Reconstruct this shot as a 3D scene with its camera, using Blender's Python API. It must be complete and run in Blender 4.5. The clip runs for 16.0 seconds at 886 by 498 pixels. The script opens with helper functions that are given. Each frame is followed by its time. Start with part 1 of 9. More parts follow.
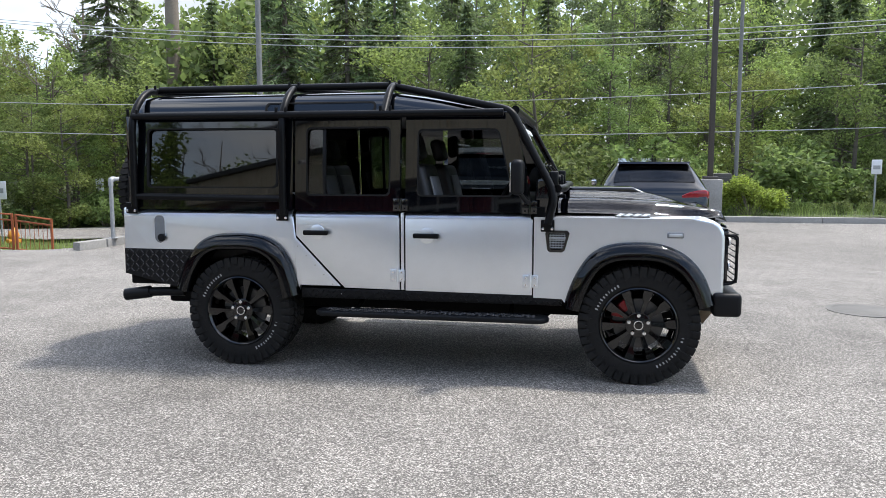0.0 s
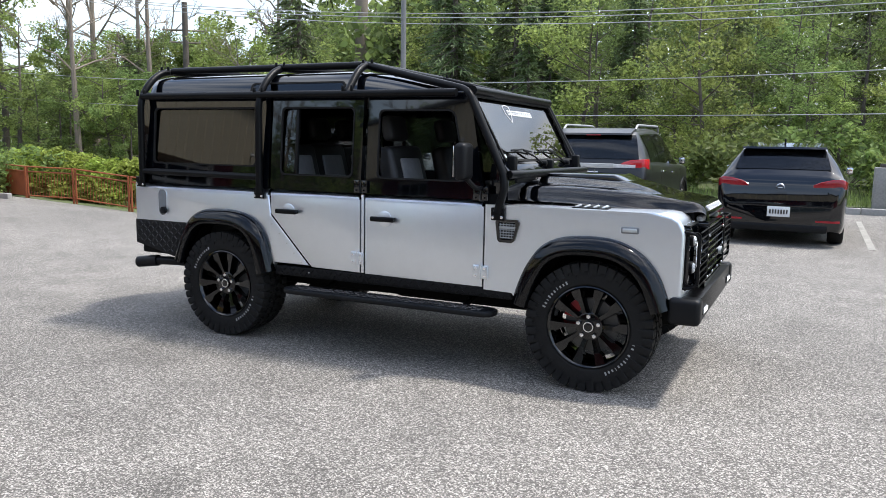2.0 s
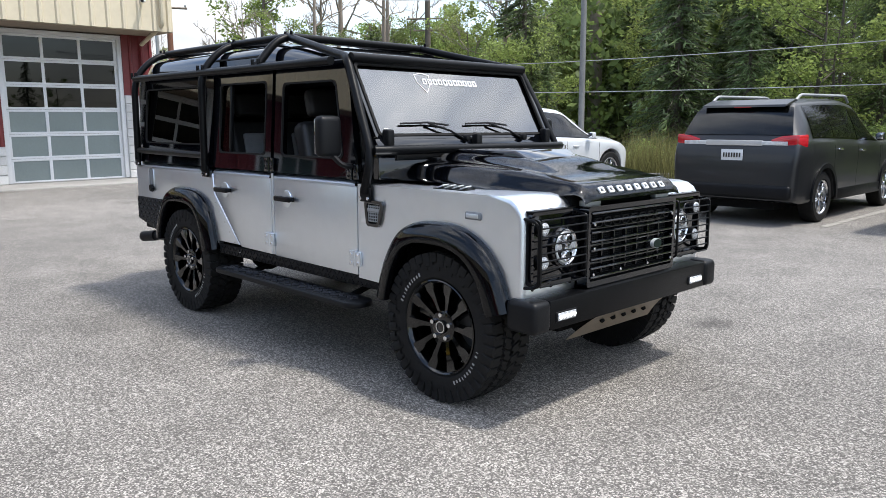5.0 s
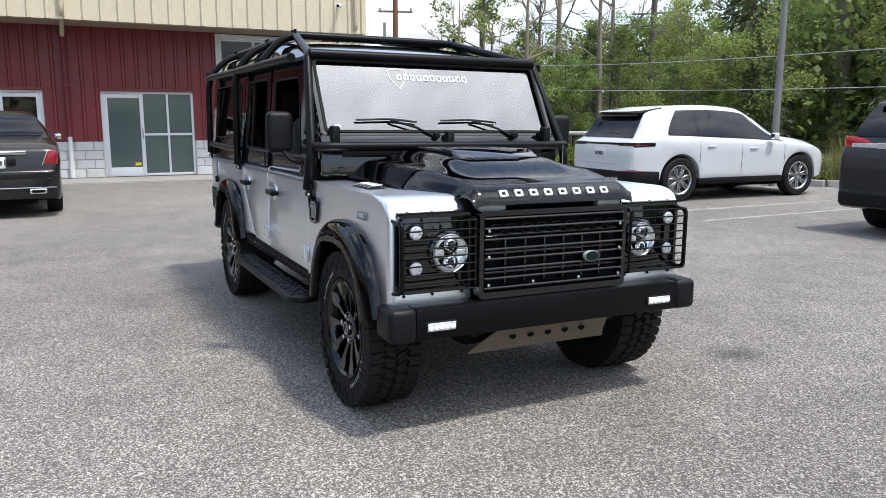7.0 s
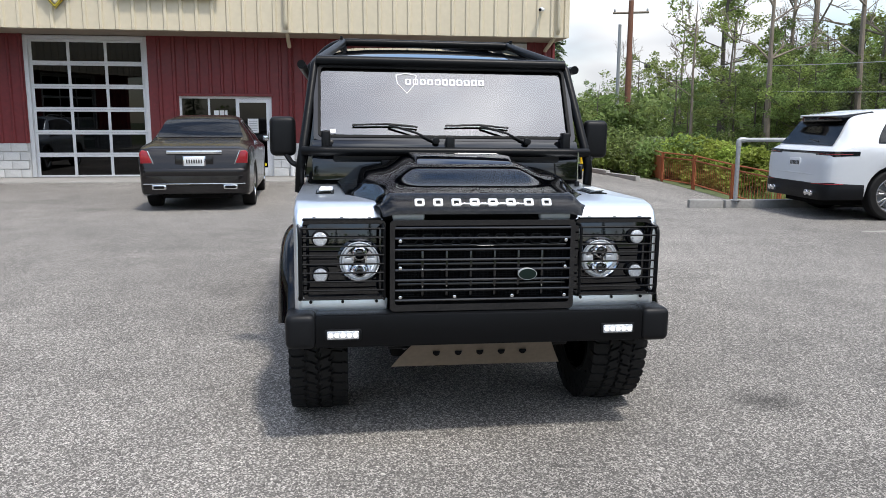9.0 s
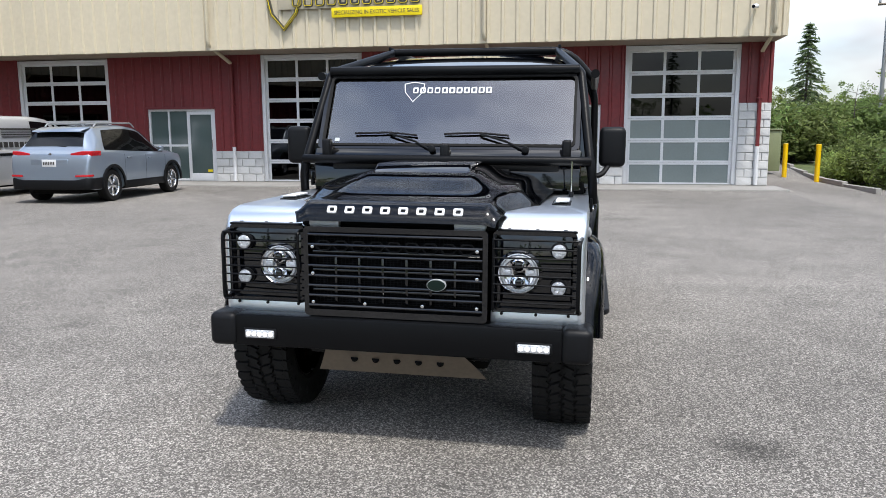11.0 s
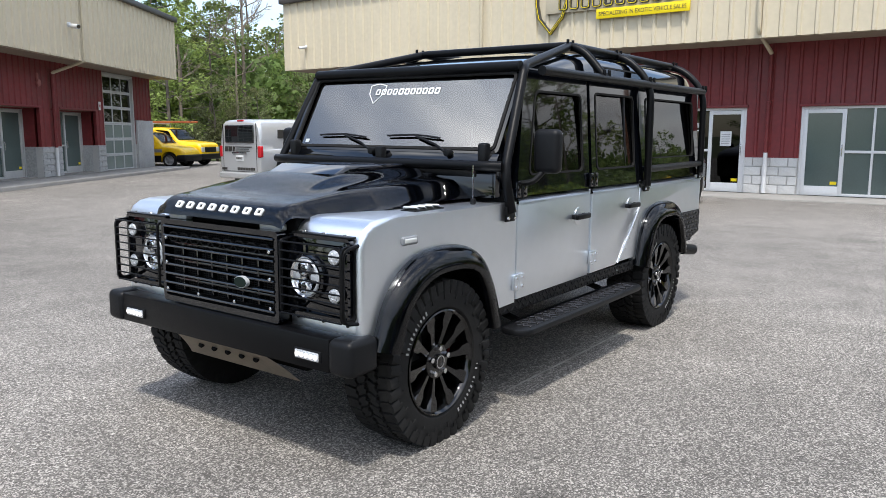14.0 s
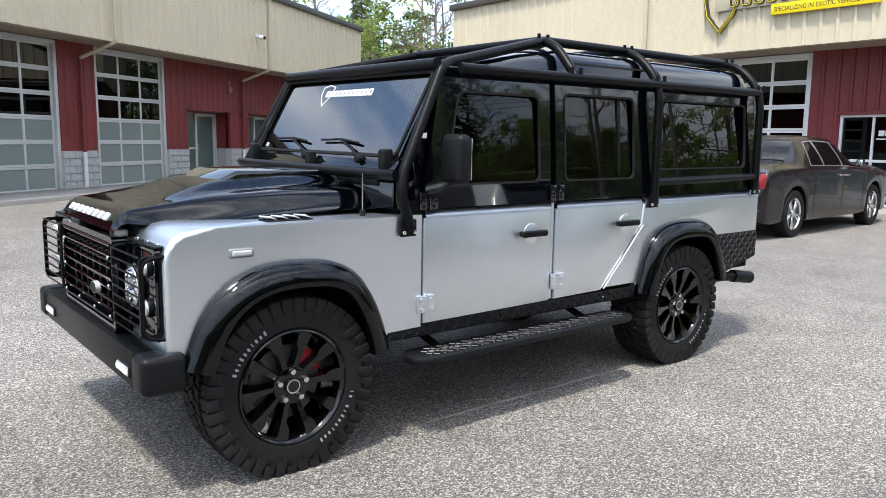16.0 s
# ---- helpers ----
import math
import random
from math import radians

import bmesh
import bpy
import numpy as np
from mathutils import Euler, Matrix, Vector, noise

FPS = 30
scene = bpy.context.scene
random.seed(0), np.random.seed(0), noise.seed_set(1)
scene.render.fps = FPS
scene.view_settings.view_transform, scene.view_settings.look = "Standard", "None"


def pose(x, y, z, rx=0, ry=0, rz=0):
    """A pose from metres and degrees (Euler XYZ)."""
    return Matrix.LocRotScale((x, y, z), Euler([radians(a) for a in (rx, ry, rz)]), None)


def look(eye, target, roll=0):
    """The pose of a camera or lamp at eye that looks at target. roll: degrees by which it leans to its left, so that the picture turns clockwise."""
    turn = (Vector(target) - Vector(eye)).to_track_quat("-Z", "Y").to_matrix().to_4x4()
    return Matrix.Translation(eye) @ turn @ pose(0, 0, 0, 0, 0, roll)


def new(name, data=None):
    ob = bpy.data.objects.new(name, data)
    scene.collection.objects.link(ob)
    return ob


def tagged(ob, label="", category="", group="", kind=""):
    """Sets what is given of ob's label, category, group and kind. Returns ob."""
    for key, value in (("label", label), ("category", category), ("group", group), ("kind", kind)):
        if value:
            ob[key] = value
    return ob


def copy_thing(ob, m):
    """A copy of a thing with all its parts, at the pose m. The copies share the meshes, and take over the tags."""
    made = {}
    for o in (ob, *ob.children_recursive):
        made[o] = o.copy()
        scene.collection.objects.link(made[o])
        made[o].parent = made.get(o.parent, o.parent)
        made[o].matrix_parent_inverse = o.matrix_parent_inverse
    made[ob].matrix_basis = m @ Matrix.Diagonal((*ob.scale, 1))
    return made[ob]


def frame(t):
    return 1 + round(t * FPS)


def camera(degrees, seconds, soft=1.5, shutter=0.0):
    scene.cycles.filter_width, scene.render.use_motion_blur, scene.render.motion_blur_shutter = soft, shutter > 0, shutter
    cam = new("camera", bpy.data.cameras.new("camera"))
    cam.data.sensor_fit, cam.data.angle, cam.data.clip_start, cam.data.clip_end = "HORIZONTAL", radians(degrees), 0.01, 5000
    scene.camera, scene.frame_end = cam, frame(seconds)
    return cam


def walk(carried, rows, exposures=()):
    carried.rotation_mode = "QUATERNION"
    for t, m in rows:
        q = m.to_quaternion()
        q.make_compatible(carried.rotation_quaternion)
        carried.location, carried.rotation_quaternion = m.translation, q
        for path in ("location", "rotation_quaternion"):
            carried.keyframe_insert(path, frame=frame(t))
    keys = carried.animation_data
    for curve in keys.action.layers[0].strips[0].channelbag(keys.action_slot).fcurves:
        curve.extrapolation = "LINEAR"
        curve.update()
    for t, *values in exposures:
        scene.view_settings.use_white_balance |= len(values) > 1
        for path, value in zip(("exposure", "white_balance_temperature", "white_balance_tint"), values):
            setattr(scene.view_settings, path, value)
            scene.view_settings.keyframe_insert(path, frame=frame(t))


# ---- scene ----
cam = camera(59.9, 16.0, soft=0.5)
METRES, EYE, TILT, LEAN, TURN = 12.54, 1.46, 0.0, 0.0, 11.0
ROWS = [
    (0.0, 0.0, 0.0, 0.0, -0.01, -6.46, 0.09),
    (0.5, 0.0329, 0.0017, 0.0013, 3.7, -6.84, -0.09),
    (1.0, 0.0649, 0.0079, 0.0018, 7.48, -7.31, -0.38),
    (1.5, 0.0961, 0.0188, 0.0027, 11.28, -7.75, -0.67),
    (2.0, 0.1263, 0.0307, 0.0028, 14.97, -8.14, -0.84),
    (2.5, 0.1536, 0.0474, 0.0028, 18.39, -8.48, -0.83),
    (3.0, 0.1807, 0.0637, 0.0025, 21.51, -8.78, -0.65),
    (3.5, 0.2046, 0.0836, 0.0012, 24.46, -9.07, -0.47),
    (6.0, 0.3263, 0.1885, -0.0013, 43.17, -9.54, 0.47),
    (6.5, 0.3475, 0.2147, -0.0016, 47.78, -9.54, 0.27),
    (7.0, 0.3633, 0.2434, -0.0022, 52.58, -9.58, -0.02),
    (7.5, 0.3785, 0.2713, -0.0016, 57.46, -9.59, -0.22),
    (8.0, 0.3899, 0.2992, -0.0019, 62.09, -9.53, -0.27),
    (8.5, 0.3999, 0.3259, -0.0015, 66.7, -9.44, -0.24),
    (9.0, 0.4096, 0.3522, -0.0015, 71.25, -9.32, -0.19),
    (11.5, 0.4263, 0.4979, -0.0016, 94.37, -8.59, 0.44),
    (12.0, 0.4217, 0.5282, -0.0007, 98.88, -8.48, 0.57),
    (12.5, 0.416, 0.5595, -0.0006, 103.33, -8.43, 0.59),
    (13.0, 0.4042, 0.5889, -0.0013, 107.58, -8.45, 0.49),
    (13.5, 0.3938, 0.6178, -0.0015, 111.5, -8.46, 0.24),
    (14.0, 0.3782, 0.645, -0.0027, 115.09, -8.42, -0.07),
    (14.5, 0.3601, 0.6711, -0.0026, 118.64, -8.31, -0.3),
    (15.0, 0.3392, 0.6951, -0.0027, 122.35, -8.16, -0.43),
    (15.5, 0.3151, 0.7136, -0.0023, 126.29, -8.07, -0.51),
    (16.0, 0.2882, 0.7288, -0.0022, 130.35, -8.1, -0.64),
]
walk(cam, [(t, pose(-0.312, -5.94, EYE, TILT, LEAN, TURN) @ pose(METRES * x, METRES * y, METRES * z, 90 + pitch, roll, yaw)) for t, x, y, z, yaw, pitch, roll in ROWS], exposures=((0.0, 1.21), (3.5, 1.13), (7.0, 0.96), (9.0, 0.82), (12.5, 0.87), (14.0, 0.97), (16.0, 1.24)))

# ---------------------------------------------------------------- light
SUN_DIR = Vector((0.385, 0.225, 1.0)).normalized()
sun_data = bpy.data.lights.new("sun", "SUN")
sun_data.energy, sun_data.angle, sun_data.color = 2.15, radians(5.0), (1.0, 0.955, 0.89)
sun = new("sun", sun_data)
sun.matrix_world = look(SUN_DIR * 60, (0, 0, 0))

world = bpy.data.worlds.new("world")
scene.world = world
world.use_nodes = True
wn, wl = world.node_tree.nodes, world.node_tree.links
wn.clear()
w_out, w_bg, w_sky = wn.new("ShaderNodeOutputWorld"), wn.new("ShaderNodeBackground"), wn.new("ShaderNodeTexSky")
w_sky.sky_type, w_sky.sun_disc = "NISHITA", False
w_sky.sun_elevation = math.asin(SUN_DIR.z)
w_sky.sun_rotation = math.atan2(SUN_DIR.x, SUN_DIR.y)
w_co, w_map, w_noise, w_ramp, w_mix = (wn.new("ShaderNodeTexCoord"), wn.new("ShaderNodeMapping"), wn.new("ShaderNodeTexNoise"),
                                       wn.new("ShaderNodeValToRGB"), wn.new("ShaderNodeMix"))
w_map.inputs["Scale"].default_value = (1.0, 1.0, 2.6)
w_map.inputs["Location"].default_value = (0.2, 1.3, 0.8)
w_noise.inputs["Scale"].default_value, w_noise.inputs["Detail"].default_value, w_noise.inputs["Roughness"].default_value = 2.4, 5, 0.55
w_ramp.color_ramp.elements[0].position, w_ramp.color_ramp.elements[1].position = 0.3, 0.62
w_mix.data_type = "RGBA"
w_noise2, w_ramp2 = wn.new("ShaderNodeTexNoise"), wn.new("ShaderNodeValToRGB")
w_noise2.inputs["Scale"].default_value, w_noise2.inputs["Detail"].default_value = 3.7, 3
w_ramp2.color_ramp.elements[0].position, w_ramp2.color_ramp.elements[1].position = 0.36, 0.66
w_ramp2.color_ramp.elements[0].color, w_ramp2.color_ramp.elements[1].color = (4.6, 5.1, 6.0, 1), (10.4, 10.5, 10.7, 1)
wl.new(w_co.outputs["Generated"], w_map.inputs["Vector"])
wl.new(w_map.outputs["Vector"], w_noise.inputs["Vector"])
wl.new(w_map.outputs["Vector"], w_noise2.inputs["Vector"])
# the cloud is thickest in the north and breaks up overhead and to the south
w_sep, w_bank, w_east = wn.new("ShaderNodeSeparateXYZ"), wn.new("ShaderNodeVectorMath"), wn.new("ShaderNodeMath")
w_bank.operation, w_east.operation = "DOT_PRODUCT", "ADD"
w_bank.inputs[1].default_value = (0.02, 0.1, -0.12)
wl.new(w_co.outputs["Generated"], w_sep.inputs["Vector"])
wl.new(w_co.outputs["Generated"], w_bank.inputs[0])
wl.new(w_bank.outputs["Value"], w_east.inputs[0])
wl.new(w_noise.outputs["Fac"], w_east.inputs[1])
wl.new(w_east.outputs[0], w_ramp.inputs["Fac"])
wl.new(w_noise2.outputs["Fac"], w_ramp2.inputs["Fac"])
wl.new(w_ramp.outputs["Color"], w_mix.inputs["Factor"])
wl.new(w_sky.outputs["Color"], w_mix.inputs["A"])
# thin cloud is brighter towards the sun
w_dot, w_pow, w_gain, w_lit = wn.new("ShaderNodeVectorMath"), wn.new("ShaderNodeMath"), wn.new("ShaderNodeMath"), wn.new("ShaderNodeVectorMath")
w_dot.operation, w_pow.operation, w_gain.operation, w_lit.operation = "DOT_PRODUCT", "POWER", "MULTIPLY_ADD", "SCALE"
w_dot.inputs[1].default_value = SUN_DIR
w_pow.use_clamp = True
w_pow.inputs[1].default_value = 6.0
w_gain.inputs[1].default_value, w_gain.inputs[2].default_value = 0.8, 0.95
wl.new(w_co.outputs["Generated"], w_dot.inputs[0])
wl.new(w_dot.outputs["Value"], w_pow.inputs[0])
wl.new(w_pow.outputs[0], w_gain.inputs[0])
wl.new(w_ramp2.outputs["Color"], w_lit.inputs[0])
# an overcast sky is darker at the horizon than overhead
w_low, w_both = wn.new("ShaderNodeMath"), wn.new("ShaderNodeMath")
w_low.operation, w_both.operation = "MULTIPLY_ADD", "MULTIPLY"
w_low.inputs[1].default_value, w_low.inputs[2].default_value = 1.05, 0.3
wl.new(w_sep.outputs["Z"], w_low.inputs[0])
wl.new(w_low.outputs[0], w_both.inputs[0])
wl.new(w_gain.outputs[0], w_both.inputs[1])
wl.new(w_both.outputs[0], w_lit.inputs["Scale"])
wl.new(w_lit.outputs["Vector"], w_mix.inputs["B"])
wl.new(w_mix.outputs["Result"], w_bg.inputs["Color"])
w_bg.inputs["Strength"].default_value = 0.15
wl.new(w_bg.outputs["Background"], w_out.inputs["Surface"])


# ---------------------------------------------------------------- materials
def material(name, colour, rough=0.5, metal=0.0, coat=0.0, vary=0.12, scale=6.0, bump=0.0, bump_scale=60.0, emit=0.0, spec=0.5, per_object=0.0, wear=0.0):
    """A Principled material whose colour wanders at two scales, with fine relief."""
    m = bpy.data.materials.new(name)
    m.use_nodes = True
    n, l = m.node_tree.nodes, m.node_tree.links
    b = n["Principled BSDF"]
    b.inputs["Roughness"].default_value, b.inputs["Metallic"].default_value = rough, metal
    b.inputs["Coat Weight"].default_value, b.inputs["Coat Roughness"].default_value = coat, 0.03
    b.inputs["Specular IOR Level"].default_value = spec
    co = n.new("ShaderNodeTexCoord")
    big, fine, add, hsv = n.new("ShaderNodeTexNoise"), n.new("ShaderNodeTexNoise"), n.new("ShaderNodeMath"), n.new("ShaderNodeHueSaturation")
    big.inputs["Scale"].default_value, big.inputs["Detail"].default_value = scale * 0.3, 4
    fine.inputs["Scale"].default_value, fine.inputs["Detail"].default_value = scale * 5, 3
    l.new(co.outputs["Object"], big.inputs["Vector"])
    l.new(co.outputs["Object"], fine.inputs["Vector"])
    add.operation = "ADD"
    l.new(big.outputs["Fac"], add.inputs[0])
    l.new(fine.outputs["Fac"], add.inputs[1])
    rng = n.new("ShaderNodeMapRange")
    rng.inputs["From Min"].default_value, rng.inputs["From Max"].default_value = 0.6, 1.4
    rng.inputs["To Min"].default_value, rng.inputs["To Max"].default_value = 1 - vary, 1 + vary
    l.new(add.outputs[0], rng.inputs["Value"])
    value = rng.outputs["Result"]
    if per_object:
        info, mr, mul = n.new("ShaderNodeObjectInfo"), n.new("ShaderNodeMapRange"), n.new("ShaderNodeMath")
        mr.inputs["To Min"].default_value, mr.inputs["To Max"].default_value = 1 - per_object, 1 + per_object
        l.new(info.outputs["Random"], mr.inputs["Value"])
        mul.operation = "MULTIPLY"
        l.new(mr.outputs["Result"], mul.inputs[0])
        l.new(value, mul.inputs[1])
        value = mul.outputs[0]
    l.new(value, hsv.inputs["Value"])
    hsv.inputs["Color"].default_value = (*colour, 1)
    l.new(hsv.outputs["Color"], b.inputs["Base Color"])
    if wear:
        rr = n.new("ShaderNodeMapRange")
        rr.inputs["From Min"].default_value, rr.inputs["From Max"].default_value = 0.35, 0.7
        rr.inputs["To Min"].default_value, rr.inputs["To Max"].default_value = rough, min(1, rough + wear)
        l.new(big.outputs["Fac"], rr.inputs["Value"])
        l.new(rr.outputs["Result"], b.inputs["Roughness"])
    if bump:
        bn, bt = n.new("ShaderNodeBump"), n.new("ShaderNodeTexNoise")
        bt.inputs["Scale"].default_value, bt.inputs["Detail"].default_value = bump_scale, 4
        l.new(co.outputs["Object"], bt.inputs["Vector"])
        l.new(bt.outputs["Fac"], bn.inputs["Height"])
        bn.inputs["Strength"].default_value, bn.inputs["Distance"].default_value = bump, 0.004
        l.new(bn.outputs["Normal"], b.inputs["Normal"])
    if emit:
        b.inputs["Emission Color"].default_value, b.inputs["Emission Strength"].default_value = (*colour, 1), emit
    return m


def glass(name, tint, ior=1.6, rough=0.0):
    """A pane: what is behind it through a tint, and the surroundings mirrored by Fresnel."""
    m = bpy.data.materials.new(name)
    m.use_nodes = True
    n, l = m.node_tree.nodes, m.node_tree.links
    n.clear()
    out, mix, clear, gloss, fr = (n.new("ShaderNodeOutputMaterial"), n.new("ShaderNodeMixShader"), n.new("ShaderNodeBsdfTransparent"),
                                  n.new("ShaderNodeBsdfGlossy"), n.new("ShaderNodeFresnel"))
    clear.inputs["Color"].default_value = (*tint, 1)
    gloss.inputs["Roughness"].default_value = rough
    fr.inputs["IOR"].default_value = ior
    l.new(fr.outputs["Fac"], mix.inputs["Fac"])
    l.new(clear.outputs[0], mix.inputs[1])
    l.new(gloss.outputs[0], mix.inputs[2])
    l.new(mix.outputs[0], out.inputs["Surface"])
    return m


def asphalt(name, base, chip):
    """Worn asphalt: light stone chips in dark binder, broad stains, faint oil marks."""
    m = bpy.data.materials.new(name)
    m.use_nodes = True
    n, l = m.node_tree.nodes, m.node_tree.links
    b = n["Principled BSDF"]
    b.inputs["Roughness"].default_value = 0.9
    b.inputs["Specular IOR Level"].default_value = 0.3
    co = n.new("ShaderNodeTexCoord")
    vor, nz, big, mid = n.new("ShaderNodeTexVoronoi"), n.new("ShaderNodeTexNoise"), n.new("ShaderNodeTexNoise"), n.new("ShaderNodeTexNoise")
    vor.inputs["Scale"].default_value = 150
    nz.inputs["Scale"].default_value, nz.inputs["Detail"].default_value, nz.inputs["Roughness"].default_value = 130, 4, 0.8
    big.inputs["Scale"].default_value, big.inputs["Detail"].default_value = 0.22, 6
    mid.inputs["Scale"].default_value, mid.inputs["Detail"].default_value = 2.2, 6
    for t in (vor, nz, big, mid):
        l.new(co.outputs["Object"], t.inputs["Vector"])
    wobble = n.new("ShaderNodeTexNoise")
    wobble.inputs["Scale"].default_value = 7
    l.new(co.outputs["Object"], wobble.inputs["Vector"])
    sep = n.new("ShaderNodeSeparateColor")
    l.new(vor.outputs["Color"], sep.inputs["Color"])
    ramp = n.new("ShaderNodeValToRGB")
    e = ramp.color_ramp.elements
    e[0].position, e[0].color = 0.15, (*[c * 0.62 for c in base], 1)
    e[1].position, e[1].color = 0.95, (*chip, 1)
    mid_e = ramp.color_ramp.elements.new(0.55)
    mid_e.color = (*base, 1)
    l.new(sep.outputs["Red"], ramp.inputs["Fac"])
    m1 = n.new("ShaderNodeMix")
    m1.data_type, m1.blend_type = "RGBA", "MULTIPLY"
    m1.inputs["Factor"].default_value = 1.0
    r2 = n.new("ShaderNodeMapRange")
    r2.inputs["From Min"].default_value, r2.inputs["From Max"].default_value = 0.3, 0.7
    r2.inputs["To Min"].default_value, r2.inputs["To Max"].default_value = 0.5, 1.5
    l.new(nz.outputs["Fac"], r2.inputs["Value"])
    r3 = n.new("ShaderNodeMapRange")
    r3.inputs["From Min"].default_value, r3.inputs["From Max"].default_value = 0.3, 0.7
    r3.inputs["To Min"].default_value, r3.inputs["To Max"].default_value = 0.76, 1.14
    l.new(big.outputs["Fac"], r3.inputs["Value"])
    r4 = n.new("ShaderNodeMapRange")
    r4.inputs["From Min"].default_value, r4.inputs["From Max"].default_value = 0.3, 0.7
    r4.inputs["To Min"].default_value, r4.inputs["To Max"].default_value = 0.84, 1.12
    l.new(mid.outputs["Fac"], r4.inputs["Value"])
    a, c = n.new("ShaderNodeMath"), n.new("ShaderNodeMath")
    a.operation = c.operation = "MULTIPLY"
    l.new(r2.outputs["Result"], a.inputs[0])
    l.new(r3.outputs["Result"], a.inputs[1])
    # oil stains with their own outline
    stain = None
    for cx, cy, r, k in ((0.28, 1.6, 0.2, 0.55), (1.9, 0.9, 0.12, 0.25), (-1.2, -3.0, 0.16, 0.2), (4.6, -1.6, 0.22, 0.25), (-9.5, -4.6, 0.5, 0.25), (-9.0, 1.4, 0.45, 0.2)):
        dist, mr = n.new("ShaderNodeVectorMath"), n.new("ShaderNodeMapRange")
        dist.operation = "DISTANCE"
        dist.inputs[1].default_value = (cx, cy, 0)
        l.new(co.outputs["Object"], dist.inputs[0])
        wob = n.new("ShaderNodeMath")
        wob.operation = "MULTIPLY_ADD"
        wob.inputs[1].default_value = r * 1.2
        l.new(wobble.outputs["Fac"], wob.inputs[0])
        l.new(dist.outputs["Value"], wob.inputs[2])
        mr.inputs["From Min"].default_value, mr.inputs["From Max"].default_value = r * 0.75, r * 1.6
        mr.inputs["To Min"].default_value, mr.inputs["To Max"].default_value = 1 - k, 1.0
        l.new(wob.outputs[0], mr.inputs["Value"])
        if stain is None:
            stain = mr.outputs["Result"]
        else:
            q = n.new("ShaderNodeMath")
            q.operation = "MULTIPLY"
            l.new(stain, q.inputs[0])
            l.new(mr.outputs["Result"], q.inputs[1])
            stain = q.outputs[0]
    q = n.new("ShaderNodeMath")
    q.operation = "MULTIPLY"
    l.new(stain, q.inputs[0])
    l.new(a.outputs[0], q.inputs[1])
    l.new(q.outputs[0], c.inputs[0])
    grit, r5, g5 = n.new("ShaderNodeTexNoise"), n.new("ShaderNodeMapRange"), n.new("ShaderNodeMath")
    grit.inputs["Scale"].default_value, grit.inputs["Detail"].default_value = 42, 3
    l.new(co.outputs["Object"], grit.inputs["Vector"])
    r5.inputs["From Min"].default_value, r5.inputs["From Max"].default_value = 0.3, 0.7
    r5.inputs["To Min"].default_value, r5.inputs["To Max"].default_value = 0.7, 1.3
    l.new(grit.outputs["Fac"], r5.inputs["Value"])
    g5.operation = "MULTIPLY"
    l.new(r4.outputs["Result"], g5.inputs[0])
    l.new(r5.outputs["Result"], g5.inputs[1])
    l.new(g5.outputs[0], c.inputs[1])
    l.new(ramp.outputs["Color"], m1.inputs["A"])
    l.new(c.outputs[0], m1.inputs["B"])
    l.new(m1.outputs["Result"], b.inputs["Base Color"])
    bn = n.new("ShaderNodeBump")
    bn.inputs["Strength"].default_value, bn.inputs["Distance"].default_value = 0.55, 0.006
    l.new(nz.outputs["Fac"], bn.inputs["Height"])
    l.new(bn.outputs["Normal"], b.inputs["Normal"])
    return m


def foliage(name, colour, through_light=0.35):
    m = bpy.data.materials.new(name)
    m.use_nodes = True
    n, l = m.node_tree.nodes, m.node_tree.links
    n.clear()
    out, mix, dif, tra = (n.new("ShaderNodeOutputMaterial"), n.new("ShaderNodeMixShader"), n.new("ShaderNodeBsdfPrincipled"), n.new("ShaderNodeBsdfTranslucent"))
    geo, info, hsv, add = n.new("ShaderNodeNewGeometry"), n.new("ShaderNodeObjectInfo"), n.new("ShaderNodeHueSaturation"), n.new("ShaderNodeMath")
    hsv.inputs["Color"].default_value = (*colour, 1)
    r1, r2 = n.new("ShaderNodeMapRange"), n.new("ShaderNodeMapRange")
    r1.inputs["To Min"].default_value, r1.inputs["To Max"].default_value = 0.5, 1.5
    r2.inputs["To Min"].default_value, r2.inputs["To Max"].default_value = 0.485, 0.515
    l.new(geo.outputs["Random Per Island"], r1.inputs["Value"])
    l.new(info.outputs["Random"], r2.inputs["Value"])
    r3 = n.new("ShaderNodeMapRange")
    r3.inputs["To Min"].default_value, r3.inputs["To Max"].default_value = 0.75, 1.2
    l.new(info.outputs["Random"], r3.inputs["Value"])
    add.operation = "MULTIPLY"
    l.new(r1.outputs["Result"], add.inputs[0])
    l.new(r3.outputs["Result"], add.inputs[1])
    l.new(add.outputs[0], hsv.inputs["Value"])
    l.new(r2.outputs["Result"], hsv.inputs["Hue"])
    dif.inputs["Roughness"].default_value = 0.55
    dif.inputs["Specular IOR Level"].default_value = 0.3
    l.new(hsv.outputs["Color"], dif.inputs["Base Color"])
    l.new(hsv.outputs["Color"], tra.inputs["Color"])
    mix.inputs["Fac"].default_value = through_light
    l.new(dif.outputs[0], mix.inputs[1])
    l.new(tra.outputs[0], mix.inputs[2])
    l.new(mix.outputs[0], out.inputs["Surface"])
    return m


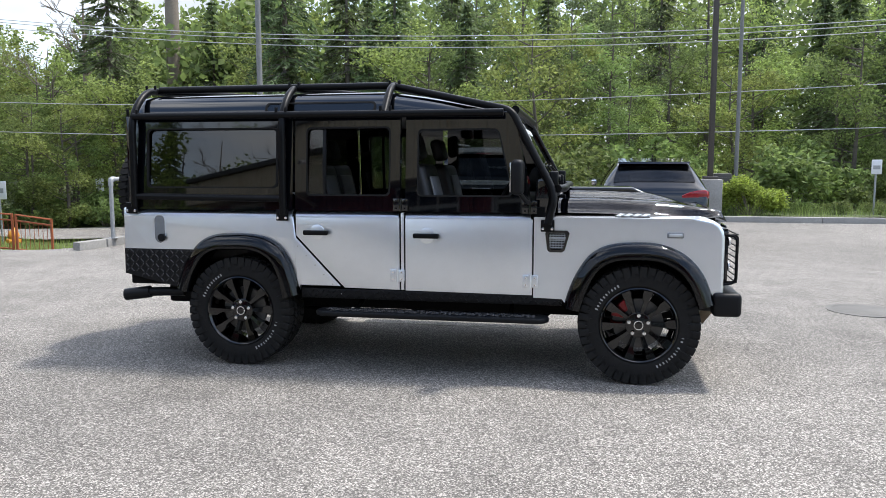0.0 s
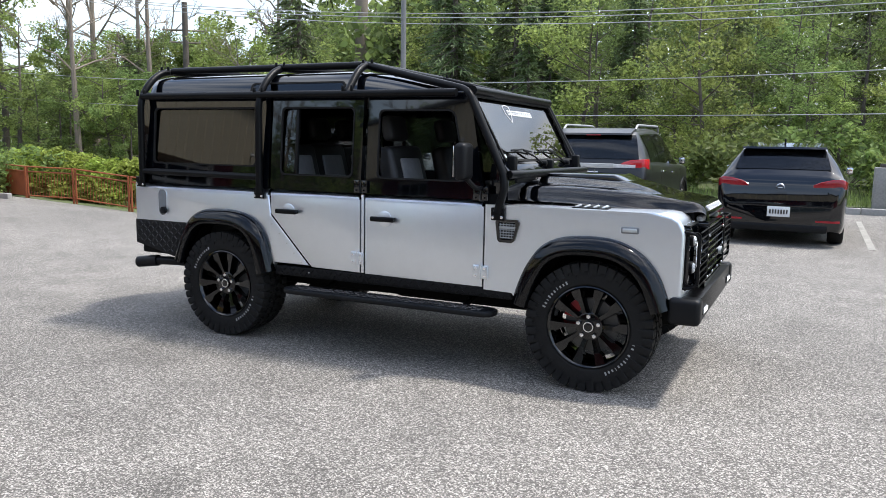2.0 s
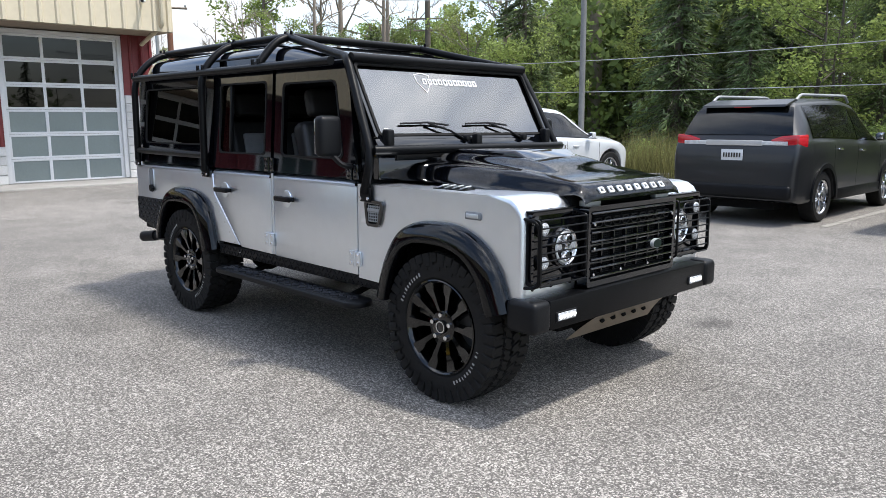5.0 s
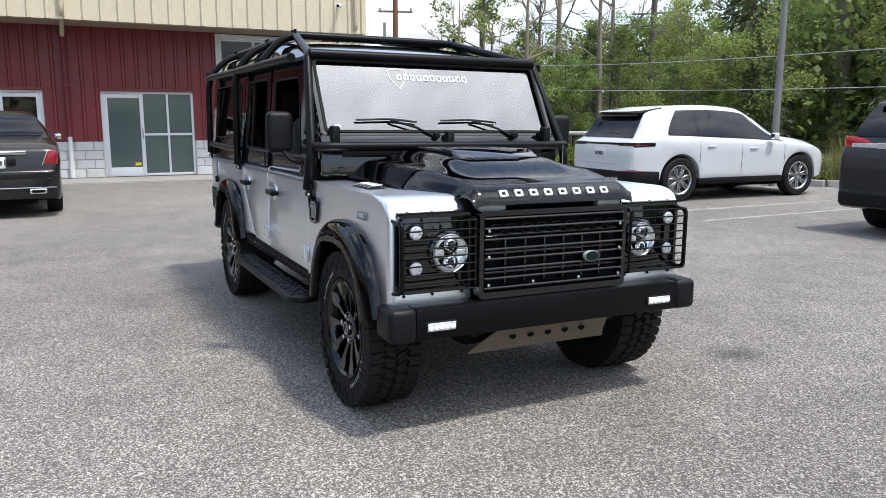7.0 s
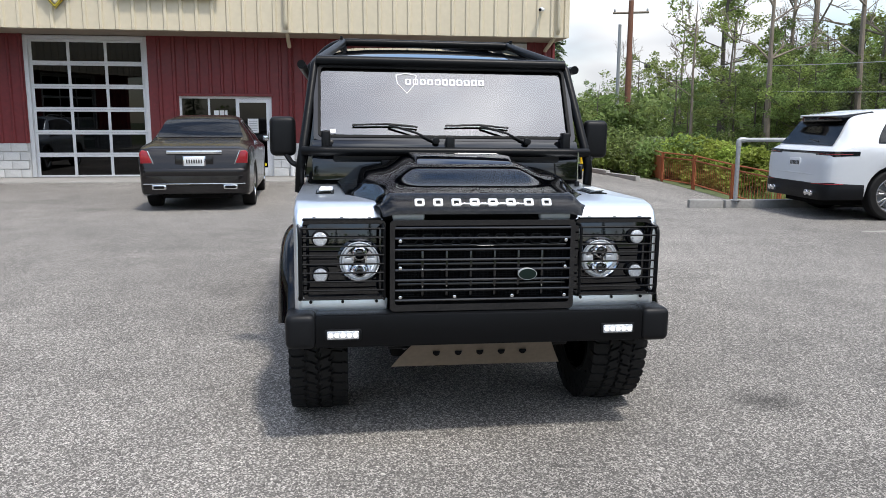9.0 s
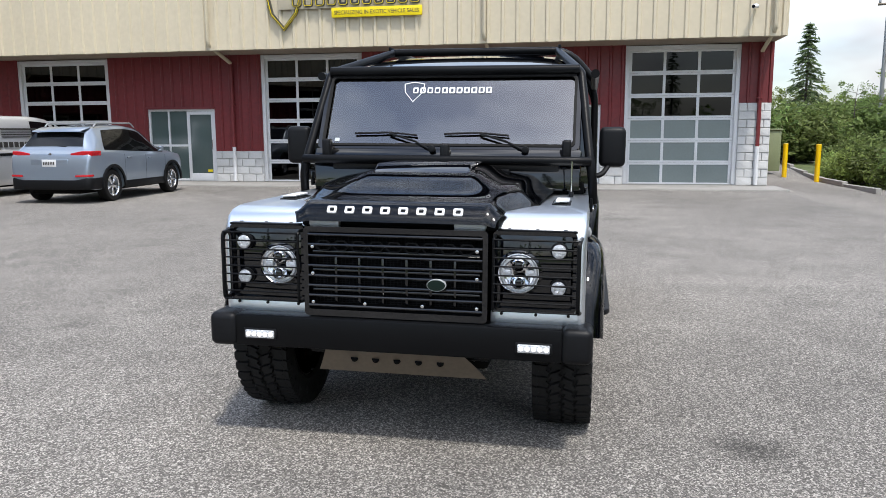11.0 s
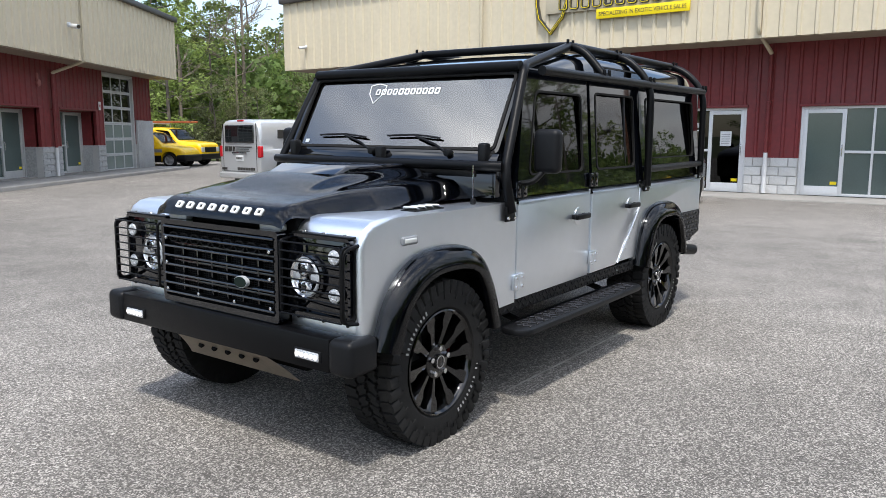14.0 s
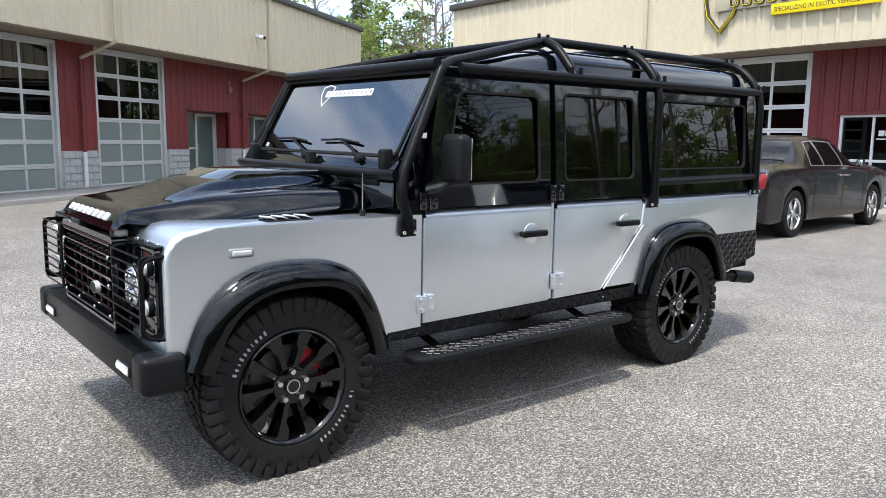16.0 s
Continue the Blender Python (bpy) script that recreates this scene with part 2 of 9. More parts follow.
M_ASPHALT = asphalt("asphalt", (0.136, 0.127, 0.115), (0.4, 0.374, 0.34))
M_SOIL = material("grassy_soil", (0.07, 0.09, 0.03), 0.95, vary=0.5, scale=3, bump=0.8, bump_scale=30)
M_CONCRETE = material("concrete", (0.255, 0.2465, 0.2295), 0.9, vary=0.22, scale=5, bump=0.3, bump_scale=80)
M_BLOCK = material("painted_block", (0.516, 0.516, 0.5074), 0.85, vary=0.14, scale=8, bump=0.9, bump_scale=45, per_object=0.07)
M_BLOCK_GREY = material("weathered_grey_block_paint", (0.344, 0.3526, 0.3526), 0.9, vary=0.32, scale=4, bump=1.0, bump_scale=40, per_object=0.05)
M_MORTAR = material("mortar", (0.43, 0.43, 0.4214), 0.95, vary=0.1)
M_RED = material("red_metal_sheet", (0.1518, 0.0184, 0.0202), 0.45, vary=0.3, scale=2, wear=0.2)
M_BEIGE = material("beige_metal_sheet", (0.5576, 0.492, 0.3608), 0.5, vary=0.07, scale=1.5, wear=0.2)
M_BEIGE_TRIM = material("beige_trim", (0.5084, 0.451, 0.328), 0.5, vary=0.07)
M_BROWN_TRIM = material("brown_trim", (0.05, 0.042, 0.036), 0.5, vary=0.15)
# soffit brown, with the shade under the overhang put into the colour
M_SHADED_SOFFIT = material("soffit", (0.25, 0.2, 0.15), 0.7, vary=0.15)
M_WHITE_FRAME = material("white_aluminium", (0.648, 0.657, 0.666), 0.4, vary=0.06)
M_DOOR_FRAME = material("dull_aluminium_door_frame", (0.4928, 0.506, 0.5104), 0.45, 0.2, vary=0.12, scale=4)
M_GREY_FRAME = material("grey_aluminium", (0.5, 0.52, 0.53), 0.35, 0.3, vary=0.06)
M_DARK_GLASS = glass("shop_glass", (0.035, 0.038, 0.04), 1.5)
M_FROST = material("frosted_pane", (0.18, 0.2205, 0.2115), 0.15, vary=0.08, spec=0.6)
M_FROST_PALE = material("pale_frosted_pane", (0.189, 0.225, 0.2205), 0.25, vary=0.08, spec=0.6)
# green film; on the first entrance its colour stands in for a reflection
M_FILM_REFLECTION = material("green_film_and_reflection_pane", (0.07, 0.1, 0.095), 0.12, vary=0.1, spec=0.8)
# near-black that stands in for the unlit depth of the workshops
M_INSIDE = material("unlit_interior_colour", (0.03, 0.03, 0.032), 0.8, vary=0.3)
M_SILVER = material("silver_paint", (0.76, 0.805, 0.86), 0.34, 1.0, 0.4, vary=0.03, scale=40)
M_BLACK = material("black_paint", (0.0012, 0.0016, 0.0028), 0.03, 0.0, 0.5, vary=0.05, spec=0.5)
M_RIM = material("gloss_black_alloy", (0.0012, 0.0012, 0.0013), 0.07, coat=0.25, spec=0.45, vary=0.1)

M_SATIN = material("black_powder_coat", (0.0032, 0.0034, 0.004), 0.34, spec=0.14, vary=0.15, scale=30, bump=0.15, bump_scale=400)
M_PLASTIC = material("black_plastic", (0.0062, 0.0066, 0.0076), 0.42, spec=0.17, vary=0.15, bump=0.2, bump_scale=300)
M_MATT = material("underbody_black", (0.005, 0.005, 0.005), 0.85, spec=0.1, vary=0.3)
M_RUBBER = material("rubber", (0.0098, 0.0096, 0.0094), 0.74, spec=0.2, vary=0.3, scale=9, bump=0.3, bump_scale=120)
M_CHROME = material("chrome", (0.75, 0.76, 0.78), 0.12, 1.0, vary=0.03)
M_STEEL = material("brushed_steel", (0.5, 0.44, 0.36), 0.42, 0.85, vary=0.12, scale=8)
M_WHITE_INK = material("white_lettering", (0.82, 0.83, 0.84), 0.5, vary=0.08, scale=30)
M_TYRE_INK = material("worn_tyre_lettering", (0.3, 0.3, 0.29), 0.7, vary=0.25, scale=40)
M_LENS = material("clear_lamp_lens", (0.675, 0.693, 0.72), 0.3, 0.6, 0.3, vary=0.3, scale=60, bump=0.9, bump_scale=160)
M_LED = material("lit_led", (1.0, 0.98, 0.94), 0.2, emit=1.0)
M_DISC = material("dull_brake_steel", (0.1, 0.1, 0.1), 0.45, 0.8, vary=0.2)
# darkened grey: a recess's shade put into the colour; also the marker housing
M_RECESS = material("grey_with_recess_shade", (0.16, 0.17, 0.18), 0.5, vary=0.15)
M_RED_LENS = material("red_lamp_lens", (0.42, 0.012, 0.018), 0.12, coat=0.4, vary=0.15, scale=25)
M_AMBER = material("amber_lens", (0.42, 0.43, 0.42), 0.12, coat=1.0, vary=0.1)
M_CALIPER = material("red_caliper", (0.32, 0.007, 0.01), 0.35, vary=0.1)
M_SEAT = material("black_leather", (0.018, 0.018, 0.019), 0.45, vary=0.2, bump=0.3, bump_scale=90)
M_SEAT_GREY = material("grey_quilted_leather", (0.24, 0.24, 0.25), 0.5, vary=0.15, bump=0.3, bump_scale=60)
M_TINT = glass("tinted_glass", (0.32, 0.34, 0.34), 1.55)
M_TINT_DARK = glass("privacy_glass", (0.15, 0.15, 0.15), 1.7)
M_SCREEN = glass("windscreen_glass", (0.72, 0.75, 0.75), 2.9)
M_BARK = material("bark", (0.1, 0.085, 0.07), 0.95, vary=0.4, scale=10, bump=1.0, bump_scale=25)
M_POLE = material("weathered_timber", (0.2, 0.165, 0.13), 0.9, vary=0.3, scale=5, bump=0.5, bump_scale=30)
M_CEDAR = material("reddish_timber", (0.17, 0.075, 0.045), 0.85, vary=0.35, scale=5, bump=0.5, bump_scale=30)
M_GREY_POLE = material("weathered_grey_metal", (0.17, 0.17, 0.165), 0.6, 0.2, vary=0.2, scale=6, bump=0.2, bump_scale=40)
M_GALV = material("galvanised_steel", (0.3, 0.31, 0.315), 0.55, 0.4, vary=0.2)
M_HYDRANT = material("orange_yellow_enamel", (0.6, 0.26, 0.03), 0.45, vary=0.2, scale=14)
M_ORANGE = material("rusty_orange_paint", (0.3, 0.085, 0.03), 0.7, vary=0.3, scale=10)
M_YELLOW = material("yellow_paint", (0.78, 0.5, 0.0), 0.35, coat=0.5, vary=0.05)
M_SIGN_DARK = material("dark_sign_face", (0.03, 0.028, 0.025), 0.4, vary=0.1)
M_SIGN_YELLOW = material("yellow_sign_face", (0.8, 0.62, 0.0), 0.45, vary=0.05)
M_LINE = material("worn_road_paint", (0.25, 0.24, 0.215), 0.85, vary=0.5, scale=20)
M_WIRE = material("cable", (0.35, 0.36, 0.37), 0.6, vary=0.05)
M_LEAF_LIGHT = foliage("leaf_light", (0.2451, 0.3053, 0.0903), 0.56)
M_LEAF_MID = foliage("leaf_mid", (0.172, 0.2279, 0.0731), 0.54)
M_LEAF_DARK = foliage("leaf_dark", (0.1176, 0.1554, 0.0655), 0.42)
M_LEAF_OLIVE = foliage("leaf_olive", (0.172, 0.1892, 0.086), 0.45)
M_LEAF_BRIGHT = foliage("leaf_bright", (0.258, 0.3182, 0.0602), 0.5)
M_GRASS = foliage("dry_grass", (0.2, 0.19, 0.07))


# ---------------------------------------------------------------- mesh helpers
def mesh_object(name, bm, mat, smooth=35):
    me = bpy.data.meshes.new(name)
    bmesh.ops.recalc_face_normals(bm, faces=bm.faces) if len(bm.faces) < 40000 else None
    bm.to_mesh(me)
    bm.free()
    if mat:
        me.materials.append(mat)
    if smooth:
        me.shade_smooth()
        me.set_sharp_from_angle(angle=radians(smooth))
    return new(name, me)


def part(name, bm, mat, parent=None, label="", smooth=35):
    """One mesh object, under a thing or a part."""
    ob = mesh_object(name, bm, mat, smooth)
    if parent:
        ob.parent = parent
    return tagged(ob, label)


def thing(name, label, category, group="", at=None):
    ob = new(name)
    if at is not None:
        ob.matrix_basis = at
    return tagged(ob, label, category, group)


def structure(name, bm, mat, label="", smooth=35, category=""):
    return tagged(mesh_object(name, bm, mat, smooth), label, category, kind="structure")


def box(x0, x1, y0, y1, z0, z1, bevel=0.0, seg=2, bm=None):
    """A box between two corners, edges rounded."""
    one = bmesh.new()
    r = bmesh.ops.create_cube(one, size=1)
    for v in r["verts"]:
        v.co = Vector(((x0 + x1) / 2 + v.co.x * (x1 - x0), (y0 + y1) / 2 + v.co.y * (y1 - y0), (z0 + z1) / 2 + v.co.z * (z1 - z0)))
    if bevel:
        bmesh.ops.bevel(one, geom=list(one.edges), offset=bevel, segments=seg, profile=0.5, affect="EDGES")
    return into(bm, one)


def into(bm, one):
    """Adds the bmesh one to bm, if there is one."""
    if bm is None:
        return one
    tmp = bpy.data.meshes.new("tmp")
    one.to_mesh(tmp)
    one.free()
    bm.from_mesh(tmp)
    bpy.data.meshes.remove(tmp)
    return bm


def moved(bm, m):
    bmesh.ops.transform(bm, matrix=m, verts=bm.verts)
    return bm


def prism(pts, y0, y1, bevel=0.0, seg=2, bm=None):
    """The outline pts, (x, z) each, as a slab from y0 to y1."""
    one = bmesh.new()
    a = [one.verts.new((x, y0, z)) for x, z in pts]
    b = [one.verts.new((x, y1, z)) for x, z in pts]
    one.faces.new(a)
    one.faces.new(b[::-1])
    for i in range(len(pts)):
        j = (i + 1) % len(pts)
        one.faces.new((a[i], b[i], b[j], a[j]))
    bmesh.ops.recalc_face_normals(one, faces=one.faces)
    if bevel:
        rims = [e for e in one.edges if abs(e.verts[0].co.y - e.verts[1].co.y) < 1e-6]
        bmesh.ops.bevel(one, geom=rims, offset=bevel, segments=seg, profile=0.5, affect="EDGES")
    return into(bm, one)


def rounded(x0, x1, z0, z1, r, n=4):
    """The outline of a rectangle with round corners."""
    out = []
    for cx, cz, a0 in ((x1 - r, z1 - r, 0), (x0 + r, z1 - r, 90), (x0 + r, z0 + r, 180), (x1 - r, z0 + r, 270)):
        for i in range(n + 1):
            a = radians(a0 + 90 * i / n)
            out.append((cx + r * math.cos(a), cz + r * math.sin(a)))
    return out


def ring(outer, inner, y0, y1, bm=None):
    """A slab with one opening: both outlines have equally many points."""
    one = bmesh.new()
    loops = [[one.verts.new((x, y, z)) for x, z in pts] for y in (y0, y1) for pts in (outer, inner)]
    n = len(outer)
    for i in range(n):
        j = (i + 1) % n
        one.faces.new((loops[0][i], loops[0][j], loops[1][j], loops[1][i]))
        one.faces.new((loops[2][i], loops[3][i], loops[3][j], loops[2][j]))
        one.faces.new((loops[0][i], loops[2][i], loops[2][j], loops[0][j]))
        one.faces.new((loops[1][i], loops[1][j], loops[3][j], loops[3][i]))
    return into(bm, one)


def fillet(pts, r, n=5):
    """The path pts with its corners rounded."""
    pts = [Vector(p) for p in pts]
    out = [pts[0]]
    for a, b, c in zip(pts, pts[1:], pts[2:]):
        u, v = (a - b), (c - b)
        k = min(r, u.length * 0.45, v.length * 0.45)
        p, q = b + u.normalized() * k, b + v.normalized() * k
        out += [p.lerp(b, t).lerp(b.lerp(q, t), t) for t in [i / n for i in range(n + 1)]]
    return out + [pts[-1]]


def tube(pts, r, n=10, bend=0.0, bm=None, taper=None, closed=False):
    """A pipe along pts."""
    one = bmesh.new() if bm is None else bm
    path = fillet(pts, bend) if bend else [Vector(p) for p in pts]
    path = [p for i, p in enumerate(path) if i == 0 or (p - path[i - 1]).length > 1e-5]
    rings, side = [], None
    for i, p in enumerate(path):
        d = ((path[min(i + 1, len(path) - 1)] - path[max(i - 1, 0)])).normalized()
        if side is None:
            side = d.cross(Vector((0, 0, 1)) if abs(d.z) < 0.9 else Vector((1, 0, 0))).normalized()
        side = (side - d * side.dot(d)).normalized()
        up = d.cross(side)
        k = r if taper is None else r + (taper - r) * i / (len(path) - 1)
        rings.append([one.verts.new(p + (side * math.cos(2 * math.pi * j / n) + up * math.sin(2 * math.pi * j / n)) * k) for j in range(n)])
    for a, b in zip(rings, rings[1:]):
        for j in range(n):
            one.faces.new((a[j], a[(j + 1) % n], b[(j + 1) % n], b[j]))
    if closed:
        for j in range(n):
            one.faces.new((rings[-1][j], rings[-1][(j + 1) % n], rings[0][(j + 1) % n], rings[0][j]))
    else:
        one.faces.new(rings[0][::-1])
        one.faces.new(rings[-1])
    return one


def lathe(profile, n=32, bm=None, cap=False):
    """The profile, (radius, y) each, turned round the y axis."""
    one = bmesh.new() if bm is None else bm
    rings = [[one.verts.new((r * math.cos(2 * math.pi * j / n), y, r * math.sin(2 * math.pi * j / n))) for j in range(n)] for r, y in profile]
    for a, b in zip(rings, rings[1:]):
        for j in range(n):
            one.faces.new((a[j], b[j], b[(j + 1) % n], a[(j + 1) % n]))
    if cap:
        one.faces.new(rings[0])
        one.faces.new(rings[-1][::-1])
    return one


def disc(x, y, z, r, depth, axis="y", n=20, bevel=0.0, bm=None):
    """A short cylinder centred at x, y, z along an axis."""
    one = bmesh.new()
    bmesh.ops.create_cone(one, cap_ends=True, segments=n, radius1=r, radius2=r, depth=depth)
    if bevel:
        bmesh.ops.bevel(one, geom=[e for e in one.edges if abs(e.verts[0].co.z - e.verts[1].co.z) < 1e-6], offset=bevel, segments=2, profile=0.5, affect="EDGES")
    turn = {"x": pose(0, 0, 0, 0, 90, 0), "y": pose(0, 0, 0, 90, 0, 0), "z": Matrix()}[axis]
    moved(one, Matrix.Translation((x, y, z)) @ turn)
    return into(bm, one)


def sheet(fn, us, vs, bm=None):
    """A grid of fn(u, v)."""
    one = bmesh.new() if bm is None else bm
    g = [[one.verts.new(fn(u, v)) for v in vs] for u in us]
    for a, b in zip(g, g[1:]):
        for j in range(len(vs) - 1):
            one.faces.new((a[j], b[j], b[j + 1], a[j + 1]))
    return one


def spread(a, b, n):
    return [a + (b - a) * i / (n - 1) for i in range(n)]


def text_mesh(words, height, mat, parent, name, m, label="", width=None):
    """Built-in lettering as a mesh, its foot at the origin of m, in m's xz plane."""
    cu = bpy.data.curves.new("letters", "FONT")
    cu.body, cu.size, cu.extrude, cu.align_x = words, height * 1.4, 0.002, "CENTER"
    ob = bpy.data.objects.new("letters", cu)
    scene.collection.objects.link(ob)
    bpy.context.view_layer.update()
    me = bpy.data.meshes.new_from_object(ob.evaluated_get(bpy.context.evaluated_depsgraph_get()))
    bpy.data.objects.remove(ob)
    bm = bmesh.new()
    bm.from_mesh(me)
    bpy.data.meshes.remove(me)
    if width:
        xs = [v.co.x for v in bm.verts]
        moved(bm, Matrix.Diagonal((width / (max(xs) - min(xs)), 1, 1, 1)))
    moved(bm, m @ pose(0, 0, 0, 90))
    return part(name, bm, mat, parent, label, smooth=0)


# ---------------------------------------------------------------- ground


def ease(a, b, x):
    f = max(0.0, min(1.0, (x - a) / (b - a)))
    return f * f * (3 - 2 * f)


def road_edge(x, far):
    """The two edges of the lower road behind the fence."""
    return (20.2 if far else 15.25) + 0.479 * (x + 18.2)


def dip(x, y):
    """How far the ground falls away north-west of the lot, down to the road, and climbs again behind it."""
    slope = float(np.interp(x, [-20, -16, -13], [0.083, 0.13, 0.165]))
    z = max(-1.12, -slope * max(0.0, y - 5.3)) + 0.05 * max(0.0, y - road_edge(x, True) - 1.0)
    return min(0.0, z) * ease(-31, -22, x) * (1 - ease(-10.2, -8.75, x))


xs, ys = (-900, -60, -8.8, 900), (-900, 5.25, 60, 900)
bm = bmesh.new()
grid = [[bm.verts.new((x, y, -0.06)) for x in xs] for y in ys]
for r in range(3):
    for c in range(3):
        if (r, c) != (1, 1):
            bm.faces.new((grid[r][c], grid[r][c + 1], grid[r + 1][c + 1], grid[r + 1][c]))
ground = structure("ground", bm, M_SOIL, "grassy dark soil round the paved lot", 0)

lot = [(14, -40), (14, 13.75), (-6.9, 13.75), (-7.6, 12.7), (-8.55, 12.4), (-8.75, 5.3), (-60, 5.3), (-60, 3.5), (-24, 3.5), (-24, -40)]
bm = bmesh.new()
top = [bm.verts.new((x, y, 0)) for x, y in lot]
bm.faces.new(top)
ext = bmesh.ops.extrude_face_region(bm, geom=list(bm.faces))
for v in ext["geom"]:
    if isinstance(v, bmesh.types.BMVert):
        v.co.z = -0.3
structure("pavement", bm, M_ASPHALT, "worn grey asphalt of the car park", 0)


def drive_edge(x):
    return float(np.interp(x, [-60, -23, -20, -16, -13, -8.7], [11.5, 8.3, 9.5, 9.95, 10.25, 10.3]))


bm = sheet(lambda u, v: Vector((u, 5.3 + v * (drive_edge(u) - 5.3), dip(u, 5.3 + v * (drive_edge(u) - 5.3)))), spread(-60, -8.75, 110), spread(0, 1, 14))
structure("drive", bm, M_ASPHALT, "grey asphalt drive falling away beside the lot")
bm = sheet(lambda u, v: Vector((u, road_edge(u, False) + v * 4.95, dip(u, road_edge(u, False) + v * 4.95) + 0.14)), spread(-30, -9.5, 40), spread(0, 1, 4))
structure("road", bm, M_ASPHALT, "narrow grey asphalt road below the fence")
for v in (0.06, 0.94):
    bm = sheet(lambda u, w: Vector((u, road_edge(u, False) + (v + w) * 4.95, dip(u, road_edge(u, False) + (v + w) * 4.95) + 0.146)), spread(-30, -9.5, 40), (0.0, 0.026))
    structure("road_line", bm, M_LINE, "white edge line of the lower road")


def kerb(pts, name="kerb", width=0.16, height=0.14):
    """A concrete kerb along a line, in cast lengths."""
    bm = bmesh.new()
    for a, b in zip(pts, pts[1:]):
        a, b = Vector((*a, 0)), Vector((*b, 0))
        d = b - a
        k = max(1, round(d.length / 3.0))
        for i in range(k):
            one = box(0.004, d.length / k - 0.004, 0, width, -0.3, height, 0.02)
            at = a + d * i / k
            at.z = min(dip(at.x, at.y), dip(a.x + d.x * (i + 1) / k, a.y + d.y * (i + 1) / k)) * 0.9
            moved(one, Matrix.Translation(at) @ pose(0, 0, 0, 0, 0, math.degrees(math.atan2(d.y, d.x))))
            into(bm, one)
    return structure(name, bm, M_CONCRETE, "weathered grey concrete kerb at the lot's edge")


kerb([(14, 13.75), (-6.9, 13.75), (-7.6, 12.7), (-8.5, 12.4)])
kerb([(-8.6, 12.4), (-8.72, 6.0), (-8.83, 5.42)])
kerb([(-18.7, 8.56), (-20.5, 8.25), (-22.4, 8.15), (-40, 9.6)])


def bank(u, v):
    """The soil behind the kerb, level beside the lower road."""
    flat = ease(road_edge(u, True) + 3.0, road_edge(u, True) + 1.0, v) * (1 - ease(-11.0, -9.0, u)) * ease(-34, -31, u)
    return Vector((u, v, (1 - flat) * (0.1 + 0.35 * max(0, min(1, (v - 15) / 6)) + 0.12 * noise.noise((u * 0.4, v * 0.4, 0))) + dip(u, v)))


bm = sheet(bank, spread(-60, 16, 90), spread(14.05, 60, 50))
structure("verge", bm, M_SOIL, "overgrown soil bank behind the kerb", 0)
bm = sheet(lambda u, v: Vector((u, drive_edge(u) - 0.02 + v * (14.1 - drive_edge(u)), 0.03 * v + 0.06 * v * noise.noise((u * 0.4, v * 2, 0)) + dip(u, drive_edge(u) + v * (14.1 - drive_edge(u))))), spread(-60, -8.7, 90), spread(0, 1, 12))
structure("verge", bm, M_SOIL, "overgrown soil bank beyond the fence", 0)

for x, y, s in ((-4.55, 8.9, 5.6), (-5.6, 9.2, 5.6), (-1.02, 9.6, 4.6), (1.95, 9.6, 4.6)):
    structure("parking_line", box(x - 0.05, x + 0.05, y - s / 2, y + s / 2, -0.02, 0.004), M_LINE, "worn white parking bay line")
M_IRON = material("weathered_iron", (0.11, 0.105, 0.097), 0.7, 0.2, vary=0.25, scale=12, bump=0.5, bump_scale=60)
manhole = thing("manhole_cover", "round cast iron manhole cover in asphalt", "manhole cover")
part("cover", disc(2.34, 2.16, 0.0, 0.3, 0.012, "z", 32, 0.003), M_IRON, manhole)
# thin pale strip on the asphalt along the car's left side
thin_line = thing("chalk_line", "thin pale line on the asphalt", "line", at=None)
part("line", box(-2.55, -0.8, 0.73, 0.742, -0.002, 0.003), M_LINE, thin_line)
part("rim", moved(lathe([(0.3, 0), (0.3, 0.006), (0.35, 0.006), (0.35, 0)], 32), Matrix.Translation((2.34, 2.16, 0)) @ pose(0, 0, 0, 90)), M_IRON, manhole)


# ---------------------------------------------------------------- buildings
def sheeting(u0, u1, z0, z1, m, name, mat, label, pitch=0.3, depth=0.03, wave=0.06):
    """Ribbed metal sheet in the plane y = 0 of m, ribs upright."""
    xs, x = [], u0
    prof = []
    k = max(1, round((u1 - u0) / pitch))
    p = (u1 - u0) / k
    for i in range(k):
        a = u0 + i * p
        prof += [(a, 0), (a + p * 0.62, 0), (a + p * 0.70, -depth), (a + p * 0.86, -depth), (a + p * 0.94, 0)]
    prof.append((u1, 0))
    one = bmesh.new()
    lo = [one.verts.new((x, y, z0)) for x, y in prof] + [one.verts.new((u1, 0.1, z0)), one.verts.new((u0, 0.1, z0))]
    hi = [one.verts.new((v.co.x, v.co.y, z1)) for v in lo]
    n = len(lo)
    for i in range(n):
        one.faces.new((lo[i], lo[(i + 1) % n], hi[(i + 1) % n], hi[i]))
    one.faces.new(lo[::-1])
    one.faces.new(hi)
    return structure(name, moved(one, m), mat, label, 30)


def blocks(u0, u1, z0, z1, m, wall):
    """Split-face concrete blocks, each its own piece, in the plane y = 0 of m."""
    rows = round((z1 - z0) / 0.2)
    h = (z1 - z0) / rows
    for r in range(rows):
        x = u0 - (0.2 if r % 2 else 0)
        while x < u1 - 0.02:
            a, b = max(x, u0), min(x + 0.4, u1)
            x += 0.4
            if b - a < 0.05:
                continue
            ob = new("block", block_mesh(round(b - a, 2), h, M_BLOCK_GREY if "base_b" in wall.name else M_BLOCK))
            ob.parent = wall
            ob.matrix_basis = m @ Matrix.Translation(((a + b) / 2, 0, z0 + (r + 0.5) * h))


BLOCKS = {}


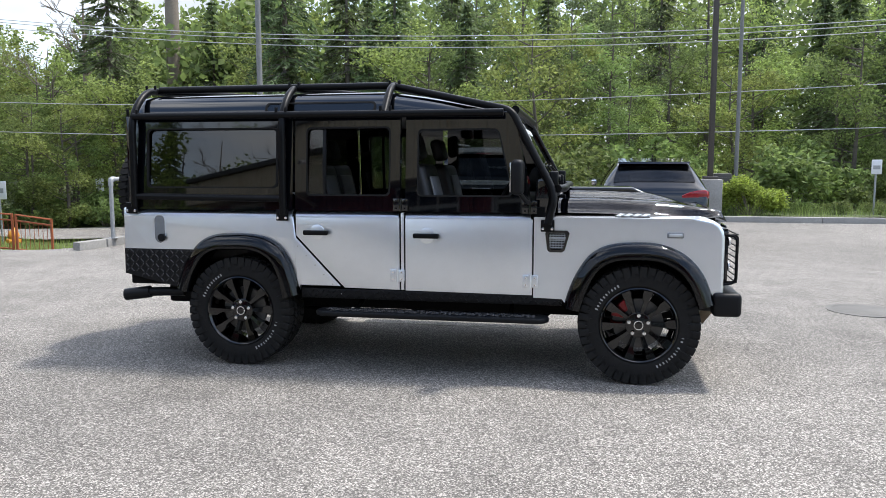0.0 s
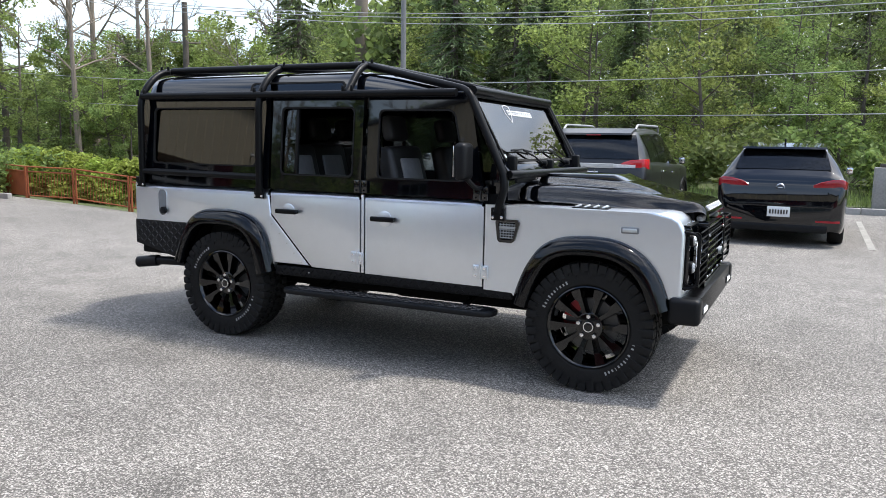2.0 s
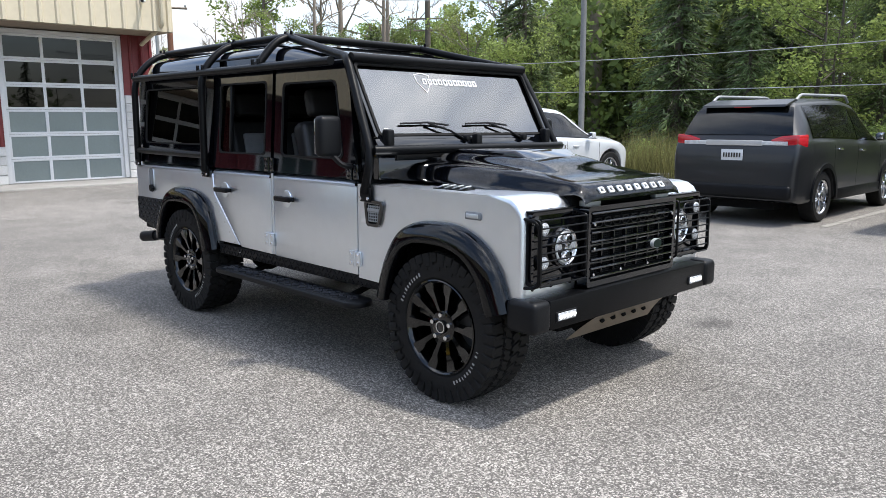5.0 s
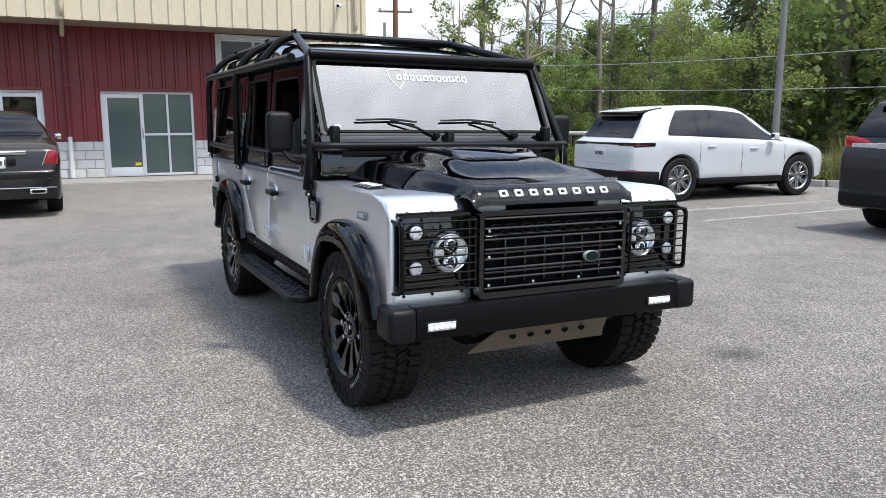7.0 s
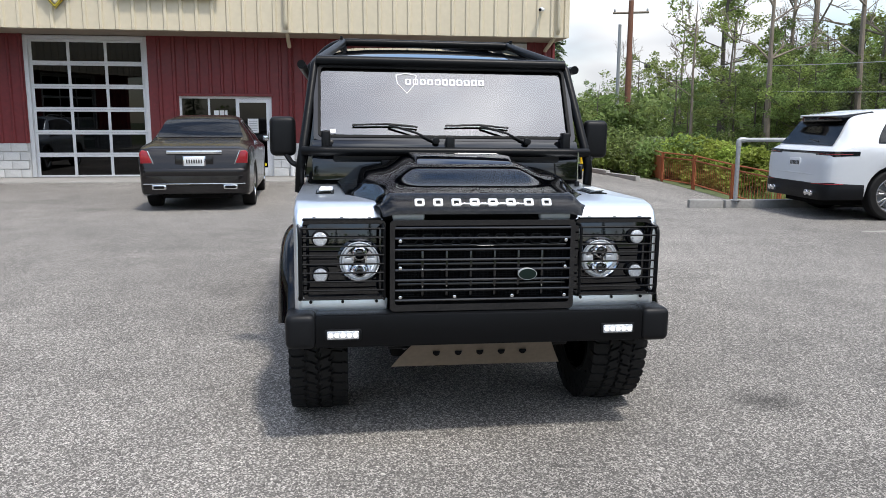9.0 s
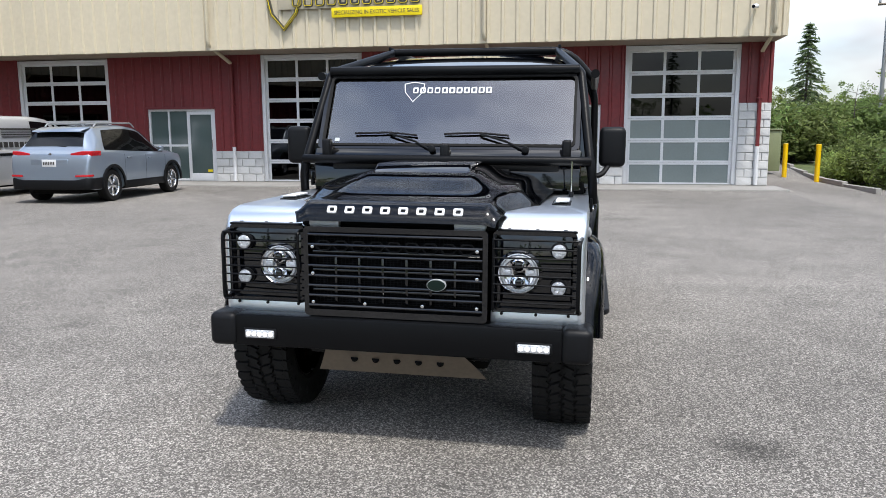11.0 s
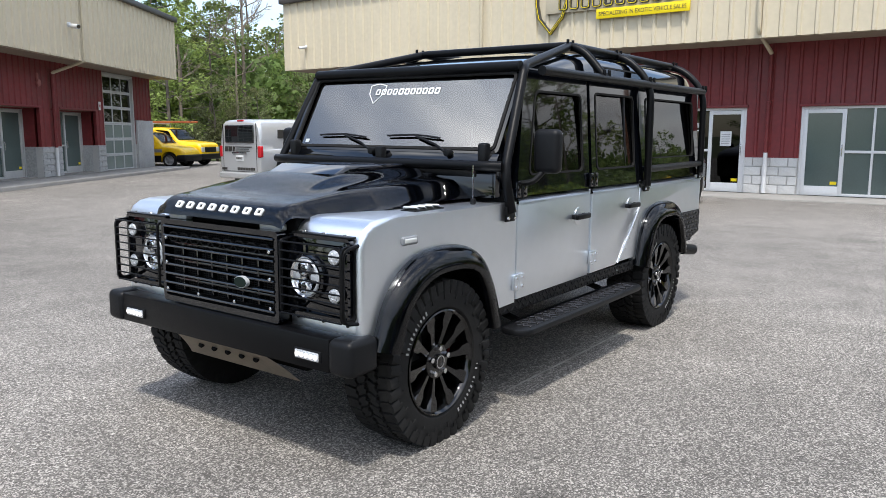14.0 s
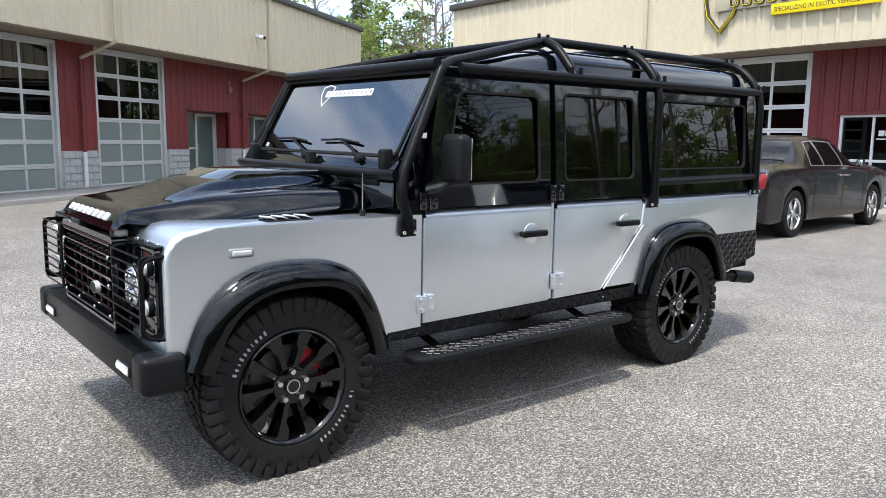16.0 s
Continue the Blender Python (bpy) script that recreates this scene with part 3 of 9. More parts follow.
def block_mesh(w, h, mat):
    key = (round(w, 2), round(h, 3), mat.name)
    if key not in BLOCKS:
        one = box(-w / 2 + 0.005, w / 2 - 0.005, -0.03, 0.05, -h / 2 + 0.005, h / 2 - 0.005, 0.012, 1)
        for v in one.verts:
            if v.co.y < -0.015:
                v.co.y += 0.018 * noise.noise((v.co.x * 9, v.co.z * 9, w))
        me = bpy.data.meshes.new("block")
        one.to_mesh(me)
        one.free()
        me.materials.append(mat)
        BLOCKS[key] = me
    return BLOCKS[key]


def garage_door(u0, u1, z0, z1, m, rows, frosted, label, frame_mat):
    """A sectional door of framed panes, set into its opening."""
    d = thing("garage_door", label, "garage door")
    inner = m @ Matrix.Translation((0, 0.12, 0))
    fr = bmesh.new()
    box(u0, u0 + 0.1, -0.1, 0.06, z0, z1, 0.006, bm=fr)
    box(u1 - 0.1, u1, -0.1, 0.06, z0, z1, 0.006, bm=fr)
    box(u0 + 0.1, u1 - 0.1, -0.1, 0.06, z1 - 0.1, z1, 0.006, bm=fr)
    part("frame", moved(fr, inner), frame_mat, d)
    a, b, t = u0 + 0.1, u1 - 0.1, z1 - 0.1
    h = (t - z0) / rows
    for r in range(rows):
        sec = bmesh.new()
        zl = z0 + r * h
        box(a, b, -0.02, 0.03, zl, zl + 0.055, 0.004, bm=sec)
        box(a, b, -0.02, 0.03, zl + h - 0.055, zl + h - 0.004, 0.004, bm=sec)
        for k in range(4):
            x = a + (b - a - 0.07) * k / 3
            box(x, x + 0.07, -0.019, 0.029, zl + 0.055, zl + h - 0.055, 0.003, bm=sec)
        s = part("section", moved(sec, inner), frame_mat, d)
        w = (b - a - 0.07) / 3
        for k in range(3):
            x = a + 0.07 + w * k
            part("pane", moved(box(x - 0.003, x + w - 0.067, 0.0, 0.01, zl + 0.05, zl + h - 0.05), inner), (M_FROST_PALE if frame_mat is M_WHITE_FRAME else M_FROST) if r < frosted else M_DARK_GLASS, s)
    part("threshold", moved(box(u0, u1, -0.1, 0.1, z0 - 0.1, z0 + 0.02), inner), M_CONCRETE, d)
    return d


def shop_door(u0, u1, z1, m, leaf, label, film=None, z0=0.04, mirror=False):
    """A glazed entrance: one leaf with a pull handle and fixed panes beside it. leaf: (from, to) along the wall."""
    film = film or M_FILM_REFLECTION
    frame_mat = M_DOOR_FRAME if mirror else M_WHITE_FRAME
    d = thing("glazed_entrance", label, "glass door")
    inner = m @ Matrix.Translation((0, 0.1, 0))
    fr = bmesh.new()
    for x in (u0, u1 - 0.06):
        box(x, x + 0.06, -0.06, 0.05, z0, z1, 0.005, bm=fr)
    box(u0 + 0.06, u1 - 0.06, -0.06, 0.05, z1 - 0.06, z1, 0.005, bm=fr)
    rest = [(u0 + 0.06, leaf[0]), (leaf[1], u1 - 0.06)]
    rest = [r for r in rest if r[1] - r[0] > 0.2]
    for a, b in rest:
        mid = (a + b) / 2
        box(a, b, -0.05, 0.04, z0, z0 + 0.06, 0.004, bm=fr)
        box(a, b, -0.049, 0.039, 1.03, 1.09, 0.004, bm=fr)
        box(mid - 0.025, mid + 0.025, -0.048, 0.038, z0, z1 - 0.06, 0.004, bm=fr)
    part("frame", moved(fr, inner), frame_mat, d)
    for a, b in rest:
        mid = (a + b) / 2
        for p, q in ((a, mid - 0.025), (mid + 0.025, b)):
            for zl, zh in ((z0 + 0.06, 1.03), (1.09, z1 - 0.06)):
                part("pane", moved(box(p, q, -0.005, 0.008, zl, zh), inner), film, d)
    lf = bmesh.new()
    a, b = leaf
    for x in (a, b - 0.09):
        box(x, x + 0.09, -0.055, 0.0, z0, z1 - 0.065, 0.006, bm=lf)
    box(a + 0.09, b - 0.09, -0.054, -0.001, z0, z0 + 0.22, 0.005, bm=lf)
    box(a + 0.09, b - 0.09, -0.054, -0.001, z1 - 0.16, z1 - 0.066, 0.005, bm=lf)
    door = part("door_leaf", moved(lf, inner), frame_mat, d)
    part("pane", moved(box(a + 0.09, b - 0.09, -0.03, -0.022, z0 + 0.22, z1 - 0.16), inner), film, door)
    hx = a + 0.05 if mirror else b - 0.05
    part("handle", moved(tube([(hx, -0.055, 0.95), (hx, -0.12, 0.97), (hx, -0.12, 1.2), (hx, -0.055, 1.22)], 0.013, bend=0.03), inner), M_CHROME, door)
    part("notice", moved(box(b - 0.26, b - 0.12, -0.036, -0.032, z0 + 0.26, z0 + 0.33), inner), M_SIGN_YELLOW, door)
    return d


def downpipe(u, m, z_top, z_bottom, run, mat_low=None):
    """A drain pipe down the fascia, back under the soffit and down the wall."""
    d = thing("downpipe", "beige and white drain pipe bending back under the eaves", "drainpipe")
    part("upper_pipe", moved(tube([(u, -run - 0.08, z_top), (u, -run - 0.08, 3.72), (u, -0.09, 3.35)], 0.05, 8, 0.12), m), M_BEIGE_TRIM, d)
    part("lower_pipe", moved(tube([(u, -0.09, 3.4), (u, -0.09, 1.02)], 0.05, 8), m), M_RED, d)
    part("foot_pipe", moved(tube([(u, -0.09, 1.02), (u, -0.09, z_bottom)], 0.052, 8), m), M_WHITE_FRAME, d)
    part("bracket", moved(box(u - 0.07, u + 0.07, -0.15, -0.02, 2.2, 2.24), m), M_RED, d)
    return d


def security_camera(m):
    d = thing("security_camera", "small white bullet security camera on the fascia", "camera")
    part("mount", moved(disc(0, -0.02, 0, 0.05, 0.04, "y", 16, 0.005), m), M_WHITE_FRAME, d)
    part("arm", moved(tube([(0, -0.03, 0), (0, -0.1, -0.02)], 0.018, 8), m), M_WHITE_FRAME, d)
    b = part("body", moved(tube([(0.03, -0.06, -0.02), (-0.09, -0.24, -0.05)], 0.045, 12), m), M_WHITE_FRAME, d)
    part("lens", moved(tube([(-0.085, -0.232, -0.049), (-0.095, -0.252, -0.052)], 0.036, 12), m), M_BLACK, b)


def building(tag, m, length, openings, wall_top, fascia_top, run, base, floor_z, u_start, last_base=None, over=0.2):
    """A workshop: red ribbed wall on a block base with openings, under an overhanging beige fascia.
    openings: (from, to, top). m: wall plane y = 0, front towards -y."""
    u_end = u_start + length
    solid, u = [], u_start
    for a, b, t in openings:
        solid.append((u, a, 0))
        solid.append((a, b, t))
        u = b
    solid.append((u, u_end, 0))
    for a, b, t in solid:
        if b - a < 0.02:
            continue
        base_z = last_base if last_base and b == u_end else base
        z0 = t if t else base_z
        if wall_top - z0 > 0.05:
            sheeting(a, b, z0, wall_top, m, "wall_" + tag, M_RED, "dark red ribbed metal wall sheet")
        if t and t < wall_top - 0.3:
            structure("trim", moved(box(a - 0.03, b + 0.03, -0.05, 0.0, t, t + 0.06, 0.004), m), M_RED, "dark red metal lintel trim")
        if not t:
            w = structure("wall_base_" + tag, moved(box(a, b, 0.0, 0.2, floor_z - 0.3, base_z), m), M_MORTAR, "pale grey painted split-face block base")
            blocks(a, b, floor_z, base_z, m, w)
    structure("fascia_" + tag, moved(box(u_start - 0.2, u_end + over, -run + 0.04, -run + 0.2, wall_top, fascia_top), m), M_BEIGE, "beige metal fascia backing")
    sheeting(u_start - 0.2, u_end + over, wall_top, fascia_top, m @ Matrix.Translation((0, -run + 0.02, 0)), "fascia_" + tag, M_BEIGE, "beige ribbed metal fascia above the red wall", 0.36, 0.045)
    structure("soffit_" + tag, moved(box(u_start - 0.2, u_end + over, -run + 0.2, 0.3, wall_top, wall_top + 0.05), m), M_SHADED_SOFFIT, "brown soffit under the overhang, shade put into its colour")
    structure("fascia_side_" + tag, moved(box(u_start - 0.22, u_start - 0.2, -run + 0.02, 12, wall_top, fascia_top), m), M_BEIGE, "beige end wall of the upper storey")
    structure("fascia_side_" + tag, moved(box(u_end + over, u_end + over + 0.02, -run + 0.02, 12, wall_top, fascia_top), m), M_BEIGE, "beige end wall of the upper storey")
    structure("wall_end_" + tag, moved(box(u_start, u_start + 0.12, 0.2, 12, floor_z - 0.3, wall_top), m), M_RED, "dark red metal end wall")
    structure("wall_end_" + tag, moved(box(u_end - 0.12, u_end, 0.2, 12, floor_z - 0.3, wall_top), m), M_RED, "dark red metal end wall")
    # added wall well before the real depth, coloured dark as unlit interior
    structure("wall_back_" + tag, moved(box(u_start, u_end, 5.0, 5.1, floor_z - 0.3, wall_top), m), M_INSIDE, "near back wall, the unlit interior put into its dark colour")
    structure("floor_" + tag, moved(box(u_start, u_end, 0.2, 5.0, floor_z - 0.3, floor_z + 0.02), m), M_CONCRETE, "concrete workshop floor")
    structure("roof_" + tag, moved(box(u_start - 0.3, u_end + over + 0.1, -run - 0.12, 12.1, fascia_top, fascia_top + 0.2, 0.02), m), M_BROWN_TRIM, "dark brown metal roof edge")
    structure("sidewalk_" + tag, moved(box(u_start - 0.2, u_end + 0.2, -1.5, 0.0, -0.2, floor_z, 0.015), m), M_CONCRETE, "pale concrete walk along the building")


# the workshop opposite: wall plane x = -16.9, u runs along +y
A = pose(-16.9, 0, 0, 0, 0, 90)
building("a", A, 22.2, [(-16.04, -13.04, 3.55), (-11.86, -9.75, 2.1), (-8.3, -5.35, 3.56), (-4.63, -2.3, 2.1), (-1.08, 1.07, 2.1), (1.67, 4.48, 3.55)], 3.58, 5.75, 1.3, 0.9, 0.03, -16.95, 2.1, -0.02)
garage_door(-16.04, -13.04, 0.03, 3.55, A, 6, 0, "white-framed glazed sectional garage door with dark panes", M_WHITE_FRAME)
garage_door(-8.3, -5.35, 0.03, 3.56, A, 6, 0, "white-framed glazed sectional garage door with dark panes", M_WHITE_FRAME)
garage_door(1.67, 4.48, 0.03, 3.55, A, 6, 3, "white-framed sectional garage door, lower panes frosted", M_WHITE_FRAME)
# no film here: the grey-green colour paints the brighter reflection in the glass
shop_door(-11.86, -9.75, 2.1, A, (-10.65, -9.81), "white-framed glass entrance, pale reflection put into its grey-green panes")
shop_door(-4.63, -2.3, 2.1, A, (-3.22, -2.36), "white-framed glass entrance with a paper notice on the door", M_DARK_GLASS)
note = thing("paper_notice", "white paper notice taped inside the glass door", "notice")
part("sheet", moved(box(-2.93, -2.66, 0.062, 0.069, 1.17, 1.53), A), M_WHITE_FRAME, note)
for k in range(6):
    part("text_bar", moved(box(-2.9, -2.7 + 0.01 * (k % 2), 0.0595, 0.0615, 1.22 + k * 0.045, 1.235 + k * 0.045), A), M_GALV, note)
decal = thing("window_decal", "white lettering shapes on the dark pane", "decal")
for u0, u1 in ((-3.78, -3.66), (-3.64, -3.52), (-3.5, -3.44)):
    part("shape", moved(box(u0, u1, 0.088, 0.094, 1.62, 1.74), A), M_WHITE_FRAME, decal)
part("text_bar", moved(box(-3.82, -3.38, 0.088, 0.094, 1.54, 1.565), A), M_WHITE_FRAME, decal)
shop_door(-1.08, 1.07, 2.1, A, (-1.02, -0.12), "white-framed glass entrance with green-filmed panes")
for u in (-9.15, -1.8, 4.95):
    downpipe(u, A, 5.75, 0.05, 1.3)
security_camera(A @ Matrix.Translation((-16.07, -1.32, 4.3)))
security_camera(A @ Matrix.Translation((4.5, -1.32, 4.26)))

# the second workshop, at an angle
B = pose(-4.1, -17.7, 0, 0, 0, 35 + 180)
building("b", B, 26.1, [(-9.0, -6.0, 3.7), (-4.2, -1.22, 3.7), (0.04, 2.95, 3.7), (4.0, 6.4, 2.25), (7.6, 10.15, 2.25), (10.75, 13.5, 3.7)], 3.72, 6.05, 1.1, 1.05, 0.1, -11.0)
garage_door(-9.0, -6.0, 0.1, 3.7, B, 7, 3, "grey-framed sectional garage door, lower panes frosted", M_DOOR_FRAME)
garage_door(-4.2, -1.22, 0.1, 3.7, B, 6, 3, "grey-framed sectional garage door, lower panes frosted", M_DOOR_FRAME)
garage_door(0.04, 2.95, 0.1, 3.7, B, 6, 3, "grey-framed sectional garage door, lower panes frosted", M_DOOR_FRAME)
garage_door(10.75, 13.5, 0.1, 3.7, B, 6, 3, "grey-framed sectional garage door, lower panes frosted", M_DOOR_FRAME)
for a, b in ((4.0, 6.4), (7.6, 10.15)):
    for u0, u1 in ((a - 0.12, a), (b, b + 0.12)):
        structure("wall_return_b", moved(box(u0, u1, 0.2, 0.6, 1.05, 3.7), B), M_RED, "dark red metal return wall of the entrance recess")
        structure("wall_return_base_b", moved(box(u0, u1, 0.2, 0.6, -0.1, 1.05), B), M_BLOCK_GREY, "pale painted block return wall of the entrance recess")
    structure("recess_ceiling", moved(box(a - 0.12, b + 0.12, 0.2, 0.6, 2.25, 2.32), B), M_SHADED_SOFFIT, "brown soffit of the entrance recess, shade put into its colour")
    structure("recess_lintel", moved(box(a - 0.12, b + 0.12, 0.5, 0.6, 2.2, 3.0), B), M_RED, "dark red wall above the recessed entrance")
structure("wall_end_panel_b", moved(box(13.52, 15.1, -0.075, 0.05, 0.1, 2.0, 0.004), B), M_BLOCK_GREY, "weathered grey lower panel at the end of the wall")
BD = B @ Matrix.Translation((0, 0.5, 0))
shop_door(4.0, 6.4, 2.25, BD, (5.2, 6.3), "recessed grey-framed glass entrance in the red wall", z0=0.12, mirror=True)
shop_door(7.6, 10.15, 2.25, BD, (8.9, 10.05), "recessed grey-framed glass entrance in the red wall", z0=0.12, mirror=True)
for u in (-0.55, 7.1):
    downpipe(u, B, 6.0, 0.12, 1.1)
security_camera(B @ Matrix.Translation((6.3, -1.12, 4.72)) @ Matrix.Scale(1.6, 4))
M_BELL = material("faded_red_enamel", (0.3, 0.1, 0.09), 0.5, vary=0.2)
bell = thing("alarm_bell", "faded red alarm bell on the red wall", "alarm bell")
part("bell", moved(disc(6.35, -0.06, 3.0, 0.11, 0.07, "y", 20, 0.015), B), M_BELL, bell)
part("bracket", moved(box(6.3, 6.4, -0.05, 0.0, 3.08, 3.3, 0.005), B), M_BELL, bell)
sign = thing("small_sign", "small white notice plate on the red wall", "sign")
part("plate", moved(box(10.3, 10.47, -0.05, -0.035, 2.3, 2.6, 0.002), B), M_WHITE_FRAME, sign)
part("symbol", moved(box(10.35, 10.42, -0.056, -0.05, 2.4, 2.5, 0.002), B), M_CALIPER, sign)

# shop sign on the fascia
board = thing("shop_sign", "dark shop sign with yellow outlined shield and yellow strip", "sign")
SG = A @ Matrix.Translation((-5.4, -1.36, 4.3))
shield = [(-2.05, 1.1), (-1.1, 1.1), (-1.12, 0.5), (-1.25, 0.12), (-1.6, -0.28), (-1.95, 0.12), (-2.04, 0.5)]
small = [(-1.58 + (x + 1.58) * 0.86, 0.45 + (z - 0.45) * 0.88) for x, z in shield]
part("back_panel", moved(box(-1.75, 2.05, -0.012, 0.0, 0.24, 1.15, 0.003), SG), M_BEIGE_TRIM, board, "smooth beige back panel")
part("shield_outline", moved(ring(shield, small, -0.05, 0.06), SG), M_SIGN_DARK, board, "dark shield outline")


def shrunk(k, j):
    return [(-1.58 + (x + 1.58) * k, 0.45 + (z - 0.45) * j) for x, z in shield]


part("shield_edge", moved(ring(shrunk(0.95, 0.955), shrunk(0.91, 0.925), -0.056, -0.05), SG), M_SIGN_YELLOW, board, "yellow shield edge")
part("shield_edge", moved(ring(shrunk(1.015, 1.012), shrunk(1.0, 1.0), -0.045, 0.0), SG), M_SIGN_YELLOW, board)
part("yellow_strip", moved(box(-0.3, 2.05, -0.05, 0.0, 0.0, 0.24, 0.004), SG), M_SIGN_YELLOW, board, "yellow strip with slogan")
tagged(text_mesh("SPECIALIZING IN EXOTIC VEHICLE SALES", 0.1, M_SIGN_DARK, board, "slogan", SG @ Matrix.Translation((0.87, -0.052, 0.07)), width=2.2), kind="stuff")
for i in range(11):
    x = -1.35 + i * 0.31
    w = 0.045 if i < 4 else 0.07
    lt = part("letter_shape", moved(ring(rounded(x, x + 0.25, 0.29, 0.72, 0.07), rounded(x + w, x + 0.25 - w, 0.29 + w, 0.72 - w, 0.03), -0.07, -0.01), SG), M_SIGN_DARK, board)
    part("letter_edge", moved(ring(rounded(x + 0.012, x + 0.238, 0.302, 0.708, 0.06), rounded(x + 0.024, x + 0.226, 0.314, 0.696, 0.05), -0.076, -0.07), SG), M_SIGN_YELLOW, lt)
for k in range(2):
    part("bracket", moved(box(-1.5 + k * 3.2, -1.45 + k * 3.2, 0.0, 0.1, 0.3, 0.9), SG), M_GALV, board)


# ---------------------------------------------------------------- wheels and road cars
def road_wheel(parent, x, y, r, width, out, rim_mat, spokes=5, split=True):
    """A road wheel whose outer face looks along out (+1 or -1 in y)."""
    tyre = lathe([(r * 0.66, -width * 0.42), (r * 0.72, -width * 0.5), (r * 0.93, -width * 0.5), (r * 0.985, -width * 0.42), (r, -width * 0.3), (r, width * 0.3),
                  (r * 0.985, width * 0.42), (r * 0.93, width * 0.5), (r * 0.72, width * 0.5), (r * 0.66, width * 0.42)], 36)
    at = Matrix.Translation((x, y, r))
    t = part("wheel", moved(tyre, at), M_RUBBER, parent, "black tyre")
    rim = lathe([(r * 0.69, width * 0.44), (r * 0.66, width * 0.46), (r * 0.61, width * 0.38), (r * 0.58, -width * 0.2), (r * 0.05, -width * 0.25)], 36)
    flip = pose(0, 0, 0, 0, 0, 0 if out > 0 else 180)
    part("rim", moved(rim, at @ flip), rim_mat, t, "alloy rim")
    sp = bmesh.new()
    for k in range(spokes):
        for da in ((-0.13, 0.13) if split else (0,)):
            one = box(0.0, r * 0.62, -0.012, 0.02, -r * 0.045, r * 0.045, 0.006, 1)
            for v in one.verts:
                v.co.y += width * 0.36 - 0.03 * (1 - abs(v.co.x / r - 0.3))
                v.co.z += da * v.co.x * 1.0
            into(sp, moved(one, pose(0, 0, 0, 0, 360 * k / spokes + 90, 0)))
    disc(0, width * 0.36, 0, r * 0.15, 0.03, "y", 16, 0.005, sp)
    part("spokes", moved(sp, at @ flip), rim_mat, t, "alloy spokes")
    part("brake_disc", moved(disc(0, 0.0, 0, r * 0.5, 0.02, "y", 24), at @ flip), M_GALV, t)
    return t


TABLES, SIDES, TAILS = {}, {}, {}


def sample(table, x, k):
    """A smooth curve through the table's rows that never overshoots them."""
    xs = [row[0] for row in table]
    if x <= xs[0] or x >= xs[-1]:
        return table[0][k] if x <= xs[0] else table[-1][k]
    i = max(j for j in range(len(xs) - 1) if xs[j] <= x)

    def slope(j):
        d = [(table[m + 1][k] - table[m][k]) / (xs[m + 1] - xs[m]) for m in (j - 1, j) if 0 <= m < len(xs) - 1]
        if len(d) == 1:
            return d[0]
        return 0.0 if d[0] * d[1] <= 0 else 2 * d[0] * d[1] / (d[0] + d[1])
    h = xs[i + 1] - xs[i]
    t = (x - xs[i]) / h
    a, b = table[i][k], table[i + 1][k]
    return a * (1 + 2 * t) * (1 - t) ** 2 + h * slope(i) * t * (1 - t) ** 2 + b * t * t * (3 - 2 * t) + h * slope(i + 1) * t * t * (t - 1)


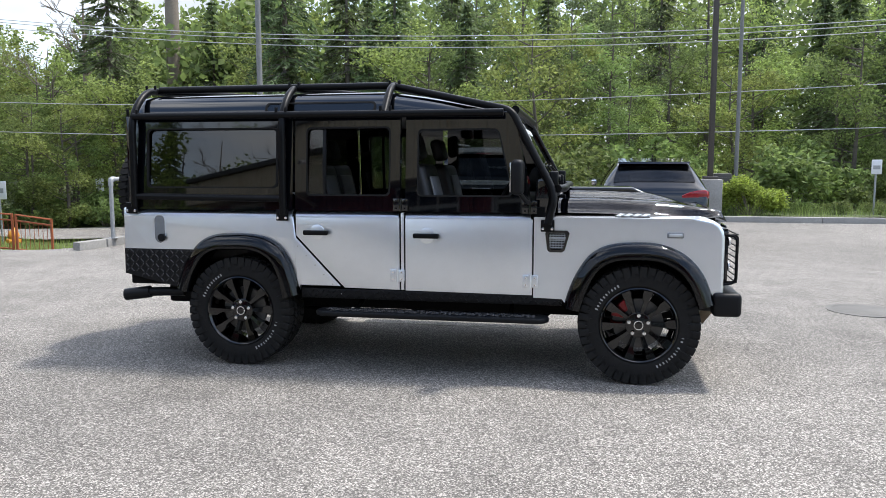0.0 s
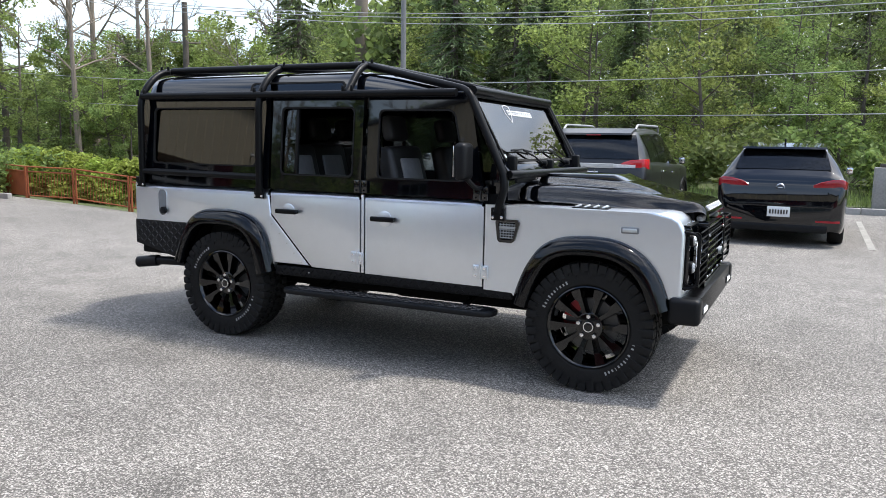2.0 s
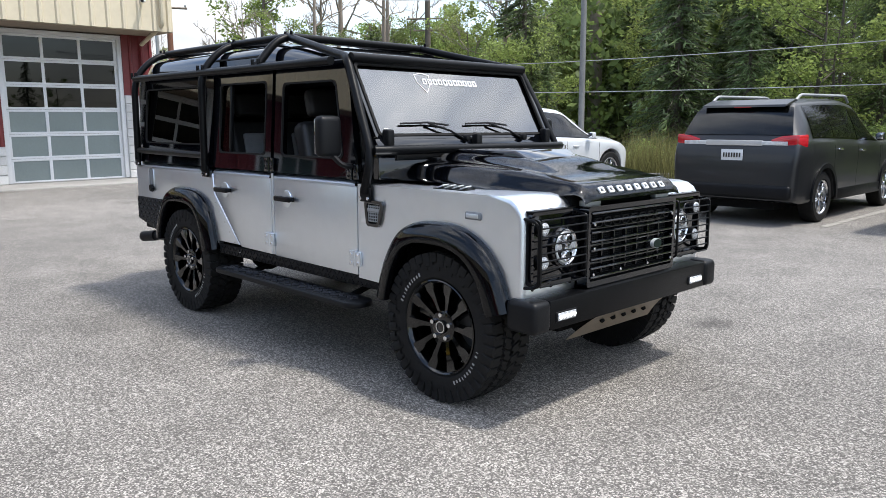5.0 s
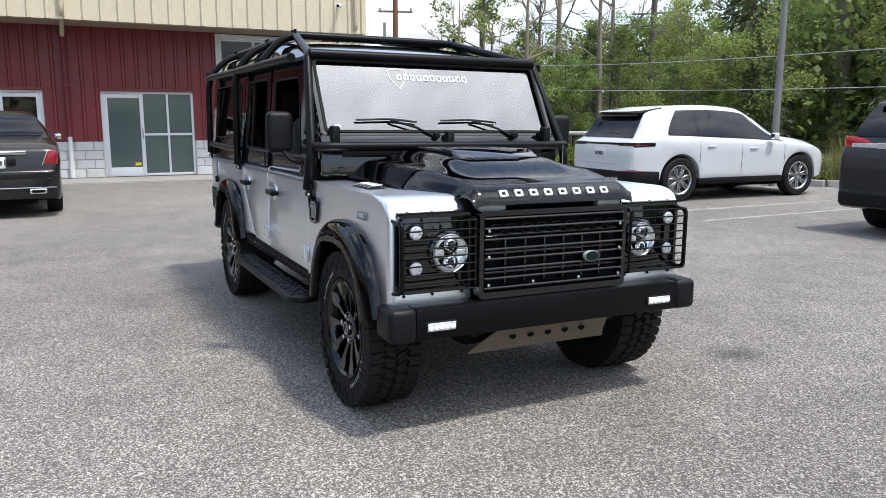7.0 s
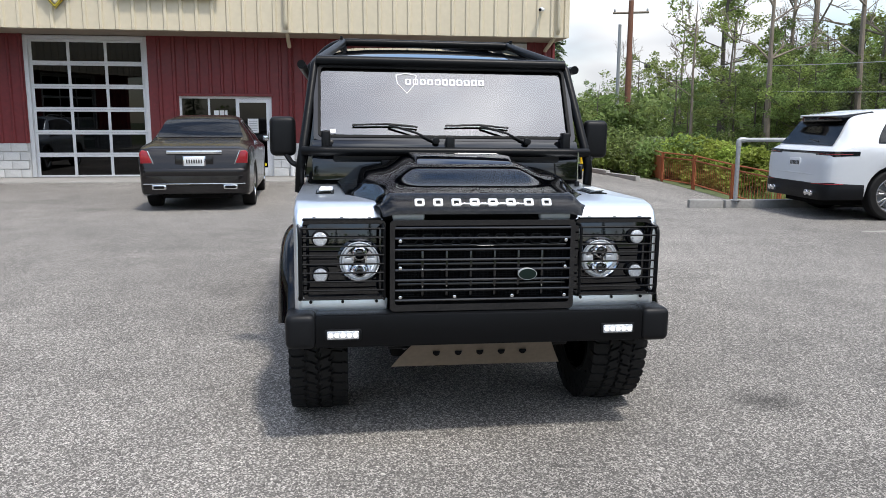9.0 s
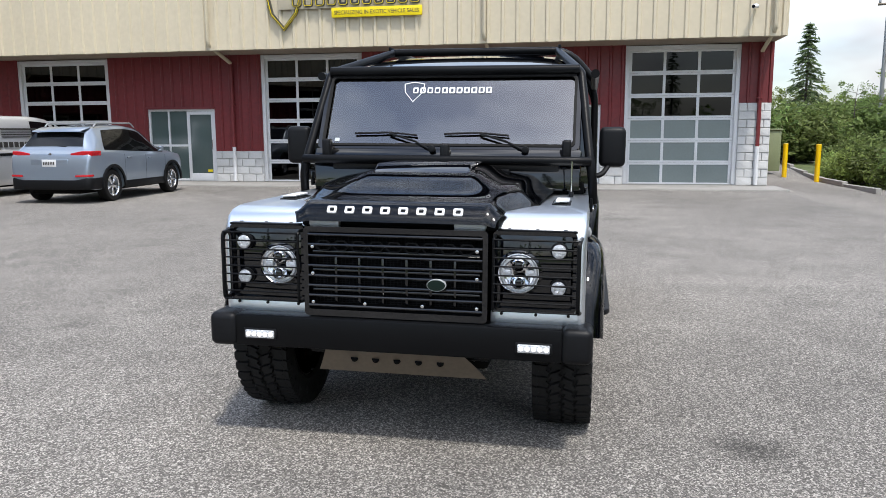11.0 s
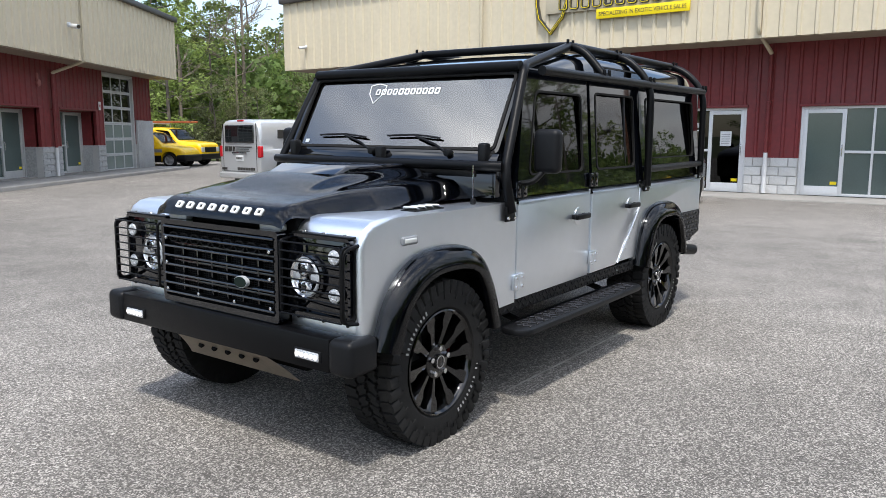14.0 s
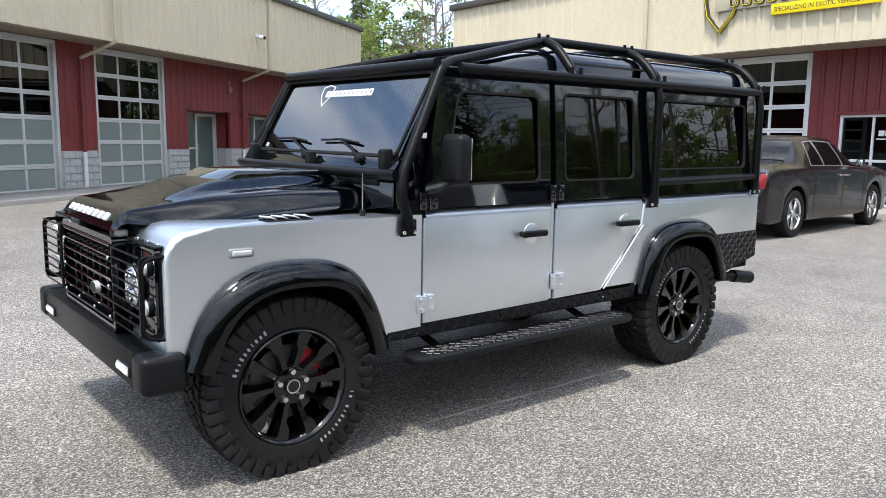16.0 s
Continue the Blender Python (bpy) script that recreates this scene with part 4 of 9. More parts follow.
def road_car(name, label, category, at, table, axles, r, paint, lower=0.26, rim=None, glass_mat=None, side_glass=(), screen=None, back=None,
             cladding=None, group="cars parked in the lot", spokes=5, surround=None):
    """A road car facing +x from a table of (x, roof z, belt z, half width at belt, half width at roof).
    axles: rear and front x. side_glass: (x0, x1, x0 at top, x1 at top) panes. screen, back: (foot x, head x, half width at the foot, at the head)."""
    car = thing(name, label, category, group, at)
    TABLES[car.name] = table
    L0, L1 = table[0][0], table[-1][0]
    xs = sorted(set([round(v, 3) for v in spread(L0, L1, int((L1 - L0) / 0.045))] + [round(L0 + d, 3) for d in (0.01, 0.02, 0.03, 0.06)] + [round(L1 - d, 3) for d in (0.01, 0.02, 0.03, 0.06)] + [row[0] for row in table]))
    ra = r + 0.055

    def bottom(x):
        z = lower + 0.05 * max(0, 1 - (x - L0) / 0.25) + 0.05 * max(0, 1 - (L1 - x) / 0.3)
        for a in axles:
            if abs(x - a) < ra:
                z = max(z, r + math.sqrt(ra * ra - (x - a) ** 2))
        return z

    def greenhouse(x, f):
        """A point of the side above the belt, f from 0 at the belt to 1 at the roof's edge."""
        zr, zb, w, wr = (sample(table, x, k) for k in (1, 2, 3, 4))
        ze = zb + (zr - zb) * 0.86
        return Vector((x, w - 0.035 + (wr - w + 0.035) * f + 0.022 * math.sin(math.pi * f) * min(1, (zr - zb) / 0.4), zb + (ze - zb) * f))

    def section(x):
        zr, zb, w, wr = (sample(table, x, k) for k in (1, 2, 3, 4))
        z0 = bottom(x)
        d = zb - z0
        haunch = sum(0.03 * math.exp(-((x - a) / (ra * 1.1)) ** 2) for a in axles)
        ze = zb + (zr - zb) * 0.86
        side = [(w - 0.2, z0), (w - 0.05, z0), (w - 0.026 + haunch, z0 + 0.04 * d), (w - 0.012 + haunch, z0 + 0.2 * d), (w - 0.008 + haunch * 0.8, z0 + 0.45 * d), (w - 0.0 + haunch * 0.4, z0 + 0.68 * d),
                (w + 0.002, z0 + 0.78 * d), (w - 0.008, z0 + 0.9 * d), (w - 0.02, z0 + 0.97 * d), (w - 0.035, zb)]
        top = [greenhouse(x, f) for f in (0.2, 0.4, 0.6, 0.8, 1.0)]
        return [(0, z0)] + side + [(p.y, p.z) for p in top] + [(wr - 0.022, zb + (zr - zb) * 0.915), (wr - 0.075, zb + (zr - zb) * 0.955), (wr * 0.75, zb + (zr - zb) * 0.982), (wr * 0.4, zb + (zr - zb) * 0.996), (0, zr)]

    def side_y(x, z):
        side = section(x)[1:11]
        return float(np.interp(z, [q[1] for q in side[1:]], [q[0] for q in side[1:]]))
    SIDES[car.name] = side_y

    def outline(z, y0, x_end):
        """The tail's plan at a height, from y0 off the middle round to x_end on the side."""
        pts = []
        for x in spread(L0, x_end, 140):
            half = section(x)
            if half[-1][1] >= z:
                y = float(np.interp(z, [q[1] for q in half[2:]], [q[0] for q in half[2:]]))
                if not pts:
                    pts += [(x, y * k / 6) for k in range(6)]
                pts.append((x, max(y, pts[-1][1] + 1e-4)))
        ys = [p[1] for p in pts]
        start = (float(np.interp(y0, ys, [p[0] for p in pts])), y0)
        return [start] + [p for p in pts if p[1] > y0 + 0.004]
    TAILS[car.name] = outline

    bm = bmesh.new()
    rows = []
    for x in xs:
        half = section(x)
        pts = [(y, z) for y, z in half] + [(-y, z) for y, z in half[-2:0:-1]]
        rows.append([bm.verts.new((x, y, z)) for y, z in pts])
    n = len(rows[0])
    for a, b in zip(rows, rows[1:]):
        for j in range(n):
            bm.faces.new((a[j], a[(j + 1) % n], b[(j + 1) % n], b[j]))
    bm.faces.new(rows[0])
    bm.faces.new(rows[-1][::-1])
    bmesh.ops.remove_doubles(bm, verts=bm.verts, dist=0.0004)
    body = part("body", bm, paint, car, smooth=42)
    glass_mat = glass_mat or M_BLACK_GLASS

    def pane(x0, x1, t0, t1, sgn, f0=0.08, f1=0.93, proud=0.007):
        def fn(u, v):
            f = f0 + (f1 - f0) * v
            a, b = x0 + (t0 - x0) * v ** 1.5, x1 + (t1 - x1) * v ** 1.15
            p = greenhouse(a + (b - a) * u, f)
            return Vector((p.x, sgn * (p.y + proud), p.z + 0.002))
        one = sheet(fn, spread(0, 1, 13), spread(0, 1, 9))
        bmesh.ops.solidify(one, geom=list(one.faces), thickness=-0.012)
        return one
    for sgn in (1, -1):
        if side_glass:
            a, b = side_glass[0], side_glass[-1]
            part("window_frame", pane(a[0] - 0.03, b[1] + 0.03, a[2] - 0.03, b[3] + 0.03, sgn, 0.045, 0.965, 0.003), surround or M_BLACK, car, "bright window surround" if surround else "black window surround")
        for s in side_glass:
            part("side_window", pane(*s, sgn), glass_mat, car, "dark side window")
    for what, spec in (("windscreen", screen), ("rear_window", back)):
        if not spec:
            continue
        xf, xh, hf, hh = spec

        def fn(u, v):
            x = xf + (xh - xf) * v
            h = hf + (hh - hf) * v
            zr = sample(table, x, 1)
            zb = sample(table, x, 2)
            return Vector((x + (0.008 if what == "windscreen" else -0.008), (u * 2 - 1) * h, zr + 0.007 - (zr - zb) * 0.05 * abs(u * 2 - 1) ** 3))
        one = sheet(fn, spread(0, 1, 11), spread(0, 1, 7))
        bmesh.ops.solidify(one, geom=list(one.faces), thickness=0.012)
        part(what, one, glass_mat, car, "dark glass")
    for sgn in (1, -1):
        for a in axles:
            w = sample(table, a, 3)
            road_wheel(car, a, sgn * (w - 0.115), r, 0.215, sgn, rim or M_CHROME, spokes)
        mx = screen[0] - 0.33 if screen else 0.6
        w = sample(table, mx, 3)
        zb = sample(table, mx, 2)
        mir = part("mirror", box(mx - 0.07, mx + 0.06, sgn * w + sgn * 0.02 - 0.1 * (sgn < 0), sgn * w + sgn * 0.02 + 0.1 * (sgn > 0) + 0.0, zb + 0.02, zb + 0.15, 0.03, 3), paint, car)
        part("mirror_glass", box(mx - 0.078, mx - 0.07, sgn * (w + 0.07) - 0.05, sgn * (w + 0.07) + 0.05, zb + 0.04, zb + 0.13, 0.002), M_CHROME, mir)
    part("underbody", box(L0 + 0.2, L1 - 0.3, -0.55, 0.55, 0.2, lower + 0.35, 0.02), M_MATT, car)
    if cladding:
        for sgn in (1, -1):
            for a in axles:
                w = sample(table, a, 3) + 0.018
                arc = [(a + ra * math.cos(radians(t)), r + ra * math.sin(radians(t))) for t in range(-5, 186, 10)]
                arc2 = [(a + (ra + 0.06) * math.cos(radians(t)), r + (ra + 0.06) * math.sin(radians(t))) for t in range(185, -6, -10)]
                part("arch_cladding", prism(arc + arc2, sgn * (w - 0.02), sgn * (w + 0.012)), cladding, car, "dark plastic wheel arch cladding")
            w = sample(table, 0, 3)
            part("sill_cladding", box(axles[0] + ra + 0.03, axles[1] - ra - 0.03, sgn * (w - 0.03) - 0.03, sgn * (w - 0.03) + 0.038, lower - 0.02, lower + 0.14, 0.01), cladding, car, "dark plastic sill")
    return car


def door_lines(car, table, seams, lower, handles=(), mat=None, z_handle=0.12):
    """Shut lines as narrow dark strips let into the sides, and door handles."""
    side_y = SIDES[car.name]
    for s in (1, -1):
        for x in seams:
            def fn(u, v):
                xx = x + (u - 0.5) * 0.009
                z = lower + 0.12 + (sample(table, xx, 2) - 0.01 - lower - 0.12) * v
                return Vector((xx, s * (side_y(xx, z) + 0.0015), z))
            one = sheet(fn, (0, 1), spread(0, 1, 12))
            bmesh.ops.solidify(one, geom=list(one.faces), thickness=0.002)
            part("shut_line", one, M_MATT, car)
        for x in handles:
            z = sample(table, x, 2) - z_handle
            w = side_y(x, z) + 0.012
            part("door_handle", box(x - 0.09, x + 0.09, s * w - 0.014, s * w + 0.014, z - 0.014, z + 0.014, 0.009), mat or M_CHROME, car)


def band(contour, z0, z1, proud=0.012, deep=0.05):
    """A strip that wraps round a car's tail: contour (x, y) from the middle outwards, z0 and z1 as tables over y."""
    keep = [Vector(contour[0])]
    for p in contour[1:]:
        if (Vector(p) - keep[-1]).length > 0.02:
            keep.append(Vector(p))
    bm, rings = bmesh.new(), []
    for k, p in enumerate(keep):
        d = (keep[min(k + 1, len(keep) - 1)] - keep[max(k - 1, 0)]).normalized()
        n = Vector((-d.y, d.x))
        lo, hi = (float(np.interp(p.y, [q[0] for q in t], [q[1] for q in t])) for t in (z0, z1))
        shape = ((-deep, 0), (proud * 0.2, 0), (proud * 0.85, 0.08), (proud, 0.5), (proud * 0.85, 0.92), (proud * 0.2, 1), (-deep, 1))
        rings.append([bm.verts.new((p.x + n.x * o, p.y + n.y * o, lo + (hi - lo) * v)) for o, v in shape])
    for a, b in zip(rings, rings[1:]):
        for j in range(7):
            bm.faces.new((a[j], a[(j + 1) % 7], b[(j + 1) % 7], b[j]))
    bm.faces.new(rings[0])
    bm.faces.new(rings[-1][::-1])
    return bm


def mirrored(bm):
    return moved(bm, Matrix.Diagonal((1, -1, 1, 1)))


def number_plate(car, x, y, z, facing=-1, dark=False):
    p = part("number_plate", box(x - 0.006, x + 0.006, y - 0.155, y + 0.155, z - 0.075, z + 0.075, 0.004), M_WHITE_FRAME, car, "white plate with dark bars")
    bars = bmesh.new()
    for k in range(7):
        box(x + facing * 0.0095 - 0.002, x + facing * 0.0095 + 0.002, y - 0.125 + k * 0.038, y - 0.103 + k * 0.038, z - 0.032, z + 0.03, bm=bars)
    part("bars", bars, M_SIGN_DARK, p)


def lamp(car, x0, x1, y0, y1, z0, z1, mat=None, name="tail_lamp", bevel=0.03, label="red tail lamp"):
    for s in (1, -1):
        part(name, box(x0, x1, min(s * y0, s * y1), max(s * y0, s * y1), z0, z1, min(bevel, (x1 - x0) * 0.4, (z1 - z0) * 0.4), 3), mat or M_RED_LENS, car, label)


def lamp_shape(car, poly, x0, x1, mat=None, name="tail_lamp", label="red tail lamp", bevel=0.012):
    """A lamp on both sides from its outline across (y, z), pressed from x0 to x1."""
    for s in (1, -1):
        pts = [(s * y, z) for y, z in poly]
        part(name, moved(prism(pts if s > 0 else pts[::-1], -x1, -x0, bevel, 2), pose(0, 0, 0, 0, 0, 90)), mat or M_RED_LENS, car, label)


M_RED_DEEP = material("deep_red_lens", (0.24, 0.008, 0.014), 0.12, coat=0.3, vary=0.2)
M_BLACK_GLASS = material("dark_car_glass", (0.008, 0.009, 0.01), 0.03, 0.0, 0.0, vary=0.05, spec=0.9)
M_GREY_PAINT = material("dark_grey_car_paint", (0.02, 0.021, 0.023), 0.34, 0.4, 0.25, vary=0.05)
M_WHITE_PAINT = material("white_car_paint", (0.54, 0.56, 0.58), 0.3, 0.0, 1.0, vary=0.02)
M_BLUE_PAINT = material("pale_blue_car_paint", (0.279, 0.333, 0.405), 0.3, 0.6, 1.0, vary=0.03)
M_VAN_PAINT = material("silver_van_paint", (0.58, 0.59, 0.6), 0.32, 0.55, 0.8, vary=0.04)
M_BROWN_PAINT = material("dark_brown_car_paint", (0.013, 0.0115, 0.012), 0.22, 0.3, 0.3, vary=0.05, spec=0.4)
M_DARK_RIM = material("machined_rim", (0.4, 0.4, 0.41), 0.25, 0.9, vary=0.1)

# black hatchback
hatch = road_car("hatchback_car", "glossy black hatchback parked nose to the kerb", "car", pose(0.68, 9.2, 0, 0, 0, 90),
                 [(-2.12, 0.62, 0.6, 0.7, 0.56), (-2.105, 0.74, 0.72, 0.79, 0.64), (-2.07, 0.92, 0.88, 0.84, 0.68), (-2.02, 1.02, 0.96, 0.865, 0.68), (-1.95, 1.1, 1.0, 0.88, 0.67), (-1.66, 1.44, 1.02, 0.895, 0.6), (-1.4, 1.5, 1.015, 0.9, 0.6), (-0.3, 1.53, 1.0, 0.9, 0.6),
                  (0.25, 1.47, 0.98, 0.9, 0.58), (0.98, 1.08, 0.96, 0.895, 0.66), (1.6, 0.95, 0.89, 0.86, 0.66), (1.95, 0.83, 0.79, 0.78, 0.6), (2.1, 0.66, 0.63, 0.66, 0.5), (2.13, 0.5, 0.48, 0.6, 0.45)],
                 (-1.3, 1.33), 0.315, M_BLACK, 0.2, M_DARK_RIM, side_glass=((-1.2, -0.55, -1.05, -0.55), (-0.5, 0.35, -0.5, 0.2), (0.4, 0.85, 0.26, 0.4)),
                 screen=(0.93, 0.3, 0.64, 0.54), back=(-1.93, -1.68, 0.66, 0.56))
for side in (lambda b: b, mirrored):
    part("tail_lamp", side(band(TAILS[hatch.name](0.92, 0.44, -1.84), ((0.44, 0.86), (0.6, 0.84), (0.9, 0.855)), ((0.44, 0.91), (0.6, 0.985), (0.8, 1.0), (0.9, 0.96)))), M_RED_DEEP, hatch, "deep red tail lamp")
    part("reflector", side(band(TAILS[hatch.name](0.4, 0.5, -2.08), ((0.5, 0.37), (0.8, 0.37)), ((0.5, 0.4), (0.8, 0.405)))), M_RED_DEEP, hatch, "low red reflector")
part("spoiler", prism([(-1.84, 1.425), (-1.82, 1.455), (-1.42, 1.515), (-1.42, 1.47)], -0.58, 0.58, 0.01), M_BLACK, hatch, "gloss black roof spoiler")
part("emblem", moved(lathe([(0.047, 0.0), (0.053, 0.01), (0.06, 0.0)], 28), Matrix.Translation((-2.085, 0, 0.86)) @ pose(0, 0, 0, 0, 0, 90)), M_CHROME, hatch, "round chrome emblem ring")
part("emblem_bar", box(-2.1, -2.08, -0.03, 0.03, 0.855, 0.868, 0.003), M_CHROME, hatch)
part("model_mark", box(-2.092, -2.075, 0.5, 0.6, 0.785, 0.805, 0.002), M_CHROME, hatch)
part("wiper", tube([(-1.85, 0, 1.2), (-1.88, -0.3, 1.19)], 0.014, 6), M_PLASTIC, hatch)
part("bumper_crease", band([(-2.115, -0.7), (-2.12, -0.4), (-2.12, 0.4), (-2.115, 0.7)], ((-0.7, 0.585), (0.7, 0.585)), ((-0.7, 0.61), (0.7, 0.61)), 0.008), M_BLACK, hatch)
part("bumper_insert", box(-2.135, -2.0, -0.66, 0.66, 0.22, 0.33, 0.02), M_PLASTIC, hatch)
number_plate(hatch, -2.142, 0, 0.51)
part("roof_aerial", tube([(-1.35, 0, 1.5), (-1.45, 0, 1.57)], 0.012, 6), M_PLASTIC, hatch)
door_lines(hatch, TABLES[hatch.name], (-0.52, 0.38, 1.1), 0.2, (-0.35, 0.55), M_BLACK)

# dark grey estate
suv = road_car("suv_car", "dark grey metallic sport utility car parked nose to the kerb", "car", pose(-2.15, 9.2, 0, 0, 0, 90),
               [(-2.35, 0.6, 0.58, 0.76, 0.62), (-2.335, 0.82, 0.8, 0.84, 0.72), (-2.3, 1.05, 1.02, 0.88, 0.74), (-2.24, 1.19, 1.12, 0.9, 0.73), (-2.0, 1.58, 1.15, 0.92, 0.67), (-1.82, 1.69, 1.15, 0.925, 0.66), (-0.4, 1.74, 1.11, 0.925, 0.66),
                (0.3, 1.68, 1.08, 0.92, 0.63), (1.05, 1.2, 1.07, 0.91, 0.68), (1.9, 1.08, 1.02, 0.89, 0.7), (2.2, 0.97, 0.94, 0.84, 0.66), (2.33, 0.75, 0.72, 0.75, 0.6), (2.35, 0.5, 0.48, 0.7, 0.55)],
               (-1.42, 1.44), 0.355, M_GREY_PAINT, 0.3, M_CHROME, side_glass=((-1.8, -1.12, -1.72, -1.12), (-1.04, -0.15, -1.04, -0.15), (-0.08, 0.85, -0.08, 0.3)),
               screen=(1.0, 0.35, 0.7, 0.58), back=(-2.225, -1.96, 0.78, 0.66), cladding=M_PLASTIC)
for side in (lambda b: b, mirrored):
    part("tail_lamp", side(band(TAILS[suv.name](1.12, 0.52, -2.04), ((0.52, 1.08), (0.6, 1.04), (0.9, 1.03)), ((0.52, 1.16), (0.64, 1.21), (0.93, 1.23)))), M_RED_LENS, suv, "large red tail lamp")
    part("reversing_lamp", side(band(TAILS[suv.name](1.1, 0.38, -2.27)[:5], ((0.4, 1.085), (0.62, 1.085)), ((0.4, 1.14), (0.62, 1.14)))), M_LENS, suv, "clear reversing lamp")
    part("roof_rail", side(tube([(-1.75, 0.6, 1.69), (-1.62, 0.6, 1.765), (0.1, 0.6, 1.775), (0.28, 0.58, 1.68)], 0.02, 8, 0.1)), M_GALV, suv, "silver roof rail")
part("chrome_strip", band([(-2.293, -0.4), (-2.295, -0.2), (-2.295, 0.2), (-2.293, 0.4)], ((-0.4, 1.075), (0.4, 1.075)), ((-0.4, 1.15), (0.4, 1.15)), 0.016), M_VAN_PAINT, suv, "wide chrome strip")
part("bumper", box(-2.38, -2.1, -0.84, 0.84, 0.36, 0.56, 0.05, 3), M_PLASTIC, suv)
part("wiper", tube([(-2.17, 0.0, 1.27), (-2.19, -0.4, 1.28)], 0.016, 6), M_PLASTIC, suv)
part("spoiler", prism([(-2.08, 1.6), (-2.06, 1.63), (-1.78, 1.705), (-1.78, 1.66)], -0.6, 0.6, 0.01), M_GREY_PAINT, suv, "dark grey roof spoiler")
part("brake_light", box(-2.085, -2.06, -0.12, 0.12, 1.59, 1.605, 0.003), M_RED_DEEP, suv)
number_plate(suv, -2.325, 0, 0.95)
door_lines(suv, TABLES[suv.name], (-1.08, -0.11, 0.95), 0.3, (-0.88, 0.08), M_CHROME)

# white sport utility car
white = road_car("suv_car", "glossy white sport utility car with black lower trim", "car", pose(-7.55, 9.1, 0, 0, 0, 87.5),
                 [(-2.46, 0.62, 0.6, 0.66, 0.52), (-2.45, 0.78, 0.76, 0.77, 0.62), (-2.42, 0.92, 0.9, 0.85, 0.68), (-2.375, 1.03, 1.0, 0.9, 0.71), (-2.3, 1.1, 1.06, 0.935, 0.72), (-2.17, 1.27, 1.1, 0.955, 0.68), (-2.02, 1.5, 1.13, 0.965, 0.64), (-1.9, 1.6, 1.14, 0.97, 0.63), (-1.5, 1.67, 1.13, 0.975, 0.63), (-0.6, 1.7, 1.09, 0.975, 0.63),
                  (0.1, 1.66, 1.06, 0.975, 0.6), (0.5, 1.5, 1.045, 0.975, 0.6), (1.08, 1.15, 1.03, 0.97, 0.68), (1.7, 1.05, 0.97, 0.955, 0.72), (2.02, 0.94, 0.87, 0.9, 0.7), (2.24, 0.76, 0.72, 0.78, 0.6), (2.31, 0.55, 0.53, 0.65, 0.5)],
                 (-1.41, 1.445), 0.385, M_WHITE_PAINT, 0.34, M_DARK_RIM, side_glass=((-1.66, -1.06, -1.3, -0.98), (-1.0, -0.06, -0.93, -0.08), (0.01, 1.0, 0.0, 0.26)),
                 screen=(1.02, 0.3, 0.68, 0.56), back=(-2.285, -2.0, 0.74, 0.63), spokes=7)
outline = TAILS[white.name]
for side in (lambda b: b, mirrored):
    part("light_strip", side(band([p for p in outline(1.01, 0.0, -2.3) if p[1] < 0.62], ((0.0, 0.99), (0.7, 0.985)), ((0.0, 1.03), (0.7, 1.03)), 0.01)), M_BLACK_GLASS, white, "dark light strip")
    part("tail_lamp", side(band(outline(1.0, 0.5, -1.98), ((0.5, 0.96), (0.9, 0.95), (1.0, 0.985)), ((0.5, 1.035), (1.0, 1.04)), 0.012)), M_BLACK_GLASS, white, "dark smoked tail lamp")
    part("lamp_bar", side(band(outline(1.0, 0.56, -2.08), ((0.5, 0.984), (1.0, 0.994)), ((0.5, 0.994), (1.0, 1.004)), 0.016)), M_RED_DEEP, white)
    part("bumper", side(band(outline(0.5, 0.0, -1.88), ((0.0, 0.3), (0.8, 0.3), (1.0, 0.32)), ((0.0, 0.55), (0.6, 0.55), (0.9, 0.575), (1.0, 0.53)), 0.016, 0.12)), M_PLASTIC, white, "black lower bumper")
    part("reflector", side(band(outline(0.5, 0.55, -2.2), ((0.5, 0.535), (1.0, 0.545)), ((0.5, 0.55), (1.0, 0.56)), 0.022)), M_RED_DEEP, white, "low red reflector")
    part("tail_pipe", side(disc(-2.475, 0.6, 0.4, 0.045, 0.1, "x", 20, 0.004)), M_CHROME, white)
    part("tail_pipe", side(disc(-2.475, 0.49, 0.4, 0.045, 0.1, "x", 20, 0.004)), M_CHROME, white)
plan = [(-1.6, -0.61), (-1.6, 0.61), (-1.9, 0.605), (-2.08, 0.58), (-2.125, 0.5), (-2.14, 0.3), (-2.145, 0.0), (-2.14, -0.3), (-2.125, -0.5), (-2.08, -0.58), (-1.9, -0.605)]
for name, up, thick, mat, lab in (("spoiler", 0.0, 0.014, M_WHITE_PAINT, "white roof spoiler"), ("spoiler_lip", -0.08, 0.08, M_BLACK, "black underside of the roof spoiler")):
    one = moved(prism([(x, -y) for x, y in plan], 0.0, thick, 0.008), pose(0, 0, 0, 90, 0, 0))
    for v in one.verts:
        v.co.z += 1.632 + up + (v.co.x + 1.6) * 0.13
    part(name, one, mat, white, lab)
part("bumper_crease", band([(-2.44, -0.66), (-2.452, -0.4), (-2.452, 0.4), (-2.44, 0.66)], ((-0.7, 0.665), (0.7, 0.665)), ((-0.7, 0.69), (0.7, 0.69)), 0.012), M_WHITE_PAINT, white)
part("plate_recess", prism([(-0.36, 0.93), (-0.24, 0.74), (0.24, 0.74), (0.36, 0.93)], 2.405, 2.432, 0.006), M_GREY_FRAME, white)
white.children[-1].matrix_basis = pose(0, 0, 0, 0, 0, 90)
part("sill", box(-1.02, 1.02, -0.975, 0.975, 0.29, 0.41, 0.03), M_PLASTIC, white)
